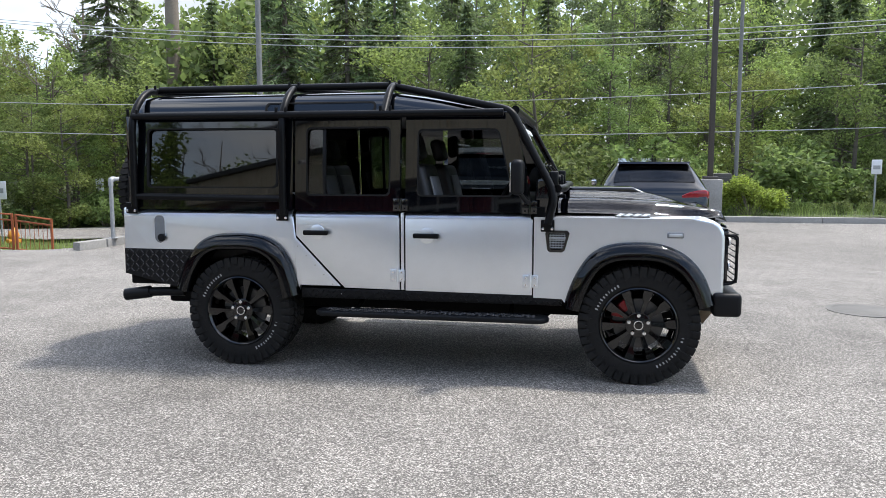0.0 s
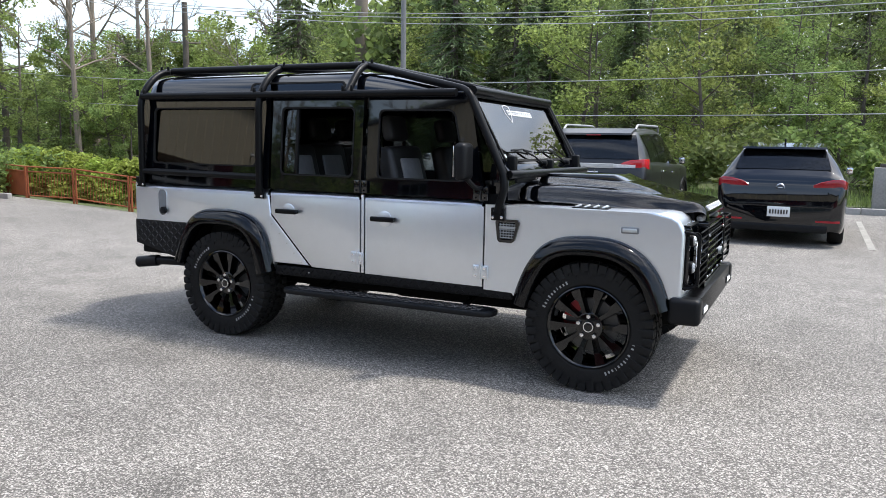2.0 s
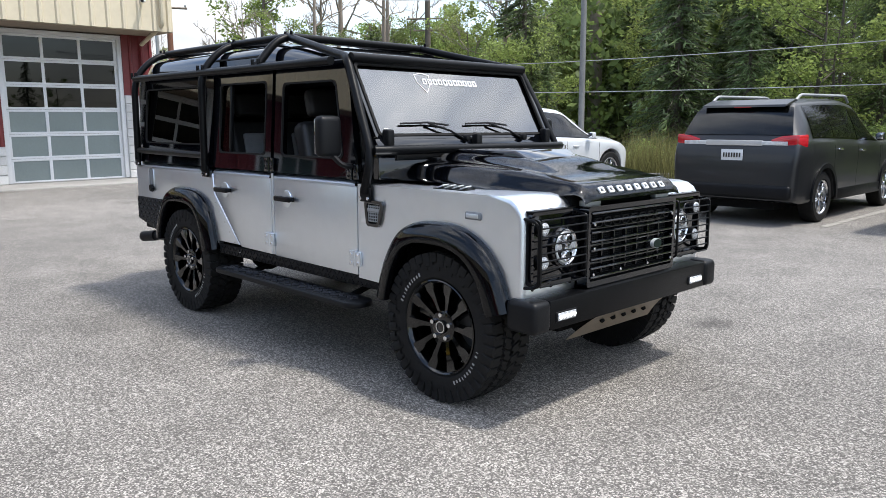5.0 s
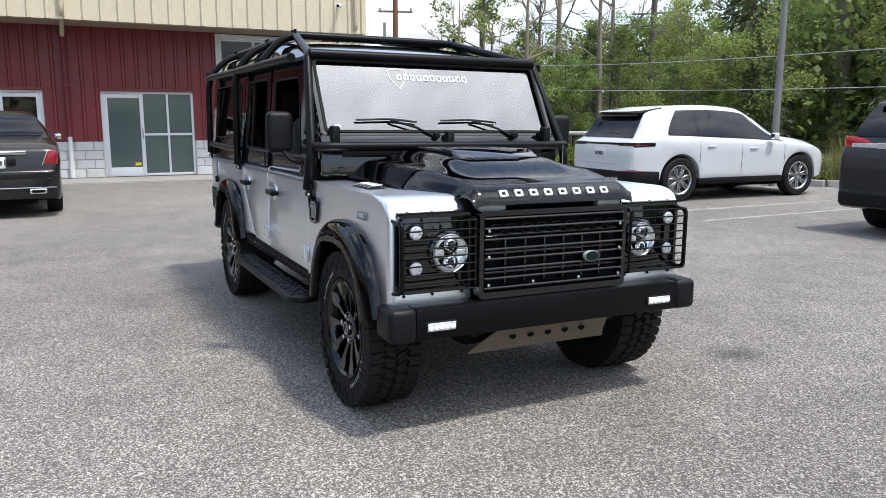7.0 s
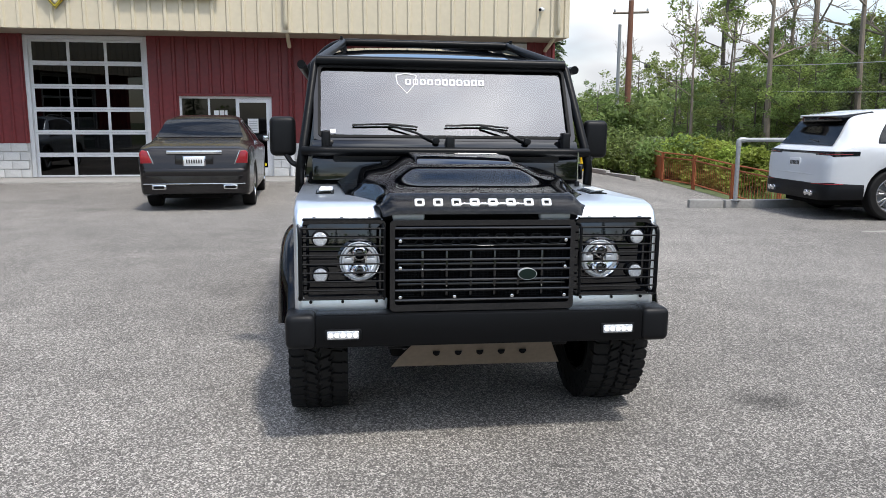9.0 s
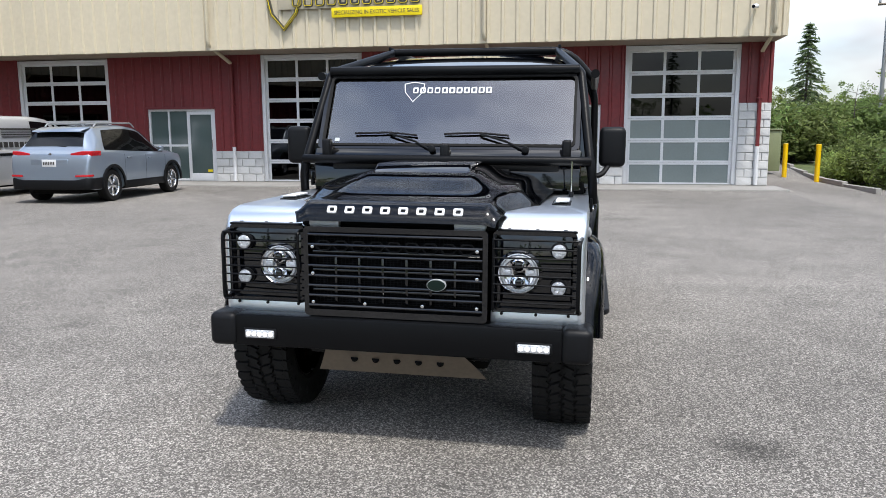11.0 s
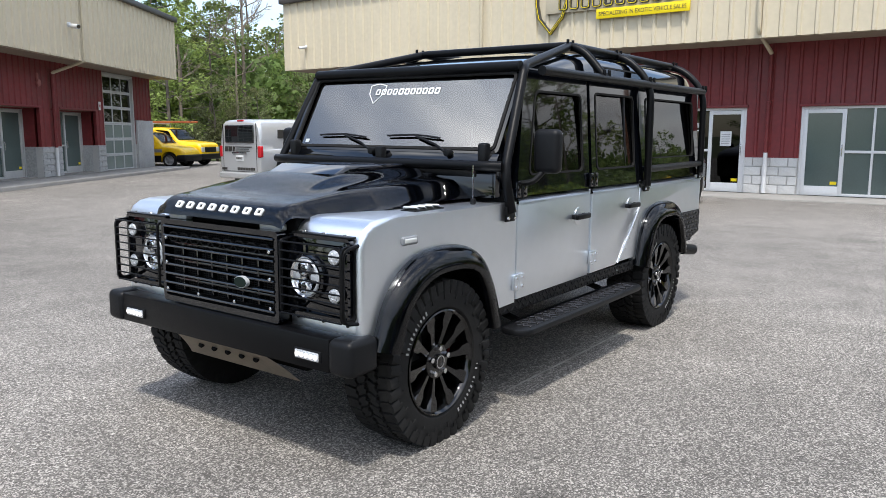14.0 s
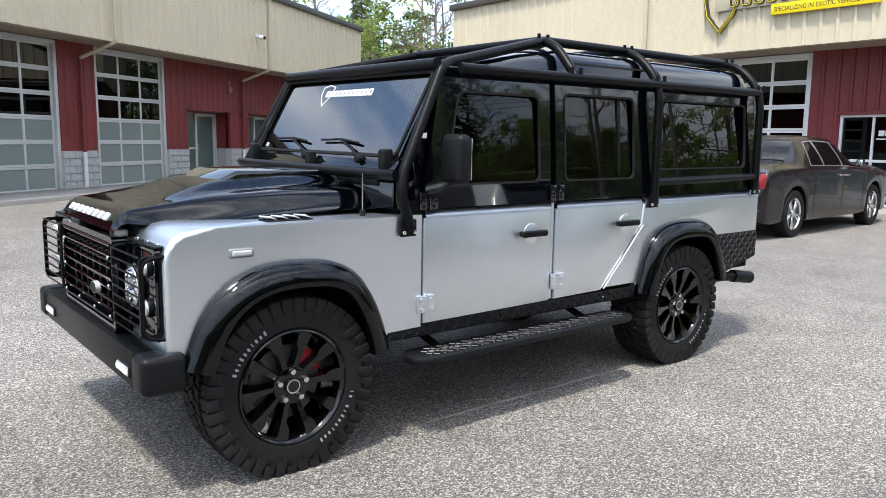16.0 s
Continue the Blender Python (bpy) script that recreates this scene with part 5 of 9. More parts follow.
part("wiper", tube([(-2.22, 0, 1.2), (-2.25, -0.3, 1.17)], 0.014, 6), M_PLASTIC, white)
number_plate(white, -2.442, 0.0, 0.84)
door_lines(white, TABLES[white.name], (-1.0, -0.02, 1.02), 0.34, (-0.75, 0.25), M_WHITE_PAINT, 0.14)

# dark saloon at the workshop, facing it
saloon = road_car("saloon_car", "dark brown-black luxury saloon with chrome boot strip", "car", pose(-11.56, -3.02, 0, 0, 0, 182) @ Matrix.Diagonal((0.93, 1, 1, 1)),
                  [(-2.68, 0.6, 0.58, 0.696, 0.57), (-2.64, 0.8, 0.78, 0.827, 0.665), (-2.55, 1.02, 1.0, 0.874, 0.703), (-2.1, 1.12, 1.06, 0.893, 0.722), (-1.8, 1.17, 1.07, 0.898, 0.7), (-1.2, 1.5, 1.07, 0.907, 0.62), (-0.6, 1.57, 1.06, 0.912, 0.6), (0.1, 1.55, 1.05, 0.912, 0.59),
                   (1.0, 1.14, 1.03, 0.902, 0.665), (2.1, 1.04, 0.97, 0.865, 0.703), (2.5, 0.95, 0.9, 0.808, 0.665), (2.68, 0.8, 0.77, 0.714, 0.57), (2.7, 0.5, 0.48, 0.658, 0.522)],
                  (-1.65, 1.62), 0.365, M_BROWN_PAINT, 0.24, M_CHROME, side_glass=((-1.1, -0.65, -0.95, -0.7), (-0.6, 0.1, -0.62, 0.05), (0.15, 0.85, 0.1, 0.2)),
                  screen=(0.95, 0.2, 0.68, 0.54), back=(-1.76, -1.2, 0.72, 0.6), surround=M_VAN_PAINT)
lamp_shape(saloon, [(0.64, 0.765), (0.84, 0.775), (0.85, 0.95), (0.81, 0.99), (0.73, 0.975)], -2.645, -2.42, M_RED_DEEP, bevel=0.02)
lamp_shape(saloon, [(0.622, 0.75), (0.636, 0.75), (0.728, 0.98), (0.714, 0.98)], -2.647, -2.5, M_CHROME, "lamp_trim", "chrome lamp edge", 0.003)
part("chrome_strip", box(-2.63, -2.5, -0.44, 0.44, 0.925, 0.985, 0.015), M_CHROME, saloon, "chrome boot strip")
part("chrome_line", box(-2.7, -2.55, -0.8, 0.8, 0.44, 0.455, 0.005), M_CHROME, saloon)
part("bumper_crease", box(-2.69, -2.5, -0.8, 0.8, 0.56, 0.7, 0.04, 3), M_BROWN_PAINT, saloon)
for s in (1, -1):
    part("tail_pipe", box(-2.7, -2.58, s * 0.56 - 0.12, s * 0.56 + 0.12, 0.35, 0.44, 0.03), M_CHROME, saloon, "chrome tail pipe")
    part("pipe_opening", box(-2.71, -2.6, s * 0.56 - 0.09, s * 0.56 + 0.09, 0.37, 0.42, 0.02), M_MATT, saloon)
part("plate_recess", box(-2.65, -2.55, -0.3, 0.3, 0.7, 0.91, 0.012), M_BROWN_PAINT, saloon)
part("plate_frame", box(-2.654, -2.56, -0.18, 0.18, 0.725, 0.895, 0.01), M_CHROME, saloon)
number_plate(saloon, -2.657, 0, 0.81)
door_lines(saloon, TABLES[saloon.name], (-1.0, 0.12, 1.05), 0.24, (0.0, 0.24), M_CHROME)

# pale blue sport utility car
blue = road_car("suv_car", "pale blue metallic sport utility car with black cladding", "car", pose(-12.2, -10.05, 0, 0, 0, 181.5) @ Matrix.Diagonal((0.94, 1, 0.975, 1)),
                [(-2.2, 0.6, 0.58, 0.7, 0.6), (-2.17, 0.82, 0.8, 0.84, 0.7), (-2.1, 1.05, 1.02, 0.89, 0.72), (-2.02, 1.15, 1.08, 0.9, 0.7), (-1.7, 1.5, 1.1, 0.905, 0.6), (-1.45, 1.6, 1.09, 0.91, 0.6), (-0.4, 1.66, 1.04, 0.91, 0.62),
                 (0.2, 1.6, 1.02, 0.91, 0.6), (1.05, 1.12, 1.0, 0.9, 0.68), (1.7, 1.0, 0.95, 0.88, 0.7), (2.0, 0.88, 0.85, 0.8, 0.62), (2.17, 0.7, 0.67, 0.7, 0.5), (2.2, 0.5, 0.48, 0.65, 0.5)],
                (-1.32, 1.32), 0.345, M_BLUE_PAINT, 0.28, M_CHROME, side_glass=((-1.5, -0.87, -1.2, -0.87), (-0.83, 0.05, -0.83, 0.05), (0.1, 0.95, 0.1, 0.27)),
                screen=(1.0, 0.27, 0.66, 0.56), back=(-1.98, -1.72, 0.66, 0.56), cladding=M_PLASTIC)
for side in (lambda b: b, mirrored):
    part("tail_lamp", side(band(TAILS[blue.name](1.04, 0.46, -1.72), ((0.46, 1.0), (0.6, 0.96), (0.92, 1.0)), ((0.46, 1.05), (0.7, 1.1), (0.92, 1.1)))), M_RED_LENS, blue, "swept red tail lamp")
    part("reflector", side(band(TAILS[blue.name](0.58, 0.6, -2.05), ((0.5, 0.56), (1.0, 0.57)), ((0.5, 0.6), (1.0, 0.62)), 0.03)), M_RED_LENS, blue, "low red reflector")
part("plate_recess", box(-2.172, -2.1, -0.42, 0.42, 0.76, 0.94, 0.02), M_BLUE_PAINT, blue)
part("emblem", disc(-2.1, 0, 1.02, 0.04, 0.03, "x", 20, 0.005), M_CHROME, blue)
part("wiper", tube([(-1.96, 0, 1.2), (-1.99, -0.3, 1.19)], 0.012, 6), M_PLASTIC, blue)
for side in (lambda b: b, mirrored):
    part("bumper", side(band(TAILS[blue.name](0.42, 0.0, -1.72), ((0.0, 0.3), (1.0, 0.3)), ((0.0, 0.5), (0.6, 0.5), (0.8, 0.54), (1.0, 0.54)), 0.018, 0.1)), M_PLASTIC, blue, "black lower bumper")
part("spoiler", prism([(-1.86, 1.5), (-1.83, 1.525), (-1.5, 1.605), (-1.5, 1.57)], -0.56, 0.56, 0.008), M_BLUE_PAINT, blue)
for s in (1, -1):
    part("roof_rail", tube([(-1.4, s * 0.56, 1.6), (-1.3, s * 0.56, 1.68), (0.1, s * 0.56, 1.69), (0.25, s * 0.55, 1.6)], 0.018, 8, 0.08), M_GALV, blue, "silver roof rail")
number_plate(blue, -2.178, 0, 0.85)
door_lines(blue, TABLES[blue.name], (-0.82, 0.08, 0.98), 0.28, (-0.65, 0.25), M_BLUE_PAINT)


def van(name, label, at, paint, length=4.4, height=1.85, nose=0.75, rim=None, half=0.86):
    """A panel van facing +x: box body, short sloping bonnet."""
    h, L = height, length / 2
    return road_car(name, label, "van", at,
                    [(-L, h * 0.52, h * 0.5, half - 0.06, half - 0.1), (-L + 0.02, h * 0.93, h * 0.58, half - 0.01, half - 0.12), (-L + 0.12, h * 0.985, h * 0.58, half, half - 0.1), (L - 2.1, h, h * 0.57, half, half - 0.1), (L - nose - 0.75, h * 0.975, h * 0.56, half, half - 0.14),
                     (L - nose, h * 0.64, h * 0.56, half - 0.01, half - 0.2), (L - 0.25, h * 0.54, h * 0.5, half - 0.06, half - 0.2), (L - 0.04, h * 0.42, h * 0.4, half - 0.14, half - 0.26), (L, h * 0.28, h * 0.26, half - 0.2, half - 0.3)],
                    (-L + 0.72, L - 0.75), 0.315, paint, 0.26, rim or M_GALV, side_glass=((L - nose - 1.35, L - nose - 0.5, L - nose - 1.35, L - nose - 0.78),),
                    screen=(L - nose - 0.06, L - nose - 0.66, half - 0.22, half - 0.26))


silver_van = van("panel_van", "silver panel van with black lettering shapes and rear window", pose(-12.55, -13.1, 0, 0, 0, 177), M_VAN_PAINT)
part("rear_window", box(-2.225, -2.17, -0.6, 0.6, 1.22, 1.68, 0.03, 3), M_BLACK_GLASS, silver_van, "dark rear window")
lamp(silver_van, -2.215, -2.1, 0.74, 0.865, 0.85, 1.15)
part("rear_bumper", box(-2.27, -2.1, -0.84, 0.84, 0.3, 0.46, 0.04, 3), M_VAN_PAINT, silver_van)
part("chrome_bar", box(-2.225, -2.18, -0.3, 0.3, 0.93, 0.99, 0.01), M_CHROME, silver_van)
number_plate(silver_van, -2.21, 0.0, 0.83)
part("brake_light", box(-2.17, -2.1, -0.12, 0.12, 1.77, 1.81, 0.01), M_RED_LENS, silver_van, "red upper brake light")
for y in (-0.7, 0.7):
    part("shut_line", box(-2.208, -2.19, y - 0.005, y + 0.005, 0.5, 1.72), M_MATT, silver_van)
part("shut_line", box(-2.208, -2.19, -0.7, 0.7, 0.485, 0.495), M_MATT, silver_van)


def van_bar(y0, y1, z0, z1, slant=0.0):
    """One dark bar of lettering on the rear door."""
    one = box(-2.212, -2.19, y0, y1, z0, z1)
    for v in one.verts:
        v.co.y -= slant * (v.co.z - z0)
    part("lettering_bar", one, M_SIGN_DARK, silver_van)


def van_side_bar(x0, x1, z0, z1, s, slant=0.0):
    one = box(x0, x1, -0.012, 0.012, z0, z1)
    for v in one.verts:
        v.co.x += slant * (v.co.z - z0)
        f = max(0.0, (v.co.z - 1.07) / 0.67)
        v.co.y += s * (0.83 - 0.065 * f + 0.022 * math.sin(math.pi * min(1, f)))
    part("lettering_bar", one, M_SIGN_DARK, silver_van)


for y0, y1 in ((0.5, 0.64), (0.34, 0.47), (0.22, 0.3)):
    van_bar(y0, y1, 1.0, 1.13, 0.2)
for k, (a, b) in enumerate(((-0.5, 0.17), (-0.38, 0.17), (-0.42, 0.17))):
    van_bar(a, b, 1.105 - k * 0.05, 1.13 - k * 0.05 - (0.008 if k else 0))
for k in range(11):
    van_bar(-0.62 + k * 0.068, -0.575 + k * 0.068, 0.52, 0.59)
for k in range(4):
    van_bar(0.56 + k * 0.06, 0.6 + k * 0.06, 0.52, 0.58)
for s in (1, -1):
    for x0, x1 in ((-1.62, -1.4), (-1.34, -1.12), (-1.06, -0.96)):
        van_side_bar(x0, x1, 1.34, 1.56, s, 0.15)
    for k, b in enumerate((0.25, 0.05, 0.1, 0.0)):
        van_side_bar(-0.84, b, 1.51 - k * 0.055, (1.555 if k == 0 else 1.53) - k * 0.055, s)
    for k in range(11):
        van_side_bar(-1.45 + k * 0.16, -1.34 + k * 0.16, 1.12, 1.24, s)
    part("side_strip", box(-1.55, 1.2, s * 0.866 - 0.01, s * 0.866 + 0.01, 0.93, 0.99, 0.004), M_PLASTIC, silver_van, "black rubbing strip")

def boxy_van(name, label, at, paint, L, h, half):
    """A full-size cargo van facing +x: upright box, steep windscreen, flat bonnet and blunt nose."""
    return road_car(name, label, "van", at,
                    [(-L, h * 0.52, h * 0.5, half - 0.04, half - 0.06), (-L + 0.02, h * 0.93, h * 0.58, half - 0.01, half - 0.08), (-L + 0.12, h * 0.99, h * 0.58, half, half - 0.08), (L - 2.3, h, h * 0.57, half, half - 0.08),
                     (L - 1.75, h * 0.97, h * 0.57, half, half - 0.11), (L - 1.12, h * 0.66, h * 0.57, half - 0.01, half - 0.12), (L - 0.2, h * 0.6, h * 0.54, half - 0.02, half - 0.12), (L - 0.04, h * 0.54, h * 0.48, half - 0.05, half - 0.12), (L, h * 0.34, h * 0.3, half - 0.08, half - 0.14)],
                    (-L + 0.95, L - 0.8), 0.34, paint, 0.3, M_GALV, side_glass=((L - 2.25, L - 1.3, L - 2.25, L - 1.68),),
                    screen=(L - 1.16, L - 1.7, half - 0.14, half - 0.2))


yellow_a = boxy_van("panel_van", "yellow cargo van with orange ladder on the roof", pose(-19.3, -29.8, 0, 0, 0, 114), M_YELLOW, 2.5, 1.78, 0.9)
for y in (-0.33, 0.33):
    part("ladder_rail", box(-2.4, 1.7, y - 0.03, y + 0.03, 1.98, 2.07, 0.01), M_ORANGE, yellow_a, "orange ladder rail")
for k in range(13):
    part("rung", tube([(-2.25 + k * 0.32, -0.32, 2.02), (-2.25 + k * 0.32, 0.32, 2.02)], 0.018, 6), M_ORANGE, yellow_a)
for x in (-1.9, 0.0):
    part("roof_bar", tube([(x, -0.72, 1.74), (x, -0.72, 1.95), (x, 0.72, 1.95), (x, 0.72, 1.74)], 0.025, 6, 0.05), M_GALV, yellow_a)
part("front_bumper", box(2.3, 2.56, -0.86, 0.86, 0.3, 0.56, 0.05, 3), M_PLASTIC, yellow_a)
part("grille", box(2.35, 2.515, -0.5, 0.5, 0.62, 0.86, 0.02), M_PLASTIC, yellow_a)
for s in (1, -1):
    part("headlamp", box(2.3, 2.508, min(s * 0.55, s * 0.82), max(s * 0.55, s * 0.82), 0.64, 0.86, 0.02), M_LENS, yellow_a)
    part("door_mirror", box(0.98, 1.1, min(s * 0.92, s * 1.12), max(s * 0.92, s * 1.12), 1.08, 1.34, 0.03, 2), M_PLASTIC, yellow_a)
yellow_b = van("panel_van", "small yellow service van with black bumper and grey stripe", pose(-17.75, -28.6, 0, 0, 0, 118), M_YELLOW, 4.3, 1.6, 1.0)
part("front_bumper", box(1.72, 2.19, -0.84, 0.84, 0.26, 0.56, 0.08, 3), M_PLASTIC, yellow_b)
for s in (1, -1):
    part("side_cladding", box(-1.1, 1.05, s * 0.855 - 0.02, s * 0.855 + 0.02, 0.26, 0.52, 0.02, 2), M_PLASTIC, yellow_b, "black lower cladding")
    part("side_stripe", box(-1.6, 1.1, s * 0.862 - 0.008, s * 0.862 + 0.008, 0.66, 0.8, 0.004), M_GALV, yellow_b, "grey stripe")
    part("headlamp", box(1.8, 2.03, min(s * 0.5, s * 0.7), max(s * 0.5, s * 0.7), 0.64, 0.76, 0.03, 2), M_LENS, yellow_b)


# ---------------------------------------------------------------- the off-road car
CAR = thing("off_road_car", "silver and black boxy off-road car with external roll cage", "car", at=pose(0, 0, -0.008, -0.5, 0, 0))
SIDE = 0.83
M_CHEQUER = material("chequer_plate_black", (0.02, 0.02, 0.022), 0.25, vary=0.1)


def cp(name, bm, mat, label="", parent=None, smooth=35):
    return part(name, bm, mat, parent or CAR, label, smooth)


def arch(cx, pts):
    return [(cx + x, z) for x, z in pts]


# outer edge of the flares, from behind the wheel to its front
F_ARC = [(-0.49, 0.50), (-0.455, 0.62), (-0.40, 0.745), (-0.315, 0.86), (-0.2, 0.92), (-0.05, 0.94), (0.1, 0.935), (0.22, 0.90), (0.32, 0.835), (0.4, 0.735), (0.45, 0.62), (0.475, 0.555)]
R_ARC = [(-0.49, 0.555), (-0.455, 0.66), (-0.40, 0.77), (-0.315, 0.88), (-0.2, 0.94), (-0.05, 0.955), (0.1, 0.952), (0.22, 0.925), (0.32, 0.86), (0.39, 0.75), (0.43, 0.63), (0.455, 0.53)]


def flowing(arc, n=4):
    """The same line with more points, curving through them."""
    out = []
    for i in range(len(arc) - 1):
        p = [Vector(arc[max(0, min(len(arc) - 1, j))]) for j in (i - 1, i, i + 1, i + 2)]
        for k in range(n):
            t = k / n
            out.append(tuple(0.5 * (2 * p[1] + (p[2] - p[0]) * t + (2 * p[0] - 5 * p[1] + 4 * p[2] - p[3]) * t * t + (3 * p[1] - p[0] - 3 * p[2] + p[3]) * t ** 3)))
    return out + [arc[-1]]


F_ARC, R_ARC = flowing(F_ARC), flowing(R_ARC)


def inward(cx, arc, k, hz=0.42):
    out = []
    for x, z in arc:
        v = Vector((x, z - hz))
        v = v - v.normalized() * k
        out.append((cx + v.x, hz + v.y))
    return out


for s in (1, -1):
    y0, y1 = (SIDE - 0.05, SIDE) if s > 0 else (-SIDE, -SIDE + 0.05)
    # rear quarter
    rear_arc = inward(-2.794, R_ARC, 0.03)
    tub = [(-3.71, 1.08), (-3.71, 0.645)] + [(-3.30, 0.56)] + rear_arc + [(-2.34, 0.59), (-2.04, 0.59), (-2.37, 0.93), (-2.385, 1.08)]
    cp("rear_quarter", prism(tub, y0, y1, 0.012, 3), M_SILVER, "silver rear quarter panel")
    front_arc = inward(0, F_ARC, 0.03)
    # wing side, with a rounded top and nose
    wing = [(-0.69, 1.095), (-0.69, 0.555), (-0.5, 0.55)] + front_arc + [(0.5, 0.6), (0.525, 0.62), (0.525, 0.98), (0.515, 1.02), (0.49, 1.06), (0.45, 1.085), (0.4, 1.095)]
    wy = (0.44, SIDE) if s > 0 else (-SIDE, -0.44)
    one = prism(wing, *wy)
    rim = [e for e in one.edges if all(abs(abs(v.co.y) - SIDE) < 1e-4 and v.co.z > 0.97 and v.co.x > -0.68 for v in e.verts)]
    rim += [e for e in one.edges if all(abs(abs(v.co.y) - SIDE) < 1e-4 and v.co.x > 0.51 for v in e.verts)]
    bmesh.ops.bevel(one, geom=list(set(rim)), offset=0.06, segments=6, profile=0.5, affect="EDGES", clamp_overlap=True)
    cp("front_wing", one, M_SILVER, "silver front wing")
    # doors below the waist
    cp("front_door", prism([(-1.572, 1.08), (-1.572, 0.575), (-0.699, 0.568), (-0.699, 1.08)], y0 + s * 0.002, y1 + s * 0.004, 0.007, 2), M_SILVER, "silver front door skin")
    cp("rear_door", prism([(-2.367, 1.08), (-2.367, 0.948), (-2.012, 0.582), (-1.612, 0.578), (-1.612, 1.08)], y0 + s * 0.002, y1 + s * 0.004, 0.007, 2), M_SILVER, "silver rear door skin")
    cp("pillar_gap", prism([(-2.4, 1.1), (-2.4, 0.6), (-0.65, 0.56), (-0.65, 1.08)], y0 - s * 0.01, y1 - s * 0.02), M_MATT)
    cp("centre_pillar", prism([(-1.603, 1.115), (-1.603, 0.58), (-1.581, 0.58), (-1.581, 1.115)], y0, y1 - s * 0.008, 0.003), M_SILVER)
    # shoulder strip over the waist, leaning in
    for a, b in ((-3.7, -2.39), (-2.365, -1.617), (-1.568, -0.712)):
        arcs = [(SIDE + 0.004 - 0.05 * (1 - math.cos(radians(t))), 1.075 + 0.05 * math.sin(radians(t))) for t in range(0, 91, 15)]
        one = sheet(lambda u, v: Vector((u, s * arcs[v][0], arcs[v][1])), (a, b), range(len(arcs)))
        bmesh.ops.solidify(one, geom=list(one.faces), thickness=0.004)
        cp("waist_rail", one, M_SILVER, smooth=60)
    # chequer plate
    sill = bmesh.new()
    box(-2.33, -0.5, s * (SIDE - 0.012) - 0.01, s * (SIDE - 0.012) + 0.01, 0.505, 0.572, 0.003, bm=sill)
    sill_ob = cp("sill_plate", sill, M_PLASTIC, "black chequer plate sill")
    corner = prism([(-3.71, 0.83), (-3.71, 0.645), (-3.3, 0.555), (-3.27, 0.62), (-3.2, 0.75), (-3.14, 0.83)], s * SIDE, s * (SIDE + 0.004))
    corner_ob = cp("corner_plate", corner, M_PLASTIC, "black chequer plate corner")
    studs = bmesh.new()
    for i in range(46):
        x = -2.31 + i * 0.04
        for j in range(2 if x < -0.74 else 1):
            one = box(-0.015, 0.015, -0.004, 0.004, -0.0045, 0.0045, 0.0018, 1)
            into(studs, moved(one, Matrix.Translation((x + 0.02 * j, s * (SIDE - 0.001), 0.522 + 0.032 * j)) @ pose(0, 0, 0, 0, 45 if (i + j) % 2 else -45, 0)))
    tagged(cp("stud_pattern", studs, M_SATIN, parent=sill_ob, smooth=0), kind="stuff")
    studs = bmesh.new()
    for i in range(14):
        for j in range(7):
            x, z = -3.69 + i * 0.04, 0.6 + j * 0.035
            if z < 0.645 - (x + 3.71) * 0.21 + 0.012 or x > -3.3 + (z - 0.555) * 0.55 - 0.01:
                continue
            one = box(-0.017, 0.017, -0.004, 0.004, -0.005, 0.005, 0.0018, 1)
            into(studs, moved(one, Matrix.Translation((x, s * (SIDE + 0.005), z)) @ pose(0, 0, 0, 0, 45 if (i + j) % 2 else -45, 0)))
    tagged(cp("stud_pattern", studs, M_CHEQUER, parent=corner_ob, smooth=0), kind="stuff")
    # diagonal trim and rivets at the rear door
    if s > 0:
        cp("door_trim", tube([(-2.38, SIDE + 0.003, 0.945), (-2.033, SIDE + 0.003, 0.588)], 0.007, 6), M_CHROME)
    for k in range(6):
        cp("rivet", disc(-2.355 + 0.064 * k, s * (SIDE + 0.003), 0.87 - 0.066 * k, 0.0045, 0.005, "y", 8, 0.0), M_GREY_FRAME)
    # flares
    for cx, arc in ((0, F_ARC), (-2.794, R_ARC)):
        outer = arch(cx, arc)
        rows = [(outer, SIDE - 0.01), (outer, SIDE + 0.004)] + [(inward(cx, arc, 0.1 * (1 - math.cos(radians(a)))), SIDE + 0.006 + 0.078 * math.sin(radians(a))) for a in range(12, 85, 12)] + [(inward(cx, arc, 0.106), SIDE + 0.082), (inward(cx, arc, 0.114), SIDE + 0.068), (inward(cx, arc, 0.108), SIDE - 0.02)]
        one = bmesh.new()
        g = [[one.verts.new((x, s * y, z)) for x, z in pts] for pts, y in rows]
        for a, b in zip(g, g[1:]):
            for j in range(len(a) - 1):
                one.faces.new((a[j], a[j + 1], b[j + 1], b[j]))
        bmesh.ops.solidify(one, geom=list(one.faces), thickness=0.006)
        cp("wheel_arch_flare", one, M_BLACK, "glossy black wheel arch flare", smooth=50)
        inner = inward(cx, arc, 0.08)
        one = bmesh.new()
        g = [[one.verts.new((x, s * y, z)) for x, z in inner] for y in (SIDE, 0.42)]
        for j in range(len(inner) - 1):
            one.faces.new((g[0][j], g[0][j + 1], g[1][j + 1], g[1][j]))
        one.faces.new(g[1])
        cp("wheel_well", one, M_MATT)
    # side step
    plan = [(x, -s * y) for x, y in rounded(-2.2, -0.58, 0.775, 0.97, 0.09, 6)]
    st = cp("side_step", moved(prism(plan if s < 0 else plan[::-1], 0.4, 0.436, 0.012, 2), pose(0, 0, 0, 90, 0, 0)), M_PLASTIC, "black side step with grip tread")
    tread = bmesh.new()
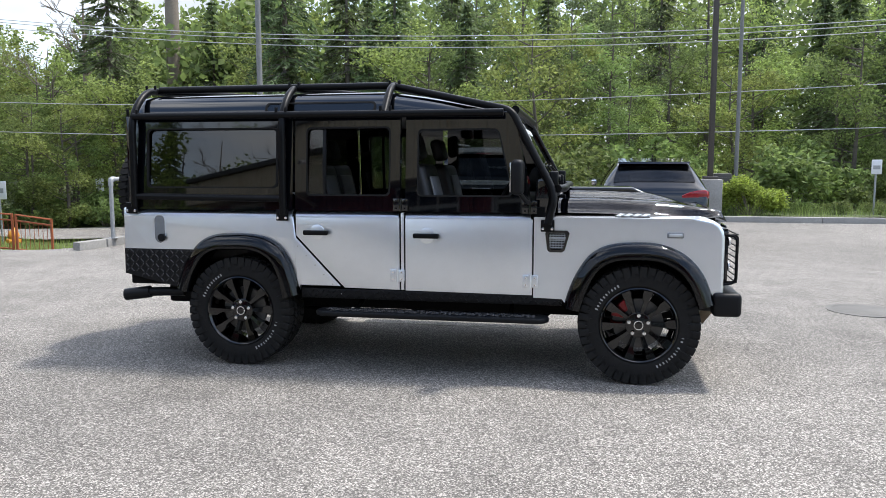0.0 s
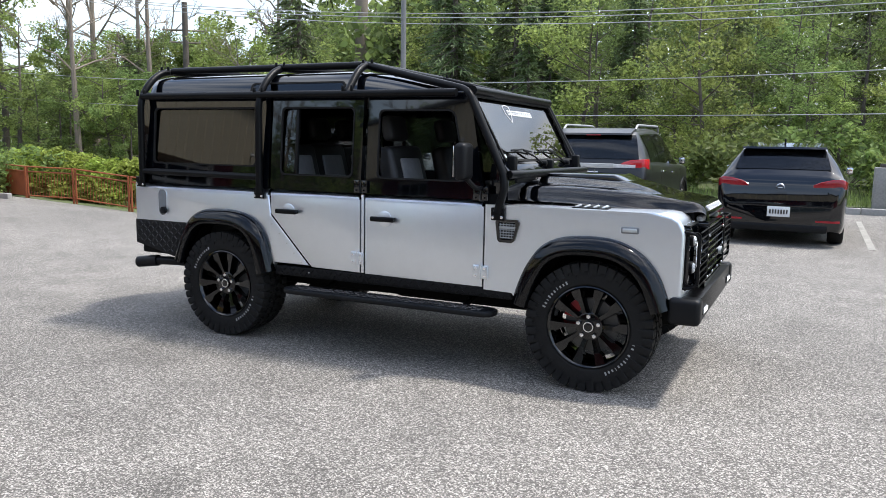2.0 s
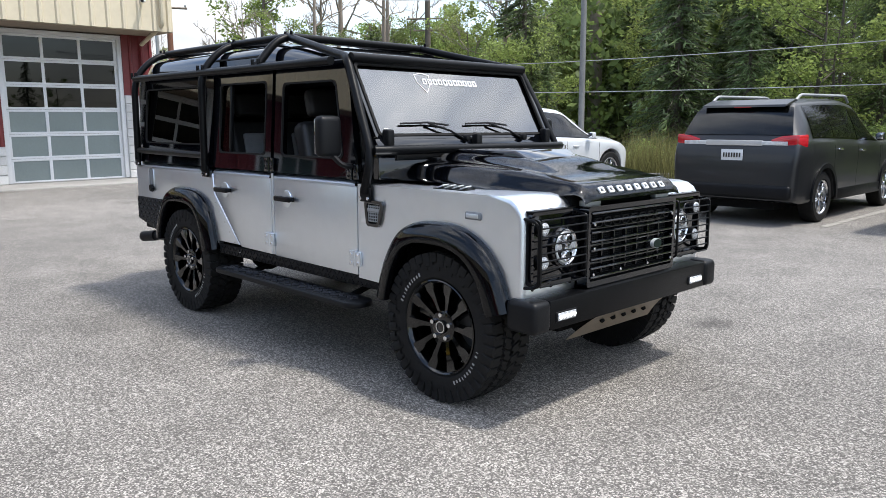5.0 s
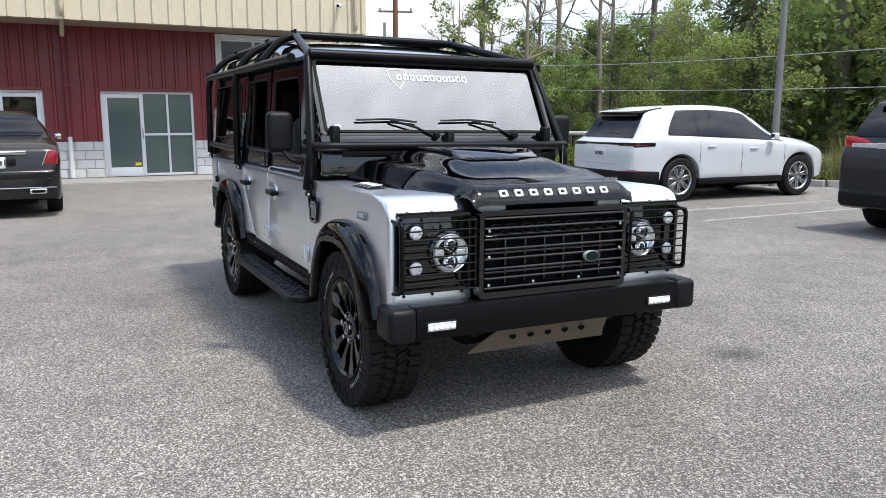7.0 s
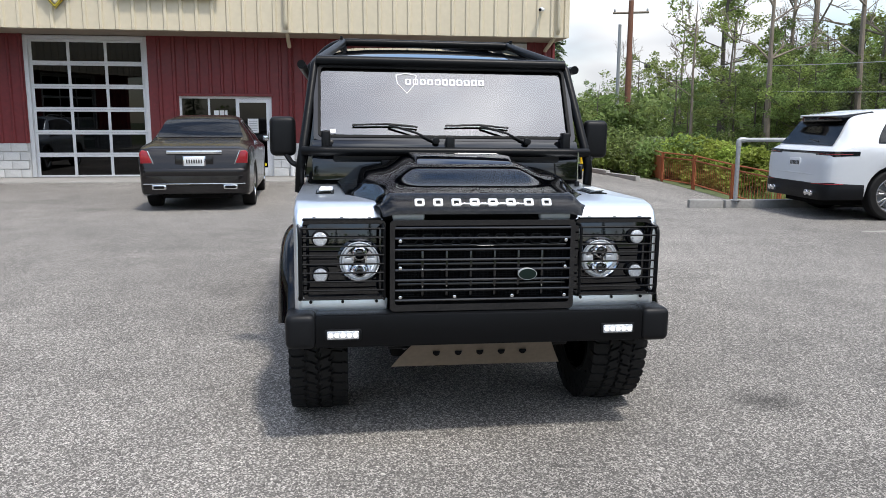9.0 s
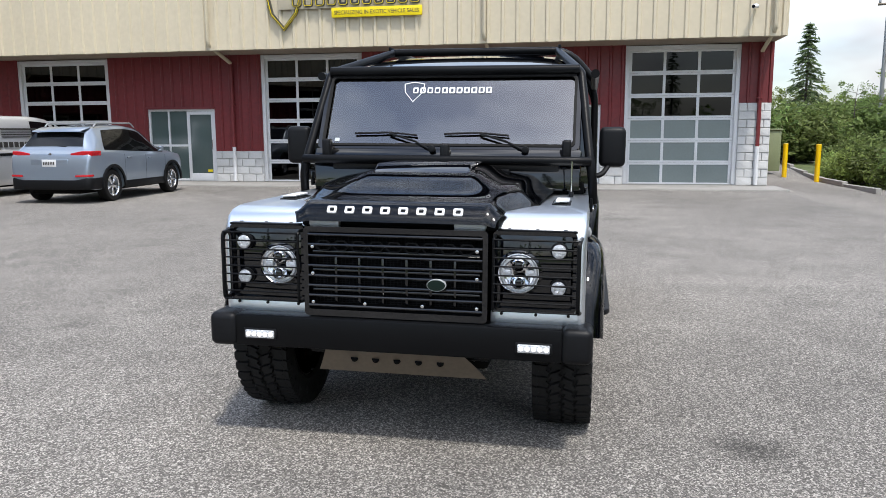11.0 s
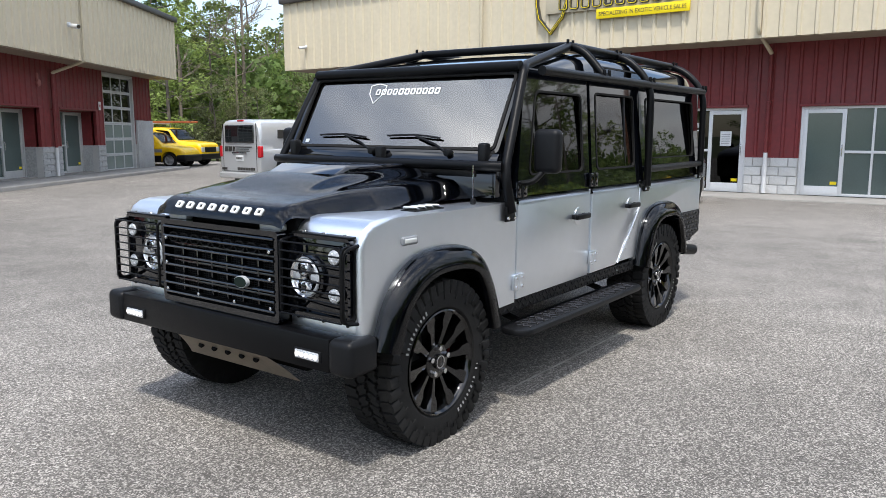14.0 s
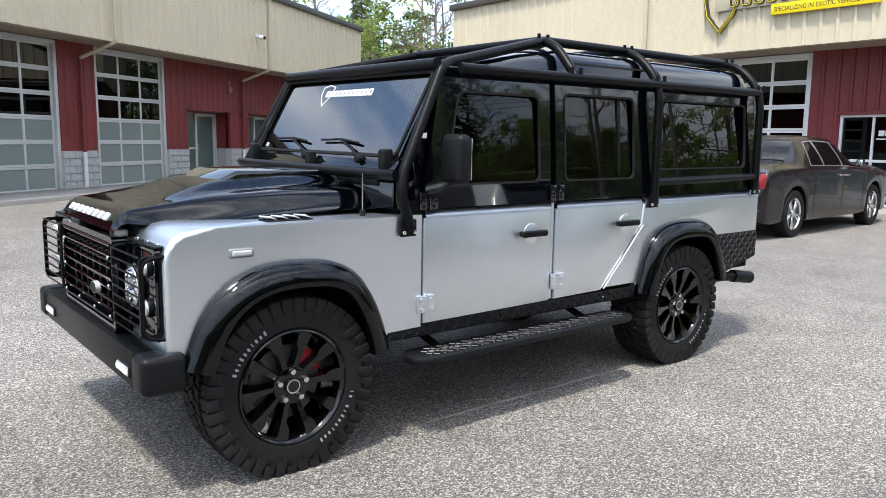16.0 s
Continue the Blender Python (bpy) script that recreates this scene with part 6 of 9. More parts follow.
    for i in range(36):
        x = -2.1 + i * 0.04
        for a in (38, -38):
            into(tread, moved(box(-0.034, 0.034, -0.0045, 0.0045, 0, 0.007, 0.002, 1), Matrix.Translation((x, s * (0.845 + (0.035 if (i % 2) else -0.0)), 0.435)) @ pose(0, 0, 0, 0, 0, a)))
            into(tread, moved(box(-0.034, 0.034, -0.0045, 0.0045, 0, 0.007, 0.002, 1), Matrix.Translation((x, s * (0.92 - (0.0 if (i % 2) else 0.035)), 0.435)) @ pose(0, 0, 0, 0, 0, -a)))
    tagged(cp("grip_tread", tread, M_CHEQUER, "raised shiny lattice grip", st, 0), kind="stuff")
    for x in (-1.95, -0.85):
        cp("step_bracket", tube([(x, s * 0.6, 0.46), (x, s * 0.84, 0.392)], 0.02, 8), M_MATT)
    # upper body: rear quarter, rear door and front door frames with their panes, leaning in
    lean = Matrix.Translation((0, s * 0.806, 1.12)) @ pose(0, 0, 0, s * 4.2, 0, 0)

    def upper(x0, x1, a, b, name, lab, pane_mat, z0=0.0, z1=0.665, wz0=0.125, wz1=0.585, cut=0.0, glazed=None):
        o = rounded(x0, x1, z0, z1, 0.02)
        i = rounded(a, b, wz0, wz1, 0.035)
        if cut:
            o = [(x - (cut * max(0, (z - 0.25) / 0.4) if x > (x0 + x1) / 2 else 0), z) for x, z in o]
            i = [(x - (cut * max(0, (z - 0.25) / 0.4) if x > (a + b) / 2 else 0), z) for x, z in i]
        fr = cp(name, moved(ring(o, i, -0.022, 0.022), lean), M_BLACK, lab)
        c = Vector((sum(p[0] for p in i) / len(i), sum(p[1] for p in i) / len(i)))
        grow = [(c.x + (x - c.x) * 1.015, c.y + (z - c.y) * 1.03) for x, z in i]
        if glazed:
            grow = [(min(x, glazed), z) for x, z in grow]
        if glazed is not False:
            tip = Matrix.Translation((0, s * 0.01, wz0)) @ pose(0, 0, 0, s * 1.6, 0, 0) @ Matrix.Translation((0, 0, -wz0))
            cp("pane", moved(prism(grow, -0.003, 0.003), lean @ tip), pane_mat, "dark tinted pane", fr)
        seal_in = [(c.x + (x - c.x) * 0.97, c.y + (z - c.y) * 0.95) for x, z in i]
        cp("seal", moved(ring(i, seal_in, s * 0.02 - 0.006, s * 0.02 + 0.006), lean), M_RUBBER, parent=fr)
        return fr
    upper(-3.64, -2.39, -3.52, -2.5, "rear_side_panel", "black rear side panel with wide window", M_TINT_DARK, wz0=0.155, wz1=0.585)
    d = upper(-2.372, -1.612, -2.29, -1.68, "rear_door_frame", "black rear door frame", M_TINT, wz0=0.105, glazed=-2.16 if s < 0 else None)
    cp("window_bar", moved(box(-2.175, -2.15, -0.012, 0.012, 0.11, 0.58, 0.004), lean), M_PLASTIC, parent=d)
    upper(-1.572, -0.70, -1.49, -0.835, "front_door_frame", "black front door frame, window wound down" if s < 0 else "black front door frame", M_TINT, wz0=0.105, wz1=0.565, cut=0.13, glazed=False if s < 0 else None)
    # door furniture
    for x, z in ((-2.21, 0.97), (-1.42, 0.96)):
        dish = cp("handle_recess", disc(x, s * (SIDE + 0.003), z, 0.055, 0.006, "y", 24, 0.002), M_SILVER)
        h = cp("door_handle", box(x - 0.09, x + 0.09, s * (SIDE + 0.035) - 0.012, s * (SIDE + 0.035) + 0.012, z - 0.017, z + 0.017, 0.01, 3), M_SATIN, "black door handle")
        cp("handle_mount", box(x - 0.085, x - 0.04, s * (SIDE + 0.015) - 0.018, s * (SIDE + 0.015) + 0.018, z - 0.014, z + 0.014, 0.005), M_PLASTIC, parent=h)
        cp("handle_mount", box(x + 0.045, x + 0.085, s * (SIDE + 0.015) - 0.018, s * (SIDE + 0.015) + 0.018, z - 0.014, z + 0.014, 0.005), M_PLASTIC, parent=h)
    for x, z, m_ in ((-1.625, 0.68, M_SILVER), (-0.71, 0.665, M_SILVER), (-1.6, 1.17, M_BLACK), (-0.72, 1.16, M_BLACK)):
        h = cp("door_hinge", box(x - 0.052, x - 0.006, s * (SIDE + 0.009) - 0.008, s * (SIDE + 0.009) + 0.008, z - 0.042, z + 0.042, 0.003), m_)
        cp("hinge_leaf", box(x + 0.006, x + 0.05, s * (SIDE + 0.009) - 0.008, s * (SIDE + 0.009) + 0.008, z - 0.042, z + 0.042, 0.003), m_, parent=h)
        cp("hinge_pin", tube([(x, s * (SIDE + 0.014), z - 0.046), (x, s * (SIDE + 0.014), z + 0.046)], 0.009, 8), m_, parent=h)
        for dx in (-0.03, 0.03):
            for dz in (-0.024, 0.024):
                cp("bolt", disc(x + dx, s * (SIDE + 0.019), z + dz, 0.007, 0.006, "y", 8, 0.0), M_CHROME if m_ is M_SILVER else M_PLASTIC, parent=h)
    # side marker, wing vent
    mk = cp("side_marker", box(0.165, 0.27, s * (SIDE + 0.004) - 0.01, s * (SIDE + 0.004) + 0.01, 0.97, 1.008, 0.009, 3), M_RECESS)
    cp("marker_lens", box(0.175, 0.26, s * (SIDE + 0.01) - 0.008, s * (SIDE + 0.01) + 0.008, 0.977, 1.001, 0.007, 3), M_AMBER, "pale lens", mk)
    if s < 0:
        o = [(-0.605, 1.01), (-0.47, 1.01), (-0.455, 0.99), (-0.485, 0.88), (-0.505, 0.865), (-0.585, 0.865), (-0.6, 0.88), (-0.615, 0.99)]
        c = Vector((-0.535, 0.94))
        i = [(c.x + (x - c.x) * 0.74, c.y + (z - c.y) * 0.78) for x, z in o]
        v = cp("wing_vent", ring(o, i, -SIDE - 0.016, -SIDE + 0.004), M_BLACK, "black wing vent with grey mesh")
        cp("vent_back", prism(i, -SIDE - 0.004, -SIDE + 0.003), M_MATT, parent=v)
        net = bmesh.new()
        for k in range(7):
            tube([(-0.59, -SIDE - 0.008, 0.895 + k * 0.0165), (-0.482, -SIDE - 0.008, 0.895 + k * 0.0165)], 0.0032, 5, bm=net)
        for k in range(6):
            tube([(-0.582 + k * 0.019, -SIDE - 0.009, 0.89), (-0.582 + k * 0.019, -SIDE - 0.009, 0.985)], 0.003, 5, bm=net)
        box(-0.59, -0.48, -SIDE - 0.014, -SIDE - 0.006, 0.95, 0.966, 0.002, bm=net)
        cp("vent_mesh", net, M_GALV, parent=v)
        # fuel filler recess
        o = rounded(-3.465, -3.375, 0.87, 1.085, 0.044, 5)
        i = [(-3.42 + (x + 3.42) * 0.9, 0.978 + (z - 0.978) * 0.95) for x, z in o]
        fz = cp("fuel_filler", ring(o, i, -SIDE - 0.004, -SIDE + 0.03), M_SILVER, "silver rim round a painted recess shade, with black fuel cap")
        # flat plate whose dark grey paints the shade inside the filler recess
        cp("recess", prism(i, -SIDE - 0.0015, -SIDE + 0.002), M_RECESS, parent=fz)
        cp("fuel_cap", disc(-3.40, -SIDE - 0.012, 0.915, 0.028, 0.03, "y", 20, 0.004), M_PLASTIC, parent=fz)
    # wing top louvres
    lv = cp("wing_vent_plate", box(-0.16, 0.06, s * 0.70 - 0.045, s * 0.70 + 0.045, 1.094, 1.1, 0.002), M_PLASTIC, "black louvred plate on the wing top")
    for k in range(4):
        one = box(-0.02, 0.02, -0.035, 0.035, -0.003, 0.004, 0.002)
        cp("louvre", moved(one, Matrix.Translation((-0.13 + k * 0.055, s * 0.70, 1.107)) @ pose(0, 0, 0, 0, -22, 20)), M_GREY_FRAME, parent=lv)
    # mirrors
    mi = cp("door_mirror", box(-0.83, -0.75, s * 0.955 - 0.075, s * 0.955 + 0.075, 1.245, 1.475, 0.032, 4), M_PLASTIC, "black door mirror")
    cp("mirror_glass", box(-0.836, -0.83, s * 0.955 - 0.06, s * 0.955 + 0.06, 1.265, 1.455, 0.002), M_CHROME, parent=mi)
    cp("mirror_arm", tube([(-0.72, s * 0.83, 1.19), (-0.74, s * 0.9, 1.2), (-0.78, s * 0.94, 1.26)], 0.016, 8, 0.03), M_PLASTIC, parent=mi)
    cp("arm_bracket", box(-0.76, -0.68, s * 0.835 - 0.012, s * 0.835 + 0.012, 1.165, 1.2, 0.004), M_PLASTIC, parent=mi)
    # exhaust and rear fittings
    ex = cp("tail_pipe", tube([(-3.3, s * 0.72, 0.5), (-3.46, s * 0.74, 0.5), (-3.58, s * 0.76, 0.495), (-3.74, s * 0.78, 0.475)], 0.034, 12, 0.06), M_PLASTIC, "black tail pipe")
    cp("pipe_tip", tube([(-3.56, s * 0.757, 0.497), (-3.75, s * 0.782, 0.473)], 0.045, 14), M_PLASTIC, parent=ex)
    cp("tail_lamp", disc(-3.72, s * 0.72, 0.98, 0.045, 0.04, "x", 20, 0.008), M_RED_LENS, "round red tail lamp")

# tub floor, bulkheads, chassis
cp("chassis", box(-3.62, 0.42, -0.4, 0.4, 0.36, 0.58, 0.02), M_MATT)
cp("floor_pan", box(-3.7, -0.66, -0.78, 0.78, 0.56, 0.64, 0.01), M_MATT)
cp("rear_panel", box(-3.715, -3.68, -0.825, 0.825, 0.64, 1.13, 0.01), M_SILVER, "silver rear panel")
cp("rear_door_panel", box(-3.7, -3.64, -0.78, 0.78, 1.1, 1.8, 0.015), M_BLACK)
cp("bulkhead", box(-0.72, -0.62, -0.8, 0.8, 0.56, 1.16, 0.01), M_MATT)
cp("engine_bay", box(-0.65, 0.42, -0.45, 0.45, 0.55, 1.06), M_MATT)
for x in (0.0, -2.794):
    cp("axle", tube([(x, -0.75, 0.395), (x, 0.75, 0.395)], 0.045, 10), M_MATT)
    one = bmesh.new()
    bmesh.ops.create_uvsphere(one, u_segments=16, v_segments=10, radius=0.15)
    cp("differential", moved(one, pose(x, -0.15, 0.38)), M_MATT)
cp("gearbox", box(-1.7, -0.6, -0.2, 0.2, 0.3, 0.45, 0.04), M_MATT)
for y in (-0.32, 0.32):
    cp("trailing_arm", tube([(-2.75, y, 0.36), (-1.75, y, 0.44)], 0.03, 8), M_MATT)

# scuttle and windscreen


def screen_at(y, f):
    """A point of the windscreen's plane, f from 0 at its foot to 1 at its head."""
    return Vector((-0.605 + (-0.855 + 0.605) * f, y, 1.335 + (1.785 - 1.335) * f))


def on_screen(bm):
    """From a flat drawing (y across, z up the glass) into the windscreen's plane."""
    d = Vector((-0.25, 0, 0.45)).normalized()
    return moved(bm, Matrix.Translation((-0.605, 0, 1.335)) @ Matrix(((0, d.z, d.x, 0), (1, 0, 0, 0), (0, -d.x, d.z, 0), (0, 0, 0, 1))))


H = 0.515
scr = cp("windscreen_frame", on_screen(ring(rounded(-0.77, 0.77, 0, H, 0.03), rounded(-0.742, 0.742, 0.022, H - 0.022, 0.03), -0.025, 0.02)), M_BLACK, "black windscreen frame")
cp("windscreen", on_screen(prism(rounded(-0.75, 0.75, 0.014, H - 0.014, 0.03), -0.003, 0.003)), M_SCREEN, "large flat windscreen", scr)
cp("screen_seal", on_screen(ring(rounded(-0.746, 0.746, 0.018, H - 0.018, 0.03), rounded(-0.73, 0.73, 0.033, H - 0.033, 0.025), 0.012, 0.026)), M_RUBBER, parent=scr)
logo = bmesh.new()
sh = [(-0.25, 0.435), (-0.195, 0.447), (-0.14, 0.435), (-0.146, 0.385), (-0.195, 0.325), (-0.244, 0.385)]
ring(sh, [(-0.195 + (x + 0.195) * 0.93, 0.39 + (z - 0.39) * 0.93) for x, z in sh], 0.004, 0.0065, logo)
for k in range(11):
    x = -0.2 + k * 0.0385
    if k < 4:
        ring(rounded(x, x + 0.028, 0.378, 0.412, 0.006), rounded(x + 0.006, x + 0.022, 0.384, 0.406, 0.003), 0.004, 0.0065, logo)
    else:
        ring(rounded(x, x + 0.03, 0.377, 0.413, 0.006), rounded(x + 0.0075, x + 0.0225, 0.3845, 0.4055, 0.003), 0.004, 0.0065, logo)
logo = moved(logo, Matrix.Translation((0.0, 0, 0.39)) @ Matrix.Diagonal((1.15, 1, 1.15, 1)) @ Matrix.Translation((0.0, 0, -0.385)))
cp("screen_lettering", on_screen(logo), M_WHITE_INK, "white shield and letter shapes", scr, 0)
part("sticker", on_screen(box(-0.675, -0.645, 0.004, 0.006, 0.055, 0.078)), M_GREY_FRAME, scr)
cp("scuttle", prism([(-0.56, 1.12), (-0.56, 1.3), (-0.59, 1.345), (-0.68, 1.35), (-0.7, 1.12)], -0.78, 0.78, 0.01), M_BLACK, "black scuttle panel")
cp("scuttle_vent", box(-0.575, -0.545, -0.66, 0.66, 1.225, 1.265, 0.008), M_PLASTIC)
for y in (-0.34, 0.2):
    w = cp("wiper", tube([screen_at(y + 0.27, 0.0) + Vector((0.03, 0, 0.0)), screen_at(y + 0.16, 0.12) + Vector((0.035, 0, 0.0)), screen_at(y, 0.22) + Vector((0.03, 0, 0))], 0.0065, 8), M_PLASTIC, "black wiper")
    cp("wiper_blade", tube([screen_at(y - 0.21, 0.215) + Vector((0.022, 0, 0)), screen_at(y, 0.23) + Vector((0.024, 0, 0)), screen_at(y + 0.17, 0.195) + Vector((0.022, 0, 0))], 0.0065, 6), M_PLASTIC, parent=w)
    cp("wiper_pivot", disc(-0.57, y + 0.27, 1.345, 0.02, 0.04, "x", 12, 0.004), M_PLASTIC, parent=w)
for s in (1, -1):
    cp("windscreen_hinge", box(-0.6, -0.54, s * 0.7 - 0.025, s * 0.7 + 0.025, 1.28, 1.4, 0.012, 3), M_PLASTIC)
cp("screen_clamp", box(-0.58, -0.53, -0.015, 0.035, 1.24, 1.37, 0.01), M_PLASTIC)

# roof
RX = [-3.64, -3.62, -3.55, -2.5, -1.75, -1.45, -1.15, -0.95, -0.87]
RH = [-0.02, 0.0, 0.01, 0.012, 0.012, 0.006, 0.0, -0.004, -0.006]
RP = [(0.0, 1.962), (0.25, 1.96), (0.45, 1.955), (0.56, 1.947), (0.62, 1.936), (0.66, 1.92), (0.688, 1.898), (0.705, 1.872), (0.72, 1.84), (0.731, 1.81), (0.736, 1.79)]
one = bmesh.new()
g = []
for x, h in zip(RX, RH):
    k = 1.0 - 0.85 * max(0, (x + 1.75) / 0.88) ** 1.2
    half = [(y, 1.79 + (z - 1.79) * k * (1 if h > -0.015 else 0.8) + (h if z > 1.8 else 0)) for y, z in RP]
    g.append([one.verts.new((x, y, z)) for y, z in half[::-1]] + [one.verts.new((x, -y, z)) for y, z in half[1:]])
for a, b in zip(g, g[1:]):
    for j in range(len(a) - 1):
        one.faces.new((a[j], a[j + 1], b[j + 1], b[j]))
one.faces.new(g[0])
one.faces.new(g[-1][::-1])
roof = cp("roof", one, M_BLACK, "glossy black roof with curved sides", smooth=50)
for s in (1, -1):
    cp("gutter", box(-3.64, -0.87, min(s * 0.73, s * 0.775), max(s * 0.73, s * 0.775), 1.775, 1.8, 0.006), M_BLACK, parent=roof)
    o = rounded(-2.62, -1.8, 0, 0.085, 0.035, 4)
    i = rounded(-2.605, -1.815, 0.012, 0.073, 0.028, 4)
    lean2 = Matrix.Translation((0, s * 0.737, 1.802)) @ pose(0, 0, 0, s * 21, 0, 0)
    cp("alpine_window", moved(prism(o, -0.003, 0.004), lean2), M_TINT_DARK, "narrow curved roof window", roof)
    cp("alpine_seal", moved(ring(o, i, -0.003, 0.007) if s > 0 else ring(o, i, -0.007, 0.003), lean2), M_RUBBER, parent=roof)
cp("head_lining", box(-3.6, -0.95, -0.68, 0.68, 1.765, 1.78), M_SEAT_GREY)

# bonnet
BX = [-0.62, -0.5, -0.3, -0.1, 0.05, 0.15, 0.25, 0.35, 0.44, 0.5, 0.53, 0.552, 0.572, 0.588, 0.594]


BONNET = [(-0.62, 1.2), (-0.3, 1.198), (0.05, 1.183), (0.3, 1.16), (0.44, 1.147), (0.5, 1.141), (0.53, 1.133), (0.555, 1.119), (0.576, 1.096), (0.588, 1.074), (0.594, 1.055)]


def bonnet_z(x):
    return sample(BONNET, x, 1)


def step(a, b, x):
    t = max(0.0, min(1.0, (x - a) / (b - a)))
    return t * t * (3 - 2 * t)


def bonnet(x, v):
    hw = float(np.interp(x, [-0.62, 0.1, 0.45, 0.55, 0.594], [0.645, 0.6, 0.482, 0.47, 0.445]))
    y = v * hw
    z = bonnet_z(x)
    e = abs(v)
    z -= 0.085 * step(float(np.interp(x, [0.15, 0.45], [0.78, 0.86])), 1.0, e) * float(np.interp(x, [0.4, 0.52, 0.594], [1.0, 0.6, 0.12]))
    z += 0.045 * (1 - step(0.25, 0.4, abs(y))) * step(0.4, 0.0, x)
    z += 0.02 * (1 - step(0.36, 0.58, abs(y))) * step(0.5, 0.15, x)
    return Vector((x, y, z))


one = sheet(bonnet, [x for a, b in zip(BX, BX[1:]) for x in spread(a, b, 4)[:-1]] + [BX[-1]], spread(-1, 1, 61))
bmesh.ops.solidify(one, geom=list(one.faces), thickness=0.03)
hood = cp("bonnet", one, M_BLACK, "glossy black bonnet with raised centre", smooth=60)
cp("bonnet_scoop", prism([(0.1, 1.226), (-0.03, 1.284), (-0.56, 1.284), (-0.56, 1.2), (0.1, 1.2)], -0.25, 0.25, 0.018, 3), M_BLACK, "raised bonnet scoop", hood)
for k in range(8):
    y = -0.285 + k * 0.081
    one = bmesh.new()
    ring(rounded(-0.021, 0.021, -0.0175, 0.0175, 0.006, 3), rounded(-0.0115, 0.0115, -0.0095, 0.0095, 0.003, 3), -0.004, 0.006, one)
    cp("letter_shape", moved(one, Matrix.Translation((0.5745, y, 1.1045)) @ pose(0, 0, 0, 0, 0, 90) @ pose(0, 0, 0, -38, 0, 0)), M_WHITE_INK, "silver letter shape", hood, 0)
for y in (-0.35, 0.35):
    cp("bonnet_hinge", box(-0.6, -0.5, y - 0.04, y + 0.04, 1.2, 1.235, 0.01), M_PLASTIC, parent=hood)
cp("slam_panel", box(0.4, 0.515, -0.45, 0.45, 1.02, 1.085, 0.01), M_MATT)

# grille
gr = cp("grille_surround", moved(ring(rounded(-0.415, 0.415, 0.625, 1.03, 0.02), rounded(-0.393, 0.393, 0.655, 1.006, 0.012), -0.03, 0.03), pose(0.565, 0, 0, 0, 0, 90)), M_BLACK, "glossy black grille surround")
cp("grille_back", box(0.52, 0.545, -0.4, 0.4, 0.64, 1.03), M_MATT, parent=gr)
net = bmesh.new()
for k in range(44):
    y = -0.37 + k * 0.0172
    tube([(0.556, y, 0.68), (0.556, y + 0.0001, 0.995)], 0.0022, 4, bm=net)
for k in range(32):
    tube([(0.557, -0.375, 0.682 + k * 0.01), (0.557, 0.375, 0.682 + k * 0.01)], 0.0018, 4, bm=net)
cp("grille_mesh", net, M_PLASTIC, parent=gr)
hexes = bmesh.new()
for k in range(9):
    y = -0.325 + k * 0.081
    o = [(y + 0.0405 * math.cos(radians(60 * i)), 0.945 + 0.026 * math.sin(radians(60 * i))) for i in range(6)]
    i_ = [(y + 0.034 * math.cos(radians(60 * i)), 0.945 + 0.0215 * math.sin(radians(60 * i))) for i in range(6)]
    into(hexes, moved(ring(o, i_, -0.012, 0.0), pose(0.58, 0, 0, 0, 0, 90)))
cp("hex_band", hexes, M_PLASTIC, parent=gr)
for y in (-0.27, -0.162, -0.054, 0.054, 0.162, 0.27):
    cp("grille_rib", box(0.556, 0.58, y - 0.006, y + 0.006, 0.685, 0.905, 0.003), M_BLACK, parent=gr)
for z in (0.742, 0.832, 0.915):
    cp("grille_rib", box(0.556, 0.579, -0.38, 0.38, z - 0.006, z + 0.006, 0.003), M_BLACK, parent=gr)
for z in (0.675, 0.72, 0.765, 0.81, 0.855, 0.90, 0.95, 0.995):
    cp("grille_bar", tube([(0.595, -0.392, z), (0.595, 0.392, z)], 0.0068, 8), M_BLACK, parent=gr)
for y in (-0.37, -0.13, 0.13, 0.37):
    cp("bolt", disc(0.6, y, 0.69, 0.0085, 0.012, "x", 12, 0.003), M_CHROME, parent=gr)
for y in (-0.37, 0.37):
    for z in (0.82, 0.94):
        cp("bolt", disc(0.6, y, z, 0.0085, 0.012, "x", 12, 0.003), M_CHROME, parent=gr)
M_BADGE = material("green_enamel", (0.004, 0.012, 0.009), 0.5, spec=0.2)
bd = bmesh.new()
bmesh.ops.create_cone(bd, cap_ends=True, segments=28, radius1=0.042, radius2=0.042, depth=0.02)
cp("badge", moved(bd, Matrix.Translation((0.61, 0.195, 0.79)) @ Matrix.Diagonal((1, 1, 0.62, 1)) @ pose(0, 0, 0, 0, 90, 0)), M_GREY_FRAME, "oval badge with silver rim", gr)
bd = bmesh.new()
bmesh.ops.create_cone(bd, cap_ends=True, segments=28, radius1=0.0395, radius2=0.0395, depth=0.024)
cp("badge_face", moved(bd, Matrix.Translation((0.61, 0.195, 0.79)) @ Matrix.Diagonal((1, 1, 0.6, 1)) @ pose(0, 0, 0, 0, 90, 0)), M_BADGE, parent=gr)
for s in (1, -1):
    cp("panel_tab", box(0.52, 0.56, min(s * 0.26, s * 0.4), max(s * 0.26, s * 0.4), 1.028, 1.058, 0.008), M_GREY_FRAME)

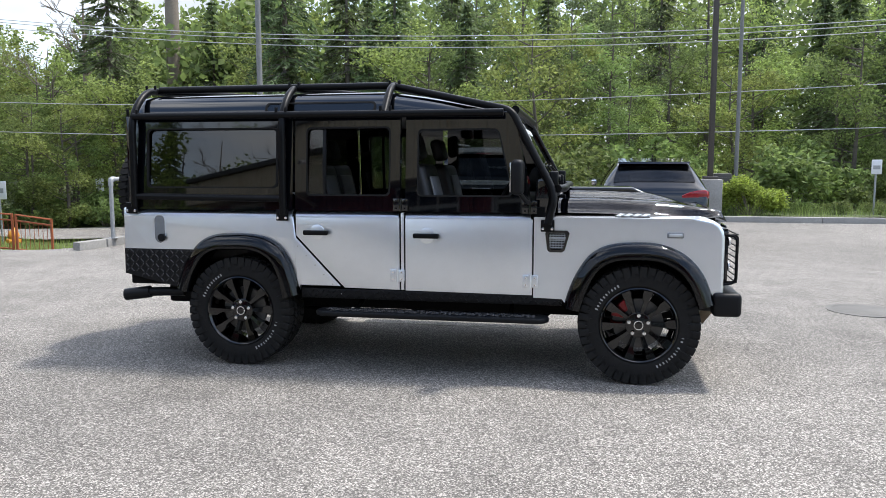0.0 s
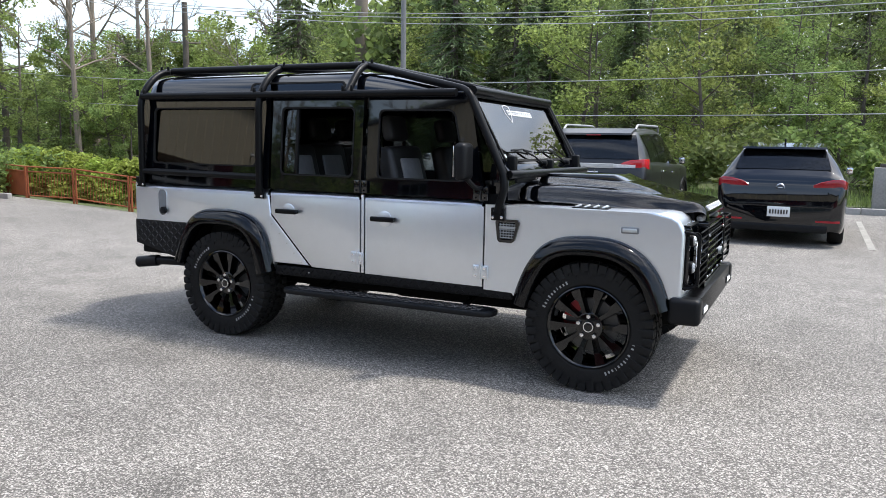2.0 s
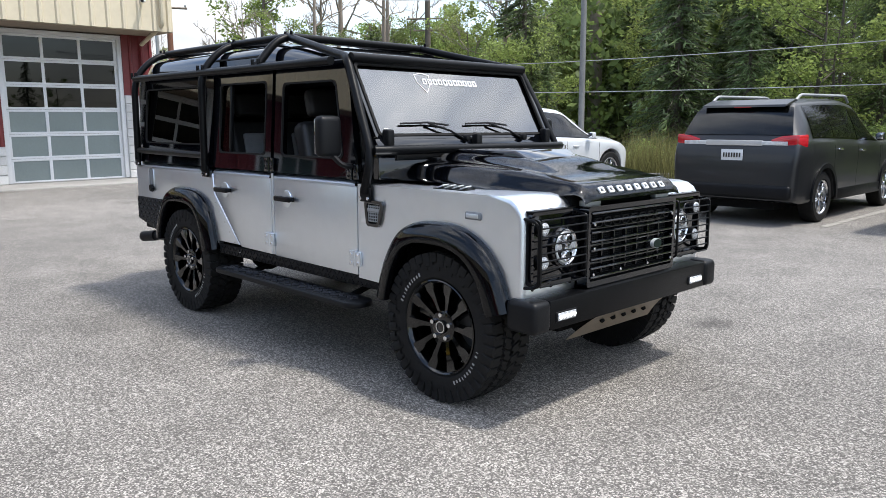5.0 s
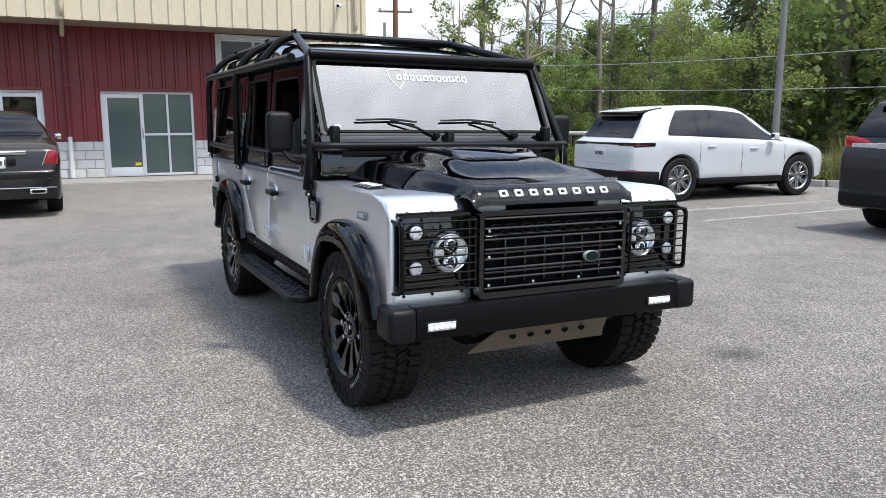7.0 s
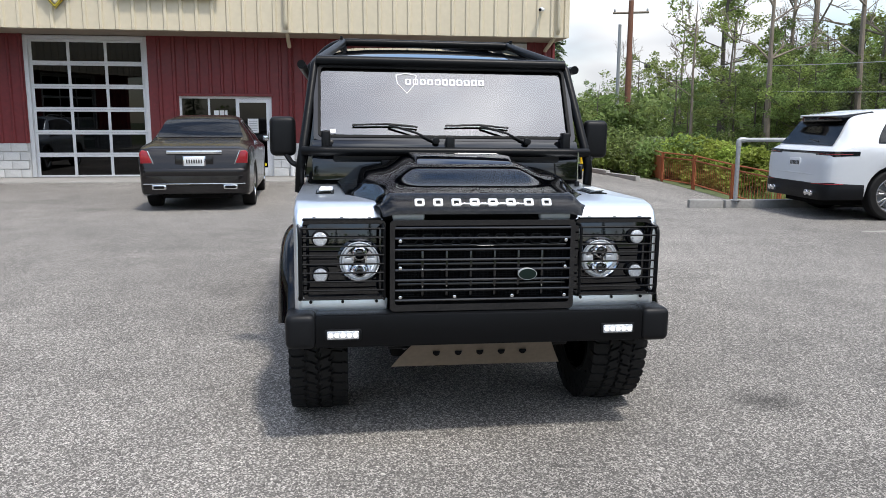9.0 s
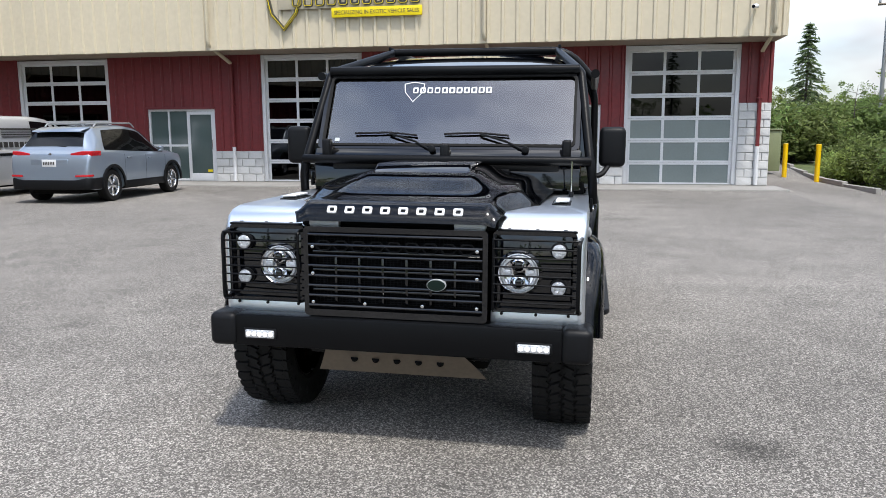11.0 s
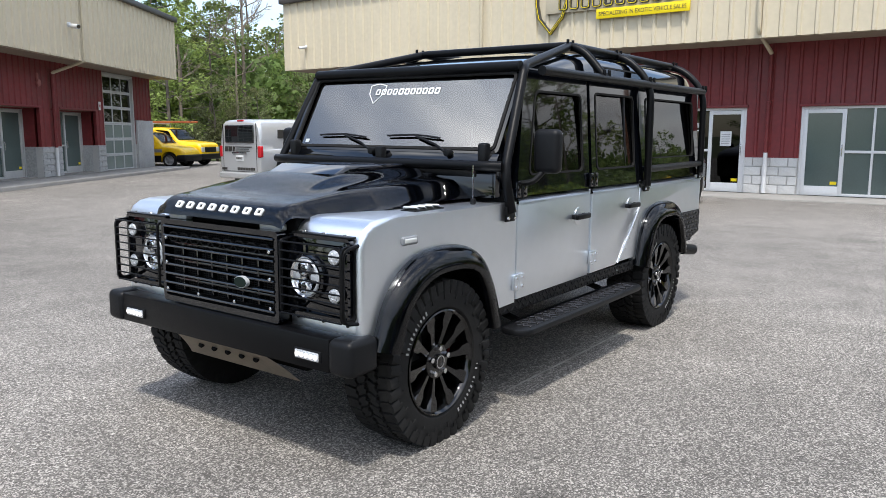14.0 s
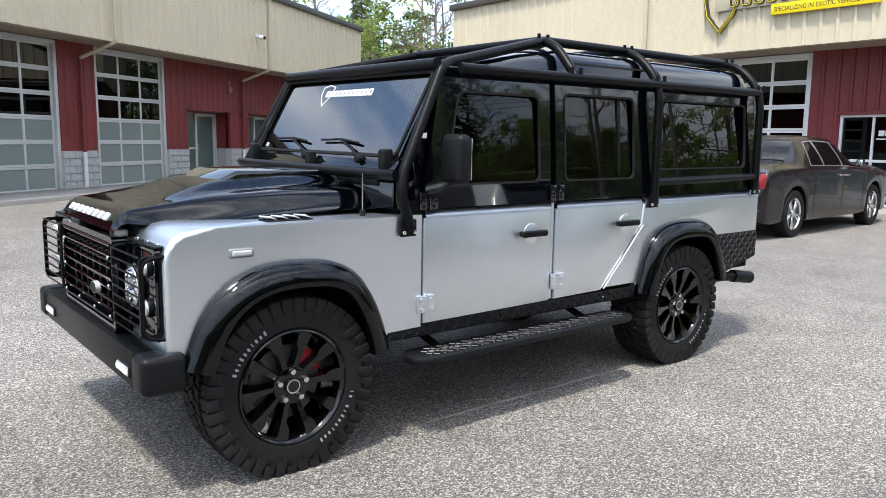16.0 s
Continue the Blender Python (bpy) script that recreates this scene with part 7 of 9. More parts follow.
# lamp panels, lamps and guards
for s in (1, -1):
    def yy(a, b):
        return (min(s * a, s * b), max(s * a, s * b))
    pl = cp("lamp_panel", box(0.52, 0.535, *yy(0.435, 0.785), 0.675, 1.02, 0.006), M_BLACK, "glossy black lamp panel")
    cp("valance", box(0.505, 0.528, *yy(0.42, 0.8), 0.6, 0.672, 0.006), M_SILVER, "silver valance below the lamp panel")
    cp("panel_rim", moved(ring(rounded(*yy(0.43, 0.79), 0.672, 1.025, 0.02), rounded(*yy(0.445, 0.775), 0.687, 1.01, 0.015), -0.012, 0.012), pose(0.535, 0, 0, 0, 0, 90)), M_BLACK, parent=pl)
    hl = cp("headlamp", moved(lathe([(0.1, 0.0), (0.1, 0.012), (0.09, 0.018), (0.083, 0.012)], 32), pose(0.54, s * 0.545, 0.845, 0, 0, -90)), M_BLACK, "round LED headlamp")
    cp("reflector", moved(lathe([(0.088, 0.022), (0.078, 0.012), (0.066, 0.004), (0.05, -0.004), (0.002, -0.006)], 32), pose(0.54, s * 0.545, 0.845, 0, 0, -90)), M_CHROME, parent=hl)
    ins = bmesh.new()
    disc(0.56, s * 0.545, 0.882, 0.015, 0.03, "x", 20, 0.006, ins)
    cp("projector", ins, M_BLACK_GLASS, parent=hl)
    cp("projector", disc(0.56, s * 0.545, 0.808, 0.015, 0.03, "x", 20, 0.006), M_BLACK_GLASS, parent=hl)
    for z in (0.882, 0.808):
        cp("bezel", moved(lathe([(0.022, 0.02), (0.024, 0.034), (0.03, 0.03), (0.032, 0.01)], 20), pose(0.545, s * 0.545, z, 0, 0, -90)), M_CHROME, parent=hl)
    ins = bmesh.new()
    for a in (-0.05, 0.05):
        box(0.545, 0.56, s * 0.545 + a - 0.02, s * 0.545 + a + 0.02, 0.835, 0.86, 0.004, bm=ins)
    ring_arc = [(0.556, s * 0.545 + 0.072 * math.cos(radians(t)), 0.845 + 0.072 * math.sin(radians(t))) for t in range(0, 360, 12)]
    tube(ring_arc + [ring_arc[0]], 0.006, 6, bm=ins)
    cp("daylight_ring", ins, M_LENS, parent=hl)
    for z in (0.945, 0.785):
        sm = cp("small_lamp", disc(0.545, s * 0.715, z, 0.037, 0.03, "x", 24, 0.006), M_PLASTIC, "small round LED lamp")
        cp("lens", disc(0.556, s * 0.715, z, 0.031, 0.024, "x", 24, 0.006), M_LENS, parent=sm)
        leds = bmesh.new()
        for a in range(6):
            disc(0.569, s * 0.715 + 0.018 * math.cos(radians(60 * a)), z + 0.018 * math.sin(radians(60 * a)), 0.006, 0.006, "x", 8, 0, leds)
        cp("leds", leds, M_LENS, parent=sm)
    gd = cp("lamp_guard",
            tube([(0.53, s * 0.44, 1.005), (0.6, s * 0.44, 1.0), (0.6, s * 0.44, 0.685), (0.53, s * 0.44, 0.675)], 0.007, 8, 0.02), M_SATIN, "black wire lamp guard")
    cp("guard_edge", tube([(0.5, s * 0.81, 1.0), (0.6, s * 0.8, 0.985), (0.6, s * 0.8, 0.685), (0.5, s * 0.81, 0.672)], 0.0085, 8, 0.04), M_SATIN, parent=gd)
    cp("guard_side", moved(ring(rounded(0.522, 0.61, 0.68, 1.0, 0.03), rounded(0.532, 0.592, 0.697, 0.983, 0.022), -0.006, 0.006), Matrix.Translation((0, s * 0.797, 0))), M_SATIN, parent=gd)
    for k in range(9):
        z = 0.688 + k * 0.0385
        cp("guard_wire", tube([(0.605, s * 0.44, z), (0.605, s * 0.795, z)], 0.004, 6), M_SATIN, parent=gd)
    for y in (0.47, 0.62, 0.76):
        cp("screw", disc(0.53, s * y, 0.66, 0.007, 0.01, "x", 8), M_PLASTIC, parent=gd)
    cp("guard_plate", box(0.49, 0.545, *yy(0.45, 0.79), 1.022, 1.032, 0.003), M_SATIN, parent=gd)
    for y in (0.5, 0.62, 0.74):
        cp("screw", disc(0.52, s * y, 1.034, 0.008, 0.008, "z", 8), M_CHROME, parent=gd)

# bumper and skid plate
bp = cp("front_bumper", box(0.5, 0.625, -0.74, 0.74, 0.475, 0.62, 0.008), M_SATIN, "black steel front bumper")
for s in (1, -1):
    cp("bumper_end", box(0.455, 0.635, min(s * 0.735, s * 0.868), max(s * 0.735, s * 0.868), 0.47, 0.625, 0.03, 4), M_PLASTIC, "rounded plastic bumper end", bp)
    fg = cp("fog_lamp", box(0.615, 0.632, s * 0.62 - 0.08, s * 0.62 + 0.08, 0.508, 0.56, 0.008), M_PLASTIC, "lit LED fog lamp", bp)
    cp("fog_lens", box(0.625, 0.637, s * 0.62 - 0.07, s * 0.62 + 0.07, 0.515, 0.553, 0.006), M_LENS, "clear lens", fg)
    for k in range(5):
        cp("fog_led", disc(0.637, s * 0.62 - 0.054 + 0.027 * k, 0.534, 0.0105, 0.006, "x", 12, 0.002), M_LED, "glowing white LED", fg)
    cp("bumper_bracket", box(0.4, 0.52, s * 0.36 - 0.06, s * 0.36 + 0.06, 0.43, 0.5, 0.01), M_PLASTIC, parent=bp)
sk = sheet(lambda u, v: Vector((0.6 - 0.17 * v + 0.03 * v * v, u * (0.32 + 0.08 * v), 0.47 - 0.14 * v)), spread(-1, 1, 12), spread(0, 1, 8))
bmesh.ops.solidify(sk, geom=list(sk.faces), thickness=0.008)
skid = cp("skid_plate", sk, M_STEEL, "bare steel skid plate with punched holes")
for k in range(5):
    one = bmesh.new()
    bmesh.ops.create_cone(one, cap_ends=True, segments=16, radius1=0.016, radius2=0.016, depth=0.012)
    cp("punched_hole", moved(one, Matrix.Translation((0.545, -0.2 + k * 0.1, 0.42)) @ pose(0, 0, 0, 0, 50, 0)), M_MATT, parent=skid)
for s in (1, -1):
    cp("steering_rod", tube([(0.3, s * 0.3, 0.36), (0.5, s * 0.36, 0.46)], 0.02, 8), M_GALV)

# roll cage
R = 0.026
for s in (1, -1):
    y = s * 0.845
    cp("cage_side_rail", tube([(-3.59, y, 1.79), (-0.9, y, 1.785)], R, 12), M_SATIN, "black side tube along the gutter")
    cp("cage_front_post", tube([(-1.72, s * 0.585, 2.0), (-0.9, s * 0.74, 1.815), (-0.845, s * 0.765, 1.785), (-0.575, s * 0.83, 1.285), (-0.56, s * 0.845, 1.2), (-0.6, s * 0.855, 1.05)], R, 12, 0.09), M_SATIN, "black front tube of the roll cage")
    cp("cage_lower_rail", tube([(-3.58, s * 0.85, 1.215), (-2.47, s * 0.85, 1.205)], R * 0.9, 12), M_SATIN)
    cp("cage_top_rail", tube([(-3.52, s * 0.585, 2.0), (-1.72, s * 0.585, 2.0)], R, 12), M_SATIN, "black roof tube")
    for x, z in ((-0.6, 1.05), (-2.46, 1.1), (-3.63, 1.14)):
        ft = cp("cage_foot", box(x - 0.045, x + 0.045, s * 0.845 - 0.008, s * 0.845 + 0.008, z - 0.05, z + 0.03, 0.006), M_SATIN)
        for dx in (-0.03, 0.03):
            cp("bolt", disc(x + dx, s * 0.855, z - 0.03, 0.01, 0.012, "y", 8, 0.002), M_CHROME, parent=ft)
    for x in (-3.59, -2.45, -1.70):
        for dx in (-0.035, 0.035):
            cp("clamp_bolt", disc(x + dx, s * 0.855, 1.815, 0.011, 0.05, "z", 8, 0.002), M_SATIN)
            cp("clamp_bolt", disc(x + dx, s * 0.6, 2.02, 0.01, 0.03, "z", 8, 0.002), M_SATIN)
for x, foot in ((-3.6, 1.14), (-2.45, 1.09)):
    cp("cage_hoop", tube([(x, -0.855, foot), (x, -0.85, 1.8), (x, -0.64, 2.0), (x, 0.64, 2.0), (x, 0.85, 1.8), (x, 0.855, foot)], R, 12, 0.13), M_SATIN, "black hoop of the roll cage")
cp("cage_hoop", tube([(-1.71, -0.845, 1.79), (-1.71, -0.66, 2.0), (-1.71, 0.66, 2.0), (-1.71, 0.845, 1.79)], R, 12, 0.12), M_SATIN, "black hoop of the roll cage")
cp("cage_screen_bar", tube([(-0.83, -0.755, 1.805), (-0.83, 0.755, 1.805)], R * 1.15, 12), M_SATIN, "black tube over the windscreen")
cp("cage_scuttle_bar", tube([(-0.535, -0.83, 1.285), (-0.5, -0.74, 1.285), (-0.5, 0.74, 1.285), (-0.535, 0.83, 1.285)], R, 12, 0.06), M_SATIN, "black tube below the windscreen")
cp("cage_cross_tube", tube([(-3.55, -0.58, 1.995), (-2.5, 0.58, 1.995)], R * 0.8, 10), M_SATIN)
cp("cage_cross_tube", tube([(-2.45, -0.58, 1.995), (-1.75, 0.58, 1.995)], R * 0.8, 10), M_SATIN)
an = cp("aerial_base", disc(-0.42, 0.735, 1.11, 0.014, 0.03, "z", 12, 0.003), M_PLASTIC)
cp("aerial_rod", tube([(-0.42, 0.735, 1.11), (-0.42, 0.735, 1.29)], 0.004, 6), M_CHROME, "thin steel aerial", an)

# wheels
TR = 0.395


def off_road_tyre():
    """The carcass, turned round y, outer face towards +y."""
    return lathe([(0.245, -0.11), (0.262, -0.125), (0.32, -0.131), (0.358, -0.127), (0.379, -0.112), (0.379, 0.112), (0.358, 0.127), (0.32, 0.131), (0.262, 0.125), (0.245, 0.11)], 64)


def off_road_tread():
    """Interlocking blocks round the carcass and lugs on its shoulders."""
    verts, faces = [], []

    def block(pts, r0, r1, a, y):
        i, n = len(verts), len(pts)
        c, s = math.cos(a), math.sin(a)
        for r, k in ((r0, 1.0), (r1, 0.9)):
            for px, py in pts:
                verts.append((px * k * c + r * s, py * (k + 0.05) + y, -px * k * s + r * c))
        faces.append(tuple(range(i + n, i + 2 * n)))
        for j in range(n):
            faces.append((i + j, i + (j + 1) % n, i + n + (j + 1) % n, i + n + j))
    count = 42
    for k in range(count):
        for y, w, off, tilt in ((-0.09, 0.05, 0.0, 0.1), (-0.031, 0.046, 0.5, -0.45), (0.031, 0.046, 0.1, 0.45), (0.09, 0.05, 0.6, -0.1)):
            L = 0.0252
            pts = [(-L, -w / 2), (-L * 0.2, -w / 2 - 0.008), (L * 0.2, -w / 2 + 0.01), (L, -w / 2), (L, w / 2), (L * 0.3, w / 2 + 0.008), (-L * 0.2, w / 2 - 0.008), (-L, w / 2)]
            pts = [(px + tilt * py, py) for px, py in pts]
            block(pts, 0.37, 0.395 - (0.005 if abs(y) > 0.05 else 0), 2 * math.pi * (k + off) / count, y)
        for s in (1, -1):
            reach = 0.05 if k % 2 else 0.03
            a = 2 * math.pi * (k + (0.6 if s > 0 else 0)) / count
            block([(-0.032, -0.016), (0.019, -0.016), (0.03, 0.004), (0.022, 0.014), (-0.01, 0.016), (-0.024, 0.009)], 0.372 - reach, 0.3885, a, s * 0.1215)
            block([(-0.006, -0.01), (0.016, -0.01), (0.014, 0.012), (-0.004, 0.012)], 0.366 - reach * 1.3, 0.36, a + 0.02, s * 0.1225)
    bm = bmesh.new()
    me = bpy.data.meshes.new("tread")
    me.from_pydata(verts, [], faces)
    bm.from_mesh(me)
    bpy.data.meshes.remove(me)
    return bm


def off_road_rim():
    """Saw-tooth alloy wheel: deep barrel, pairs of stepped spokes."""
    bm = lathe([(0.247, 0.118), (0.25, 0.124), (0.244, 0.127), (0.234, 0.118), (0.226, 0.1), (0.222, -0.1), (0.235, -0.12), (0.248, -0.115)], 56)
    for k in range(10):
        one, rows = bmesh.new(), []
        for x, lo, hi in ((0.06, -0.015, 0.013), (0.13, -0.017, 0.016), (0.16, -0.02, 0.02), (0.184, -0.037, 0.027), (0.206, -0.041, 0.033), (0.236, -0.043, 0.036)):
            y = 0.03 * (x - 0.06) / 0.17
            crest = lo + 0.72 * (hi - lo)
            rows.append([one.verts.new(p) for p in ((x, 0.03 + y, lo), (x, 0.086 + y, lo), (x, 0.089 + y, crest), (x, 0.05 + y, hi), (x, 0.03 + y, hi))])
        for p, q in zip(rows, rows[1:]):
            for j in range(5):
                one.faces.new((p[j], p[(j + 1) % 5], q[(j + 1) % 5], q[j]))
        one.faces.new(rows[0])
        one.faces.new(rows[-1][::-1])
        bmesh.ops.recalc_face_normals(one, faces=one.faces)
        into(bm, moved(one, pose(0, 0, 0, 0, 36 * k, 0)))
    disc(0, 0.07, 0, 0.085, 0.05, "y", 30, 0.008, bm)
    return bm


def off_road_wheel(x, y, out, name="wheel", m=None):
    at = m or (Matrix.Translation((x, y, TR)) @ pose(0, 0, 0, 0, 0, 0 if out > 0 else 180))
    tyre = WHEEL.setdefault("tyre", None)
    if tyre is None:
        t = part(name, off_road_tyre(), M_RUBBER, CAR, "chunky all-terrain tyre", smooth=30)
        WHEEL["tyre"] = t.data
    else:
        t = tagged(new(name, tyre), "chunky all-terrain tyre")
        t.parent = CAR
    t.matrix_basis = at

    def sub(key, build, mat, label=""):
        if key not in WHEEL:
            o = part(key, build(), mat, t, label)
            WHEEL[key] = o.data
        else:
            o = tagged(new(key, WHEEL[key]), label)
            o.parent = t
        return o
    sub("rim", off_road_rim, M_RIM, "glossy black saw-tooth alloy rim")
    tagged(sub("tread", off_road_tread, M_RUBBER, "chunky interlocking tread blocks"), kind="stuff")

    def cap():
        b = disc(0, 0.095, 0, 0.036, 0.03, "y", 24, 0.006)
        return b

    def cap_ring():
        return lathe([(0.026, 0.112), (0.026, 0.1135), (0.031, 0.1135), (0.031, 0.112)], 24)

    def letters():
        b = bmesh.new()
        for a0, count in ((28, 10), (205, 12)):
            for k in range(count):
                if count == 12 and k == 9:
                    continue
                w = 0.0022 if k % 4 == 3 else 0.0048
                h = 0.016 if k % 3 else 0.02
                into(b, moved(prism(rounded(-w, w, 0.281, 0.281 + h, 0.002, 2), 0.131, 0.1325), pose(0, 0, 0, 0, a0 + k * 4.6, 0)))
        return b
    sub("hub_cap", cap, M_RIM)
    sub("cap_ring", cap_ring, M_CHROME)
    for k in range(5):
        a = radians(72 * k + 90)
        nut = sub("wheel_nut", lambda: disc(0, 0.1, 0, 0.0135, 0.03, "y", 6, 0.002), M_CHROME)
        nut.matrix_basis = Matrix.Translation((0.064 * math.cos(a), 0, 0.064 * math.sin(a)))
    tagged(sub("tyre_lettering", letters, M_TYRE_INK, "white outlined letter shapes"), kind="stuff")
    sub("brake_disc", lambda: disc(0, 0.02, 0, 0.165, 0.024, "y", 32), M_DISC)
    if name == "wheel" and x == 0:
        cal = sub("brake_caliper", lambda: prism([(0.11 * math.cos(radians(a)), 0.1 * math.sin(radians(a))) for a in range(125, 170, 9)] + [(0.18 * math.cos(radians(a)), 0.18 * math.sin(radians(a))) for a in range(170, 124, -9)], -0.02, 0.04, 0.008), M_CALIPER, "red brake caliper")
        if out < 0:
            cal.matrix_basis = pose(0, 0, 0, 0, 110, 0)
    return t


WHEEL = {}
for s in (1, -1):
    off_road_wheel(0, s * 0.735, s)
    off_road_wheel(-2.794, s * 0.735, s)
off_road_wheel(0, 0, 1, "spare_wheel", Matrix.Translation((-3.84, -0.1, 1.22)) @ pose(0, 0, 0, 0, 0, 90))

# cabin
def seat(x, y, mat, z=0.72):
    st = cp("seat", box(x - 0.25, x + 0.25, y - 0.24, y + 0.24, z, z + 0.16, 0.05, 3), M_SEAT, "black leather seat with grey quilted facing")
    one = box(-0.07, 0.07, -0.24, 0.24, 0, 0.62, 0.05, 3)
    cp("seat_back", moved(one, pose(x - 0.2, y, z + 0.12, 0, -14, 0)), M_SEAT, parent=st)
    one = box(0.055, 0.085, -0.14, 0.14, 0.08, 0.52, 0.02, 2)
    cp("seat_facing", moved(one, pose(x - 0.2, y, z + 0.12, 0, -14, 0)), mat, parent=st)
    one = box(-0.045, 0.045, -0.13, 0.13, 0.66, 0.84, 0.035, 3)
    cp("head_rest", moved(one, pose(x - 0.2, y, z + 0.12, 0, -14, 0)), M_SEAT, parent=st)


for y in (-0.42, 0.42):
    seat(-1.2, y, M_SEAT_GREY)
    seat(-2.15, y, M_SEAT_GREY)
seat(-2.15, 0.0, M_SEAT_GREY)
seat(-2.95, 0.4, M_SEAT_GREY)
seat(-2.95, -0.4, M_SEAT_GREY)
cp("dashboard", box(-0.95, -0.7, -0.74, 0.74, 0.95, 1.22, 0.05, 3), M_SEAT, "black dashboard")
arcp = [(0.19 * math.cos(radians(a)), 0.19 * math.sin(radians(a)), 0) for a in range(0, 360, 12)]
sw = cp("steering_wheel", moved(tube(arcp, 0.016, 8, closed=True), pose(-1.02, 0.42, 1.2, 0, -62, 0)), M_SEAT, "black steering wheel")
cp("wheel_spokes", moved(box(-0.18, 0.18, -0.03, 0.03, -0.015, 0.005, 0.01), pose(-1.02, 0.42, 1.2, 0, -62, 0)), M_SEAT, parent=sw)
cp("rear_mirror", box(-0.93, -0.9, -0.11, 0.11, 1.63, 1.69, 0.012), M_PLASTIC)


# ---------------------------------------------------------------- trees, shrubs, poles, fence
def leaf_cloud(centres, per, size, spread_r, rnd, flat=0.7):
    """Many small folded leaves round each centre (x, y, z, radius)."""
    verts, faces = [], []
    for cx, cy, cz, cr in centres:
        for _ in range(per):
            while True:
                d = Vector((rnd.uniform(-1, 1), rnd.uniform(-1, 1), rnd.uniform(-1, 1)))
                if 0.05 < d.length < 1:
                    break
            d = d * (0.55 + 0.45 * rnd.random())
            p = Vector((cx + d.x * cr, cy + d.y * cr, cz + d.z * cr * flat))
            a = Vector((rnd.gauss(0, 1), rnd.gauss(0, 1), rnd.gauss(0, 0.6))).normalized()
            b = a.cross(Vector((rnd.gauss(0, 1), rnd.gauss(0, 1), rnd.gauss(0, 1)))).normalized()
            s = size * rnd.uniform(0.6, 1.4)
            i = len(verts)
            n = a.cross(b) * s * 0.25
            verts += [p - a * s, p + b * s * 0.55 + n, p + a * s, p - b * s * 0.55 + n]
            faces += [(i, i + 1, i + 2), (i, i + 2, i + 3)]
    me = bpy.data.meshes.new("crown")
    me.from_pydata([tuple(v) for v in verts], [], faces)
    return me


def crown_object(me, mat, parent, label=""):
    me.materials.append(mat)
    ob = new("crown", me)
    ob.parent = parent
    return tagged(ob, label)


def broadleaf(seed, height, radius, mat, base=0.18, leaves=6500, size=0.085, label="leafy green broadleaf tree"):
    rnd = random.Random(seed)
    t = thing("tree", label, "tree", "woodland trees")
    bm = bmesh.new()
    lean = Vector((rnd.uniform(-0.06, 0.06), rnd.uniform(-0.06, 0.06), 0))
    trunk = [Vector((lean.x * z + 0.1 * math.sin(z), lean.y * z, z)) for z in spread(-0.3, height * 0.85, 8)]
    tube(trunk, 0.012 * height + 0.03, 8, bm=bm, taper=0.02)
    centres = []
    limbs = 16
    for k in range(limbs):
        f = base + (0.95 - base) * (k + rnd.random()) / limbs
        p = Vector((lean.x * f * height, lean.y * f * height, f * height * 0.85))
        a = rnd.uniform(0, 6.28)
        w = radius * (0.5 + 0.6 * math.sin(math.pi * min(1, (f - base * 0.5) / (1.05 - base * 0.5)))) * rnd.uniform(0.6, 1.1)
        q = p + Vector((math.cos(a) * w, math.sin(a) * w, w * rnd.uniform(0.2, 0.7)))
        m = p.lerp(q, 0.5) + Vector((0, 0, -0.08 * w))
        tube([p, m, q], 0.035, 5, bm=bm, taper=0.008)
        for u in (0.5, 0.8, 1.0):
            c = p.lerp(q, u) + Vector((rnd.gauss(0, 0.25), rnd.gauss(0, 0.25), rnd.gauss(0.1, 0.25)))
            centres.append((c.x, c.y, c.z, rnd.uniform(0.45, 0.9) * radius * 0.42))
    part("trunk", bm, M_BARK, t, "grey-brown trunk")
    crown_object(leaf_cloud(centres, leaves // len(centres), size, 1, rnd), mat, t, "loose leafy crown")
    return t


def conifer(seed, height, radius, label="dark green conifer with drooping boughs"):
    rnd = random.Random(seed)
    t = thing("tree", label, "tree", "woodland conifers")
    bm = bmesh.new()
    tube([(0, 0, -0.3), (0, 0, height * 0.5), (0, 0, height)], 0.014 * height + 0.04, 8, bm=bm, taper=0.015)
    verts, faces = [], []
    z = height * 0.1
    while z < height * 0.99:
        f = z / height
        r = radius * (1 - f) ** 0.8 + 0.15
        for k in range(7):
            a = rnd.uniform(0, 6.28)
            w = r * rnd.uniform(0.65, 1.1)
            tip = Vector((math.cos(a) * w, math.sin(a) * w, z - w * rnd.uniform(0.15, 0.45)))
            root = Vector((0, 0, z))
            if f < 0.7:
                tube([root, tip], 0.025, 4, bm=bm, taper=0.006)
            for j in range(21):
                u = rnd.uniform(0.2, 1.05)
                p = root.lerp(tip, u) + Vector((rnd.gauss(0, 0.1), rnd.gauss(0, 0.1), -0.18 * u * w * rnd.random()))
                d = Vector((math.cos(a) + rnd.gauss(0, 0.6), math.sin(a) + rnd.gauss(0, 0.6), rnd.gauss(-0.5, 0.3))).normalized()
                e = d.cross(Vector((rnd.gauss(0, 1), rnd.gauss(0, 1), 1))).normalized()
                s = rnd.uniform(0.145, 0.29)
                i = len(verts)
                verts += [p - d * s, p + e * s * 0.22, p + d * s, p - e * s * 0.22]
                faces += [(i, i + 1, i + 2), (i, i + 2, i + 3)]
        z += height * 0.022
    part("trunk", bm, M_BARK, t, "dark straight trunk")
    me = bpy.data.meshes.new("crown")
    me.from_pydata([tuple(v) for v in verts], [], faces)
    crown_object(me, M_LEAF_DARK, t, "drooping dark needles")
    return t


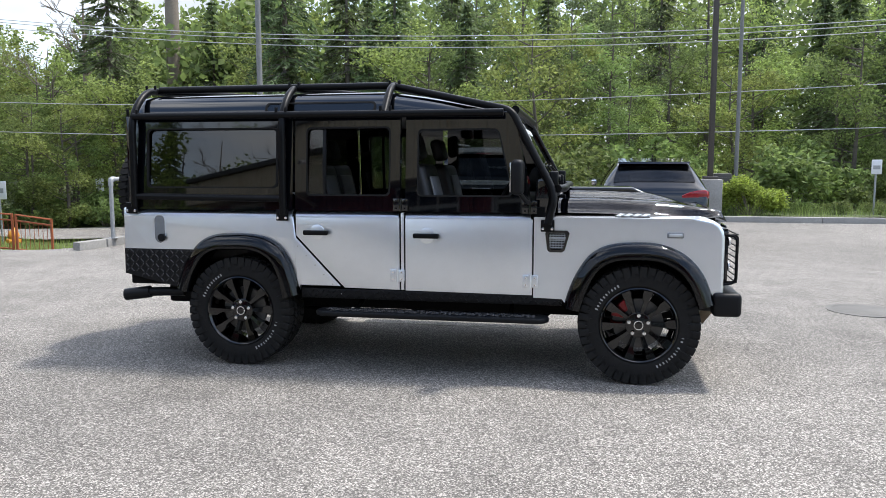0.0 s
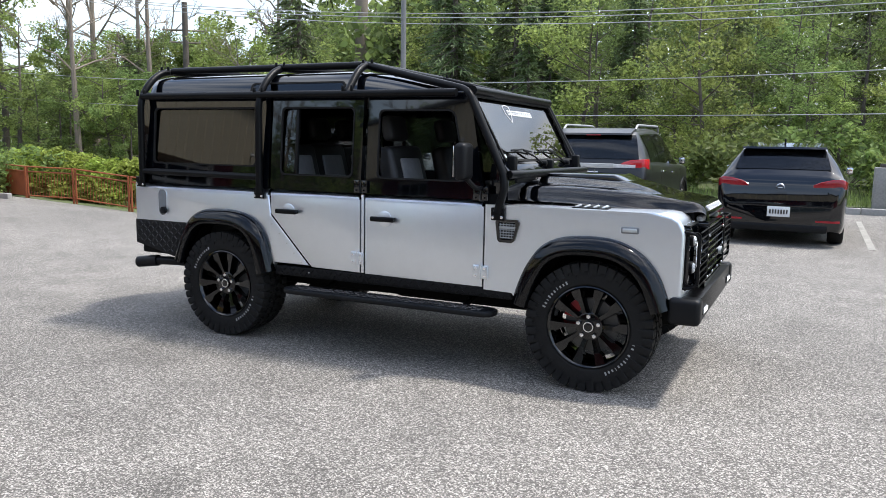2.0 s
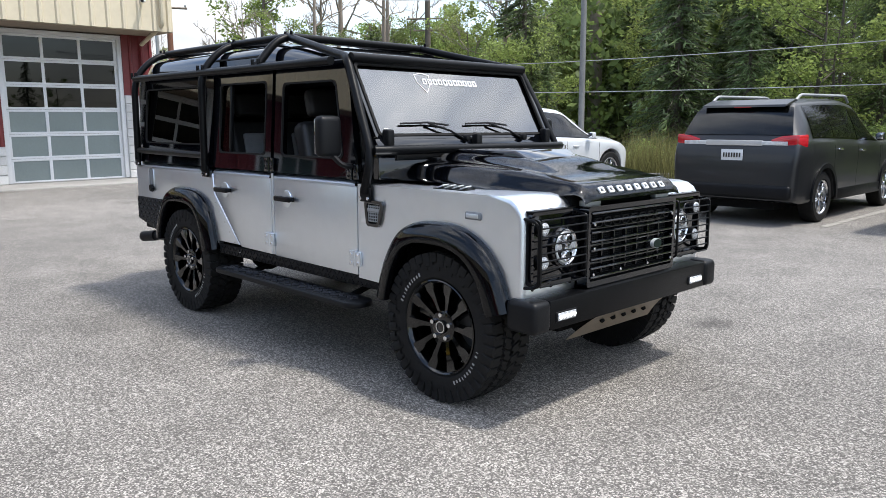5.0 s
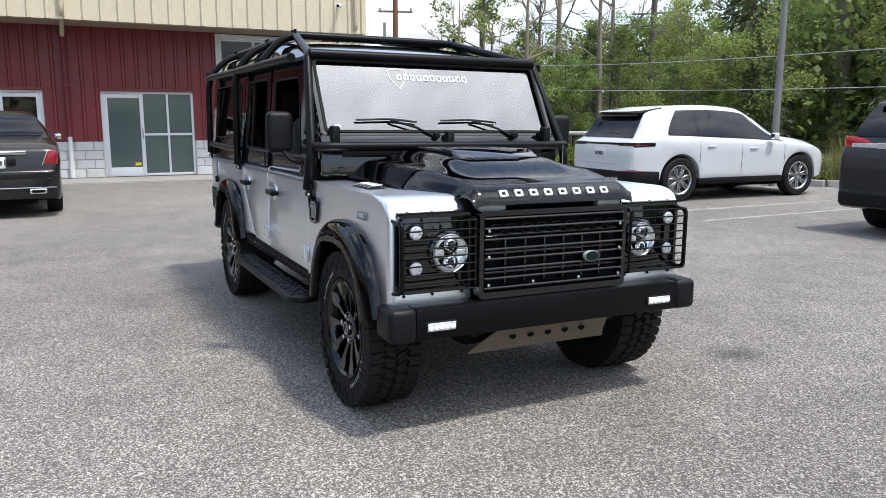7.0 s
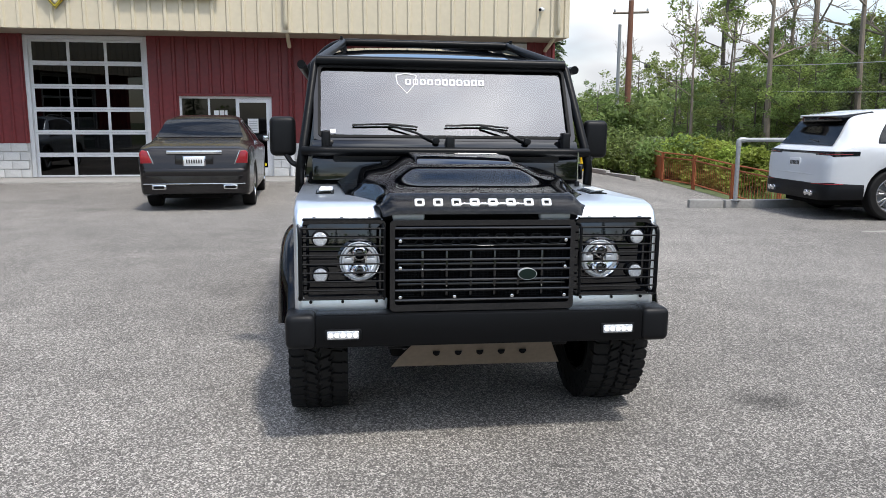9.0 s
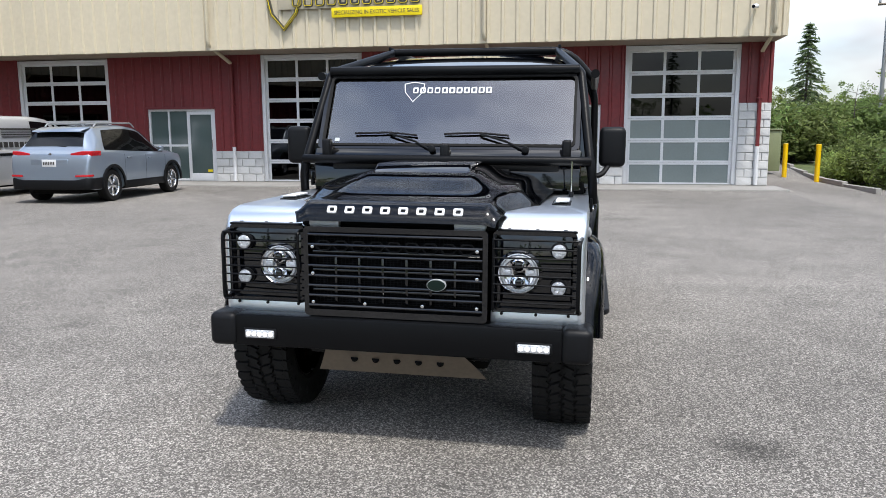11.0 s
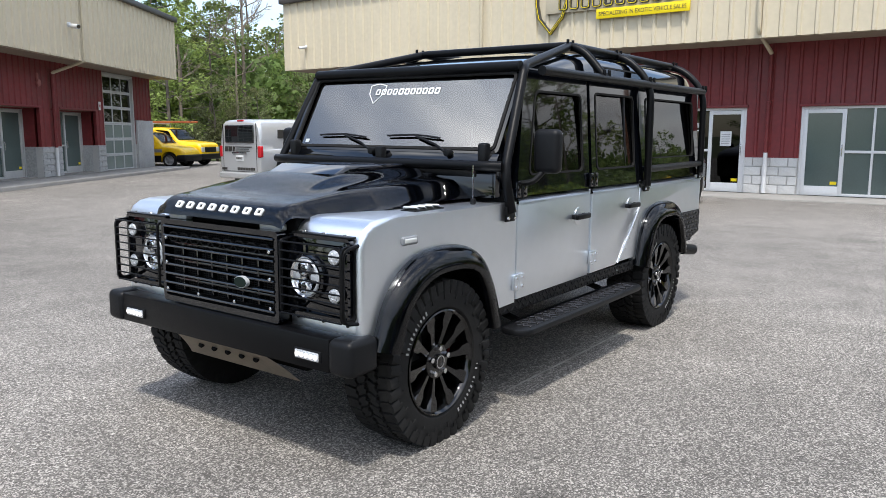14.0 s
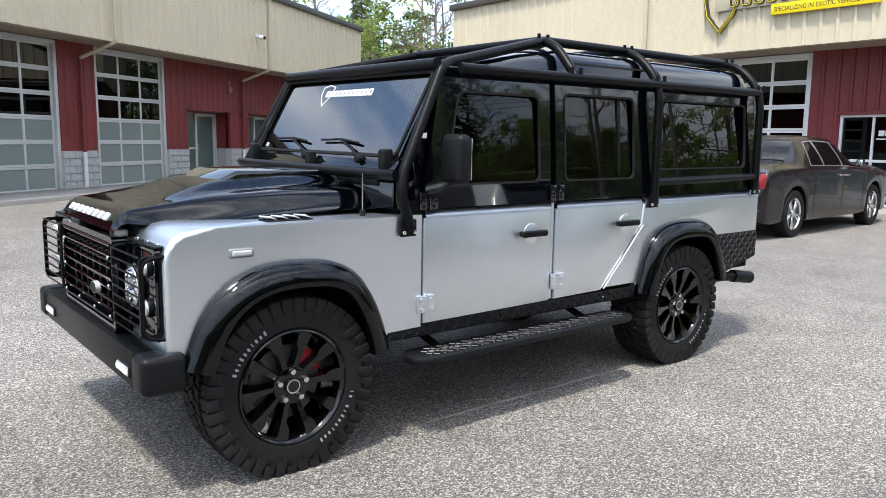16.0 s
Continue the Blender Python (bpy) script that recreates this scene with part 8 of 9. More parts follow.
def bare_tree(seed, height, label="dead bare tree with pale grey limbs"):
    rnd = random.Random(seed)
    t = thing("tree", label, "tree", "bare trees")
    bm = bmesh.new()
    tube([(0, 0, -0.3), (0.1, 0.05, height * 0.5), (0, 0.1, height)], 0.16, 8, bm=bm, taper=0.02)

    def limb(p, d, length, r, level):
        q = p + d * length
        m = p.lerp(q, 0.5) + Vector((rnd.gauss(0, 0.1), rnd.gauss(0, 0.1), 0.05)) * length
        tube([p, m, q], r, 5, bm=bm, taper=r * 0.3)
        if level < 3:
            for _ in range(3):
                e = (d + Vector((rnd.gauss(0, 0.6), rnd.gauss(0, 0.6), rnd.gauss(0.25, 0.35)))).normalized()
                limb(p.lerp(q, rnd.uniform(0.35, 0.95)), e, length * rnd.uniform(0.4, 0.65), r * 0.55, level + 1)
    for k in range(9):
        a = rnd.uniform(0, 6.28)
        limb(Vector((0.05, 0.05, height * rnd.uniform(0.3, 0.9))), Vector((math.cos(a), math.sin(a), rnd.uniform(0.3, 1.2))).normalized(), height * rnd.uniform(0.1, 0.24), 0.05, 0)
    part("trunk", bm, M_POLE, t, "pale bare trunk and limbs")
    return t


def shrub(seed, r, h, mat, label="low dense green shrub", leaves=1500, size=0.07):
    rnd = random.Random(seed)
    t = thing("shrub", label, "shrub", "shrubs on the verge")
    bm = bmesh.new()
    centres = []
    for k in range(14):
        a, u = rnd.uniform(0, 6.28), rnd.random() ** 0.5
        c = Vector((math.cos(a) * r * u * 0.75, math.sin(a) * r * u * 0.75, h * rnd.uniform(0.35, 0.8) * (1.1 - 0.5 * u)))
        tube([(0, 0, -0.1), tuple(c)], 0.015, 4, bm=bm, taper=0.005)
        centres.append((c.x, c.y, c.z, r * rnd.uniform(0.3, 0.5)))
    part("stems", bm, M_BARK, t)
    crown_object(leaf_cloud(centres, leaves // 14, size, 1, rnd, 0.8), mat, t, "dense leaves")
    return t


trees = [broadleaf(11, 11, 2.6, M_LEAF_LIGHT, leaves=5800, size=0.078), broadleaf(12, 9, 2.6, M_LEAF_MID, 0.08, 5800, 0.078), broadleaf(13, 13, 3.2, M_LEAF_MID, leaves=5800, size=0.083), broadleaf(14, 7.5, 2.8, M_LEAF_LIGHT, 0.05, 5800, 0.078), broadleaf(15, 10, 2.2, M_LEAF_LIGHT, 0.2, 3600, label="thin young broadleaf tree")]
far_trees = [broadleaf(16, 10, 2.8, M_LEAF_LIGHT, 0.08, 2500, 0.117), broadleaf(17, 9, 2.6, M_LEAF_MID, 0.06, 2500, 0.117), broadleaf(18, 12, 2.8, M_LEAF_MID, 0.1, 2500, 0.117), broadleaf(19, 8, 3.0, M_LEAF_LIGHT, 0.05, 2500, 0.117)]
tall_trees = [broadleaf(26, 12, 3.0, M_LEAF_LIGHT, 0.08, 4400, 0.095), broadleaf(27, 13, 3.0, M_LEAF_MID, 0.06, 4400, 0.095), broadleaf(28, 14, 3.2, M_LEAF_DARK, 0.1, 4400, 0.095)]
firs = [conifer(21, 17, 3.2), conifer(22, 13, 2.6)]
bares = [bare_tree(31, 13), bare_tree(32, 10)]
shrubs = [shrub(41, 1.3, 1.5, M_LEAF_LIGHT), shrub(42, 1.1, 1.1, M_LEAF_MID), shrub(43, 1.8, 2.3, M_LEAF_MID, leaves=2200, size=0.09)]
olives = [broadleaf(23, 10, 2.8, M_LEAF_OLIVE, 0.06, 2600, 0.1, label="olive-green broadleaf tree with thin crown"), shrub(45, 1.9, 2.6, M_LEAF_OLIVE, "olive-green thicket behind the parked vans", 3600, 0.065)]
USED = set()


def plant(src, x, y, z=0.0, s=1.0, turn=None, rnd=random.Random(77)):
    if x < -8.0 and y < road_edge(x, True) + 0.9 and y > road_edge(x, False) - 0.9 and x > -31:
        y = road_edge(x, True) + rnd.uniform(1.0, 2.2)
    m = pose(x, y, z + dip(x, y), 0, 0, rnd.uniform(0, 360) if turn is None else turn) @ Matrix.Diagonal((s, s, s * rnd.uniform(0.9, 1.12), 1))
    if src.name not in USED:
        USED.add(src.name)
        src.matrix_basis = m
        return src
    ob = copy_thing(src, Matrix())
    ob.matrix_basis = m
    return ob


HEIGHT = {ob.name: h for ob, h in zip(trees + far_trees + tall_trees + firs + bares, (11, 9, 13, 7.5, 10, 10, 9, 12, 8, 12, 13, 14, 17, 13, 13, 10))}


def skyline(x, y):
    """How tall the woodland stands at a place, low to the west and tall to the north."""
    dx, dy = 3.6 - x, y + 1.0
    a = math.degrees(math.atan2(dy, dx))
    d = math.hypot(dx, dy)
    e = float(np.interp(a, [-60, 10, 17, 23, 28, 34, 40, 47, 55, 70, 90, 130], [12, 3, 3.0, 4.6, 6.2, 7.6, 8.6, 9.8, 12.8, 15.5, 16, 16]))
    return 1.4 + d * math.tan(radians(e))


def grow(src, x, y, z=0.0, lo=0.7, hi=1.08):
    """Plants a tree scaled to the skyline there."""
    h = skyline(x, y) * rnd.uniform(lo, hi)
    return plant(src, x, y, z, max(0.28, min(1.5, h / HEIGHT[src.name])))


rnd = random.Random(5)


def in_glade(x, y):
    """The openings in the woods in front of the tall bare trunk and of the dark pole."""
    f = (y + 4.0) / 37.5
    if 14 < y < 30.5 and abs(0.6 - 33.6 * (y + 5.6) / 35.6 - x) < 2.0:
        return True
    return 15 < y < 34.0 and abs(x - (1.2 - 24.2 * f)) < 2.3 + 1.0 * (1 - f)


# woodland behind the kerb: shrubs, then thicker and taller rows
for i in range(40):
    plant(shrubs[i % 3], -24 + i * 1.0 + rnd.uniform(-0.5, 0.5), 17.2 + rnd.uniform(-0.5, 1.8) + (0 if i > 14 else 0.6), 0.1, rnd.uniform(0.7, 1.15))
for row, (y0, n, x0, x1) in enumerate(((19.8, 26, -30, 18), (22.8, 26, -34, 22), (27, 22, -38, 28), (33, 22, -44, 36))):
    for i in range(n):
        x = x0 + (x1 - x0) * (i + rnd.random()) / n
        src = (trees[int(rnd.random() * 4.99)] if row < 2 else tall_trees[int(rnd.random() * 2.99)]) if rnd.random() < 0.82 or row < 1 else firs[i % 2]
        y = y0 + rnd.uniform(-1.4, 1.4)
        if -18.5 < x + (y - 22) * 0.3 < -7 and rnd.random() < 0.75:
            src = firs[i % 2]
        if not in_glade(x, y):
            grow(src, x, y, 0.12, 0.55 + 0.1 * row, 0.9 + 0.08 * row)
for x, y in ((-12.5, 21), (-13, 24.5), (-9.5, 25), (2.5, 30), (-2.5, 31), (7, 31), (-14.8, 27.5), (-6.5, 28), (12, 29), (-27.5, 37), (-21.5, 39), (-18.5, 37.5)):
    grow(firs[0], x, y, 0.12, 0.92, 1.08)
# beyond the fence and the drive, to the west
for i in range(68):
    a = radians(rnd.uniform(15, 56))
    d = rnd.uniform(26, 62)
    x, y = 3.6 - d * math.cos(a), -1 + d * math.sin(a)
    if y < road_edge(x, True) and x > -30:
        y = road_edge(x, True) + rnd.uniform(1.0, 4)
    elif y < 9.6 - x * 0.06:
        y = 9.6 - x * 0.06 + rnd.uniform(0.5, 3)
    if in_glade(x, y):
        continue
    grow(trees[int(rnd.random() * 4.99)] if d < 36 else far_trees[int(rnd.random() * 3.99)], x, y, -0.2, 0.55, 1.0)
for i in range(24):
    grow(far_trees[i % 4], -66 - rnd.uniform(0, 20), -14 + i * 2.0, 0, 0.8, 1.1)
for i in range(26):
    x = -20.6 - i * 0.6
    plant(shrubs[0 if i % 3 else 2], x, drive_edge(x) + 0.9 + rnd.uniform(0, 1.4), -0.05, rnd.uniform(0.65, 0.95))
for i in range(26):
    x = -10.0 - i * 0.75
    plant(shrubs[0 if i % 3 else 1], x, road_edge(x, True) + rnd.uniform(1.2, 2.0), -0.05, rnd.uniform(0.7, 1.1))
for x, y in ((-27, 17.5), (-33, 22), (-41, 20), (-48, 27), (-23, 26), (-37, 30), (-30, 15.5), (-44, 18)):
    grow(bares[int(abs(x)) % 2], x, y, 0, 1.35, 1.7)
for i in range(14):
    grow(far_trees[i % 4], -29 + i * 0.9 + rnd.uniform(-0.5, 0.5), 38 + rnd.uniform(0, 6), 0.2, 0.7, 1.0)
for i, (x, y) in enumerate(((-35.2, 33.6), (-38.5, 34.5), (-32.2, 34.8), (-36.8, 31.6), (-35.5, 37), (-30.8, 33.2))):
    grow(far_trees[i % 4], x, y, 0.1, 0.85, 1.05)
for x, y, k in ((-21.5, 25.5, 0.8), (-12.6, 20.8, 0.78), (-10.4, 21.2, 0.7), (-8.6, 20.6, 0.66)):
    plant(firs[0], x, y, 0.1, k)
# a tall open-crowned tree and forked dead trunks above the western woods
plant(trees[4], -33.6, 18.6, -0.2, 1.28, 40)
plant(trees[4], -30.6, 17.3, -0.2, 0.8, 160)
for x, y, k in ((-31.6, 22.2, 1.25), (-27.0, 21.6, 1.05)):
    plant(bares[0], x, y, -0.2, k)
# hedge and conifer past the end of the workshop
for i in range(7):
    plant(shrubs[2], -32 - 0.6 * i, 8.2 + i * 0.75, -0.1, rnd.uniform(1.35, 1.7))
plant(firs[1], -37.5, 11.2, 0, 0.56)
# unseen woods to the east and south, added only to be mirrored in the car
for i in range(12):
    plant(far_trees[int(rnd.random() * 3.99)], 27 + rnd.uniform(0, 9), -30 + i * 5, 0, rnd.uniform(0.4, 0.65))
for i in range(10):
    plant(far_trees[int(rnd.random() * 3.99)], 9 + i * 2.24, -31 - rnd.uniform(0, 7) + 0.28 * i, 0, rnd.uniform(0.6, 0.95))
for x, y in ((27, -12), (30, -3), (26, 7), (30, 16), (12, -38), (-4, -44), (-9, -46), (3, -40)):
    plant(firs[0], x, y, 0, rnd.uniform(0.75, 0.95) * (0.5 if x > 20 else 1.0))
for x, y in ((-7, -42), (-1, -38), (-14, -44)):
    plant(bares[0], x, y, 0, 1.0)
# behind and between the two workshops
for i in range(28):
    x, y = rnd.uniform(-52, -19), rnd.uniform(-62, -34)
    plant(far_trees[int(rnd.random() * 3.99)], x, y, 0, rnd.uniform(0.9, 1.3))
for i in range(20):
    plant(far_trees[i % 4] if i % 2 else olives[0], -30 - rnd.uniform(0, 14), -36 + i * 1.1, 0, rnd.uniform(0.75, 1.05))
for i in range(24):
    plant(olives[1] if i % 2 else olives[0], -20 - i * 0.7 + rnd.uniform(-1, 1), -38 + i * 0.7 + rnd.uniform(-1.5, 1.5), 0, (1.1 if i % 2 else 0.55) * rnd.uniform(0.8, 1.2))
for x, y in ((-31, -38), (-36, -46), (-27, -47), (-40, -36), (-24, -52), (-22.5, -37), (-25, -36.2), (-28.5, -35.5)):
    plant(bares[int(abs(x)) % 2], x, y, 0, 1.2 if y < -37.5 else 0.7)
for x, y in ((-33, -50), (-26, -58), (-20, -60), (-14, -62), (-45, -48)):
    plant(firs[1], x, y, 0, 1.05)
# the clipped shrub and low planting at the lamp
plant(shrub(51, 0.78, 1.05, M_LEAF_BRIGHT, "rounded clipped yellow-green shrub", 7000, 0.035), 3.62, 14.65, 0.1, 1.12, 0)
for i in range(10):
    plant(shrubs[1], 5 + i * 0.9, 15.3 + rnd.uniform(-0.3, 0.6), 0.1, rnd.uniform(0.35, 0.55))


def tufts(name, count, x0, x1, y0, y1, h, mat, label, seed):
    """Blades of grass as one mass."""
    r = random.Random(seed)
    verts, faces = [], []
    for _ in range(count):
        x, y = r.uniform(x0, x1), r.uniform(y0, y1)
        hh = h * r.uniform(0.4, 1.2)
        z = dip(x, y)
        a = r.uniform(0, 6.28)
        dx, dy = math.cos(a), math.sin(a)
        lean = hh * r.uniform(0.1, 0.5)
        b = r.uniform(0, 6.28)
        i = len(verts)
        w = 0.008
        verts += [(x - dx * w, y - dy * w, z - 0.02), (x + dx * w, y + dy * w, z - 0.02), (x + math.cos(b) * lean, y + math.sin(b) * lean, z + hh)]
        faces.append((i, i + 1, i + 2))
    me = bpy.data.meshes.new(name)
    me.from_pydata(verts, [], faces)
    me.materials.append(mat)
    return tagged(new(name, me), label, "grass", kind="stuff")


tufts("grass", 9000, -7.2, 14, 14.1, 16.2, 0.45, M_LEAF_MID, "rough green grass along the kerb", 1)
tufts("grass", 2600, -8.3, -5.4, 13.2, 14.8, 1.1, M_GRASS, "tall dry yellow grass at the kerb", 2)
tufts("grass", 7000, -22, -8.9, 10.6, 15.5, 0.3, M_LEAF_LIGHT, "rough green grass beyond the fence", 3)

# lamp column on a concrete plinth
lampost = thing("street_lamp", "dark bronze lamp column on a concrete plinth", "street lamp")
part("plinth", box(2.28, 2.82, 13.95, 14.45, 0.0, 1.02, 0.02), M_CONCRETE, lampost, "weathered concrete plinth")
part("base_cover", box(2.38, 2.72, 14.03, 14.37, 1.02, 1.1, 0.015), M_BROWN_TRIM, lampost)
part("column", box(2.485, 2.615, 14.135, 14.265, 1.1, 11.0, 0.01), M_BROWN_TRIM, lampost)
part("lantern", box(2.35, 2.75, 13.5, 14.2, 10.95, 11.08, 0.02), M_BROWN_TRIM, lampost)
cab = thing("utility_cabinet", "dark green utility cabinet behind the plinth", "cabinet")
part("body", box(2.75, 3.2, 15.0, 15.5, 0.05, 1.15, 0.02), M_BROWN_TRIM, cab)
part("door", box(2.8, 3.15, 14.985, 15.0, 0.15, 1.05, 0.004), M_BROWN_TRIM, cab)


def pole(x, y, h, r, label, mat=None, arms=()):
    p = thing("utility_pole", label, "utility pole")
    part("shaft", tube([(x, y, -0.2), (x, y, h)], r, 12, taper=r * 0.75), mat or M_POLE, p)
    for z, half, ang in arms:
        c, s = math.cos(radians(ang)) * half, math.sin(radians(ang)) * half
        arm = part("crossarm", tube([(x - c, y - s, z), (x + c, y + s, z)], 0.06, 6), M_POLE, p)
        for f in (-0.9, 0.0, 0.9):
            part("insulator", disc(x + c * f, y + s * f, z + 0.12, 0.05, 0.14, "z", 10, 0.02), M_GALV, arm)
    return p


pole(3.4, 15.6, 11, 0.055, "slim weathered grey service pole", M_GREY_POLE)
pole(-8.3, 11.87, 8.5, 0.075, "slim weathered grey lamp pole", M_GREY_POLE)
pole(-23.0, 33.5, 16, 0.42, "thick bare conifer trunk used as a pole")
pole(-33.0, 30.0, 9.2, 0.22, "dark timber utility pole with crossarms", M_BARK, ((7.6, 1.3, 40), (6.9, 0.9, 40)))
upole = pole(-35.0, 14.3, 7.6, 0.17, "reddish-brown timber utility pole with crossarm and lamp", M_CEDAR, ((7.0, 0.9, 70),))
part("lamp_arm", tube([(-35.0, 14.3, 4.5), (-34.9, 14.8, 4.6), (-34.8, 15.3, 4.4)], 0.03, 6), M_GREY_POLE, upole)
part("lamp_head", box(-34.95, -34.65, 15.1, 15.6, 4.25, 4.42, 0.05), M_BROWN_TRIM, upole)
pole(-36.5, 14.3, 6.6, 0.11, "pale grey service pole", M_GALV)
lines = thing("power_line", "bundle of pale overhead power lines", "power line")
for za, zb, zc in ((5.55, 5.2, 5.28), (5.42, 5.06, 5.15), (5.22, 4.86, 4.97), (3.3, 3.32, 3.56), (2.3, 2.26, 2.38)):
    c2 = ((zc - zb) / 8.5 - (zb - za) / 9.6) / 18.1
    pts = [(x, 17.6 - 0.02 * x, zb + (zb - za) / 9.6 * (x + 1.2) + c2 * (x + 1.2) * (x + 10.8)) for x in spread(-34, 26, 24)]
    part("wire", tube(pts, 0.012, 5), M_WIRE, lines)

# orange fence along the drop, with the galvanised rail
fence = thing("fence", "rusty orange steel fence with thin uprights", "fence")
POSTS = [(-21.4, 10.05, 0.55), (-19.56, 9.62, 0.53), (-17.86, 9.88, 0.5), (-15.87, 10.05, 0.34), (-14.08, 10.35, 0.21), (-13.05, 10.4, 0.09)]
for (xa, ya, za), (xb, yb, zb) in zip(POSTS, POSTS[1:]):
    a, b = Vector((xa, ya, za)), Vector((xb, yb, zb))
    d = (b - a).normalized() * 0.05
    a, b = a + d, b - d
    for p in (a, b):
        part("post", tube([p + Vector((0, 0, -1.05)), p + Vector((0, 0, 0.02))], 0.032, 6), M_ORANGE, fence)
    for drop in (0.0, 0.14, 0.84):
        part("rail", tube([a - Vector((0, 0, drop)), b - Vector((0, 0, drop))], 0.022, 6), M_ORANGE, fence)
    if xa < -21:
        turn = math.degrees(math.atan2(b.y - a.y, b.x - a.x))
        sheet_panel = box(0, (b - a).length, -0.006, 0.006, -0.84, -0.14)
        part("panel", moved(sheet_panel, Matrix.Translation(a) @ pose(0, 0, 0, 0, 0, turn)), M_ORANGE, fence, "solid rusty sheet panel")
        continue
    n = int((b - a).length / 0.105)
    for k in range(1, n):
        p = a.lerp(b, k / n)
        part("bar", tube([p - Vector((0, 0, 0.84)), p - Vector((0, 0, 0.14))], 0.008, 4), M_ORANGE, fence)
bush = shrub(44, 1.0, 1.25, M_LEAF_BRIGHT, "bright yellow-green shrub behind the fence", 4200, 0.055)
for i in range(11):
    x = -22.4 + i * 0.46
    plant(bush, x, 10.75 + 0.04 * i + rnd.uniform(0, 0.7), -0.05, rnd.uniform(1.1, 1.4) * (0.75 if i > 10 else 1.0))
rail = thing("handrail", "galvanised steel pipe handrail with elbow fittings", "handrail")
part("pipe", tube([(-8.58, 6.18, 0.1), (-8.58, 6.18, 1.17)], 0.037, 10), M_GALV, rail)
part("pipe", tube([(-8.58, 6.18, 1.17), (-8.58, 9.4, 1.17)], 0.037, 10), M_GALV, rail)
part("pipe", tube([(-8.58, 9.4, 0.1), (-8.58, 9.4, 1.17)], 0.037, 10), M_GALV, rail)
for y, s in ((6.18, 1), (9.4, -1)):
    part("elbow", tube([(-8.58, y, 1.06), (-8.58, y, 1.17), (-8.58, y + 0.11 * s, 1.17)], 0.046, 10, 0.05), M_GALV, rail)
    part("base_flange", disc(-8.58, y, 0.14, 0.08, 0.015, "z", 16, 0.004), M_GALV, rail)
hydrant = thing("fire_hydrant", "orange-yellow fire hydrant on the slope behind the fence", "hydrant")
HX, HY, HZ = -16.2, 12.8, -1.05
part("barrel", tube([(HX, HY, HZ - 0.1), (HX, HY, HZ + 0.48)], 0.12, 14), M_HYDRANT, hydrant)
part("flange", disc(HX, HY, HZ + 0.06, 0.17, 0.04, "z", 18, 0.008), M_HYDRANT, hydrant)
part("bonnet_cap", moved(lathe([(0.001, 0.72), (0.04, 0.71), (0.05, 0.66), (0.11, 0.6), (0.14, 0.52), (0.15, 0.48), (0.15, 0.45)], 18), Matrix.Translation((HX, HY, HZ)) @ pose(0, 0, 0, 90)), M_HYDRANT, hydrant)
for dx, dy in ((0.14, 0), (-0.14, 0), (0, -0.15)):
    part("nozzle", tube([(HX, HY, HZ + 0.34), (HX + dx * 1.5, HY + dy * 1.5, HZ + 0.34)], 0.055, 10), M_HYDRANT, hydrant)

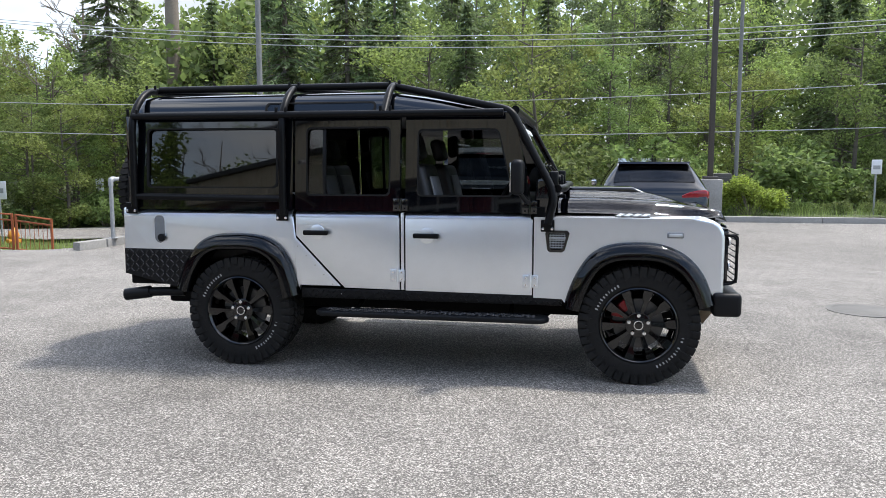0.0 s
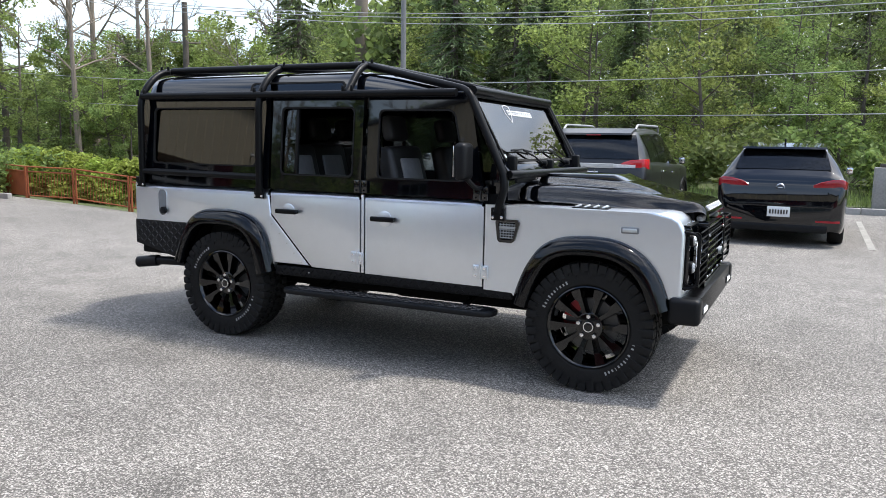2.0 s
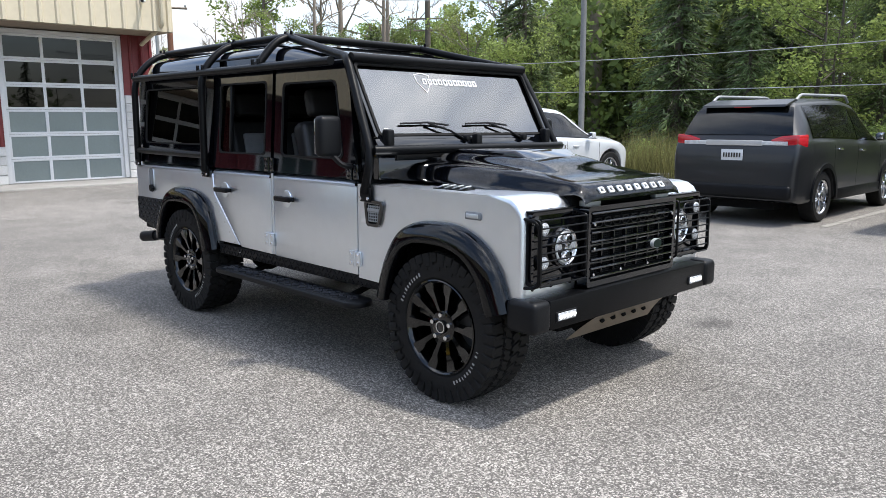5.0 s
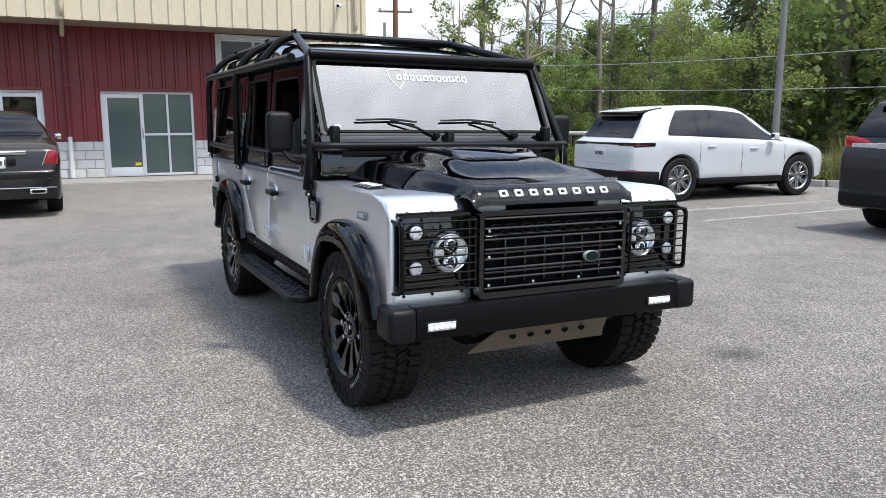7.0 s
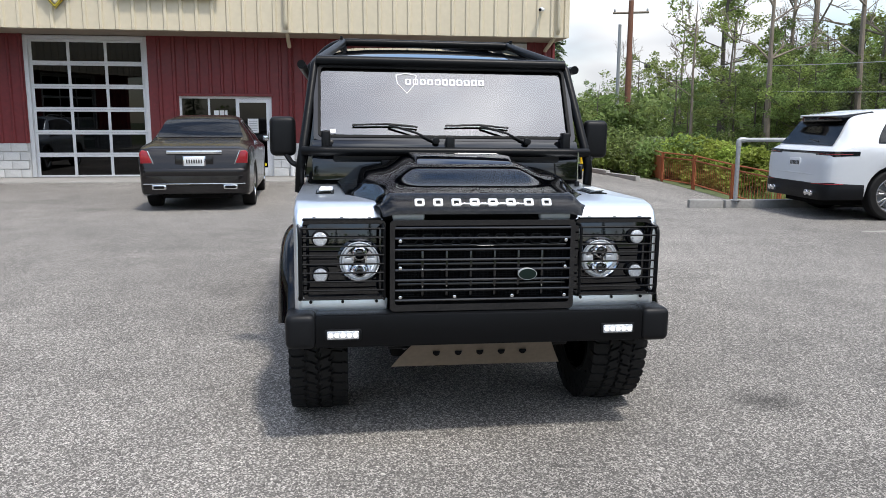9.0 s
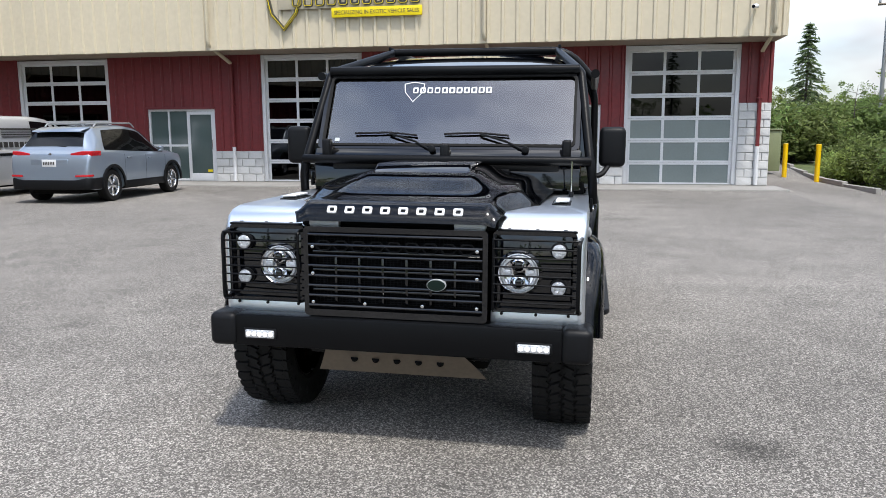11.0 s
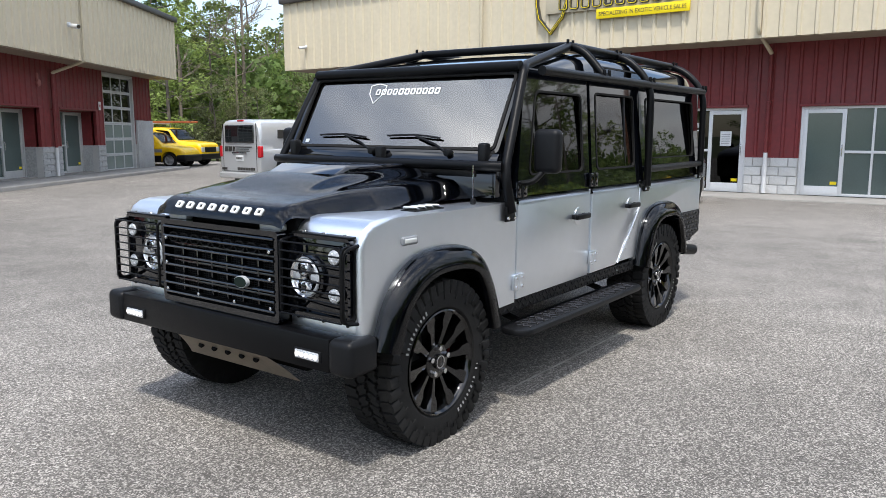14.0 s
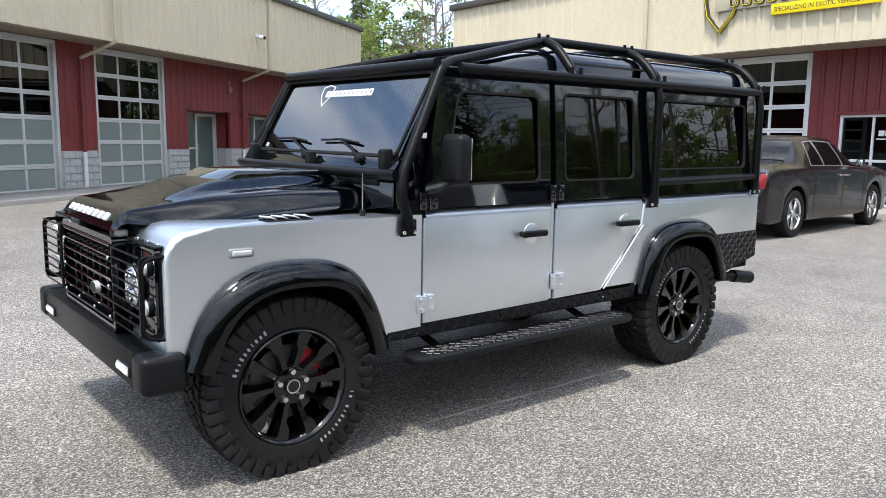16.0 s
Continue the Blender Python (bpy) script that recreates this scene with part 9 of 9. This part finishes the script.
for x, y, z0, z, w, h in ((6.6, 15.0, -0.1, 1.5, 0.24, 0.36), (-17.6, 14.0, -1.2, 0.92, 0.54, 0.54), (-19.2, 21.1, -1.1, 0.84, 0.34, 0.5)):
    sg = thing("sign_post", "small white sign on a thin metal post", "sign")
    part("post", tube([(x, y, z0), (x, y, z)], 0.025, 6), M_GALV, sg)
    part("plate", box(x - w / 2, x + w / 2, y - 0.05, y - 0.035, z - h, z, 0.004), M_WHITE_FRAME, sg)
    part("bars", box(x - w / 3, x + w / 3, y - 0.056, y - 0.05, z - h * 0.66, z - h * 0.4), M_GALV, sg)
for x, y in ((-23.6, 7.2), (-22.4, 7.9)):
    bo = thing("bollard", "yellow painted steel bollard post", "bollard")
    part("post", tube([(x, y, -0.35), (x, y, 0.95)], 0.08, 12), M_YELLOW, bo)
    part("cap", disc(x, y, 0.95, 0.082, 0.05, "z", 16, 0.02), M_YELLOW, bo)
M_OLIVE = material("olive_green_paint", (0.2, 0.23, 0.12), 0.6, vary=0.15)
cabinet = thing("utility_cabinet", "pale green transformer cabinet by the wall", "cabinet")
part("body", box(-25.3, -24.7, 6.6, 7.3, 0.0, 1.4, 0.03), M_OLIVE, cabinet)
part("lid", box(-25.34, -24.66, 6.56, 7.34, 1.4, 1.46, 0.02), M_OLIVE, cabinet)
for ob in trees + far_trees + tall_trees + firs + bares + shrubs + olives:
    if ob.name not in USED:
        plant(ob, -50, -60)


def far_woods(name, count, a0, a1, d0, d1, size, mat, label, seed, lift=1.0):
    """Distant woodland as one mass of leaf clumps below the skyline, seen between the nearer trees."""
    r = random.Random(seed)
    verts, faces = [], []
    for _ in range(count):
        a, d = radians(r.uniform(a0, a1)), r.uniform(d0, d1)
        x, y = 3.6 - d * math.cos(a), -1 + d * math.sin(a)
        top = skyline(x, y) * lift * (0.75 + 0.25 * noise.noise((x * 0.3, y * 0.3, 0)))
        p = Vector((x, y, r.uniform(0.0, top)))
        u = Vector((r.gauss(0, 1), r.gauss(0, 1), r.gauss(0, 1))).normalized()
        v = u.cross(Vector((r.gauss(0, 1), r.gauss(0, 1), r.gauss(0, 1)))).normalized()
        k = size * r.uniform(0.5, 1.3)
        i = len(verts)
        verts += [tuple(p - u * k), tuple(p + v * k * 0.6), tuple(p + u * k), tuple(p - v * k * 0.6)]
        faces += [(i, i + 1, i + 2), (i, i + 2, i + 3)]
    me = bpy.data.meshes.new(name)
    me.from_pydata(verts, [], faces)
    me.materials.append(mat)
    return tagged(new(name, me), label, "woodland", kind="stuff")


far_woods("far_woods", 80000, 50, 140, 40, 58, 0.26, M_LEAF_MID, "dense distant green woodland", 61, 1.12)
far_woods("far_woods", 24000, 14, 52, 60, 82, 0.28, M_LEAF_MID, "low distant green woodland", 62, 0.8)
far_woods("far_woods", 26000, -62, -36, 50, 64, 0.26, M_LEAF_MID, "distant woodland behind the workshops", 63, 0.8)
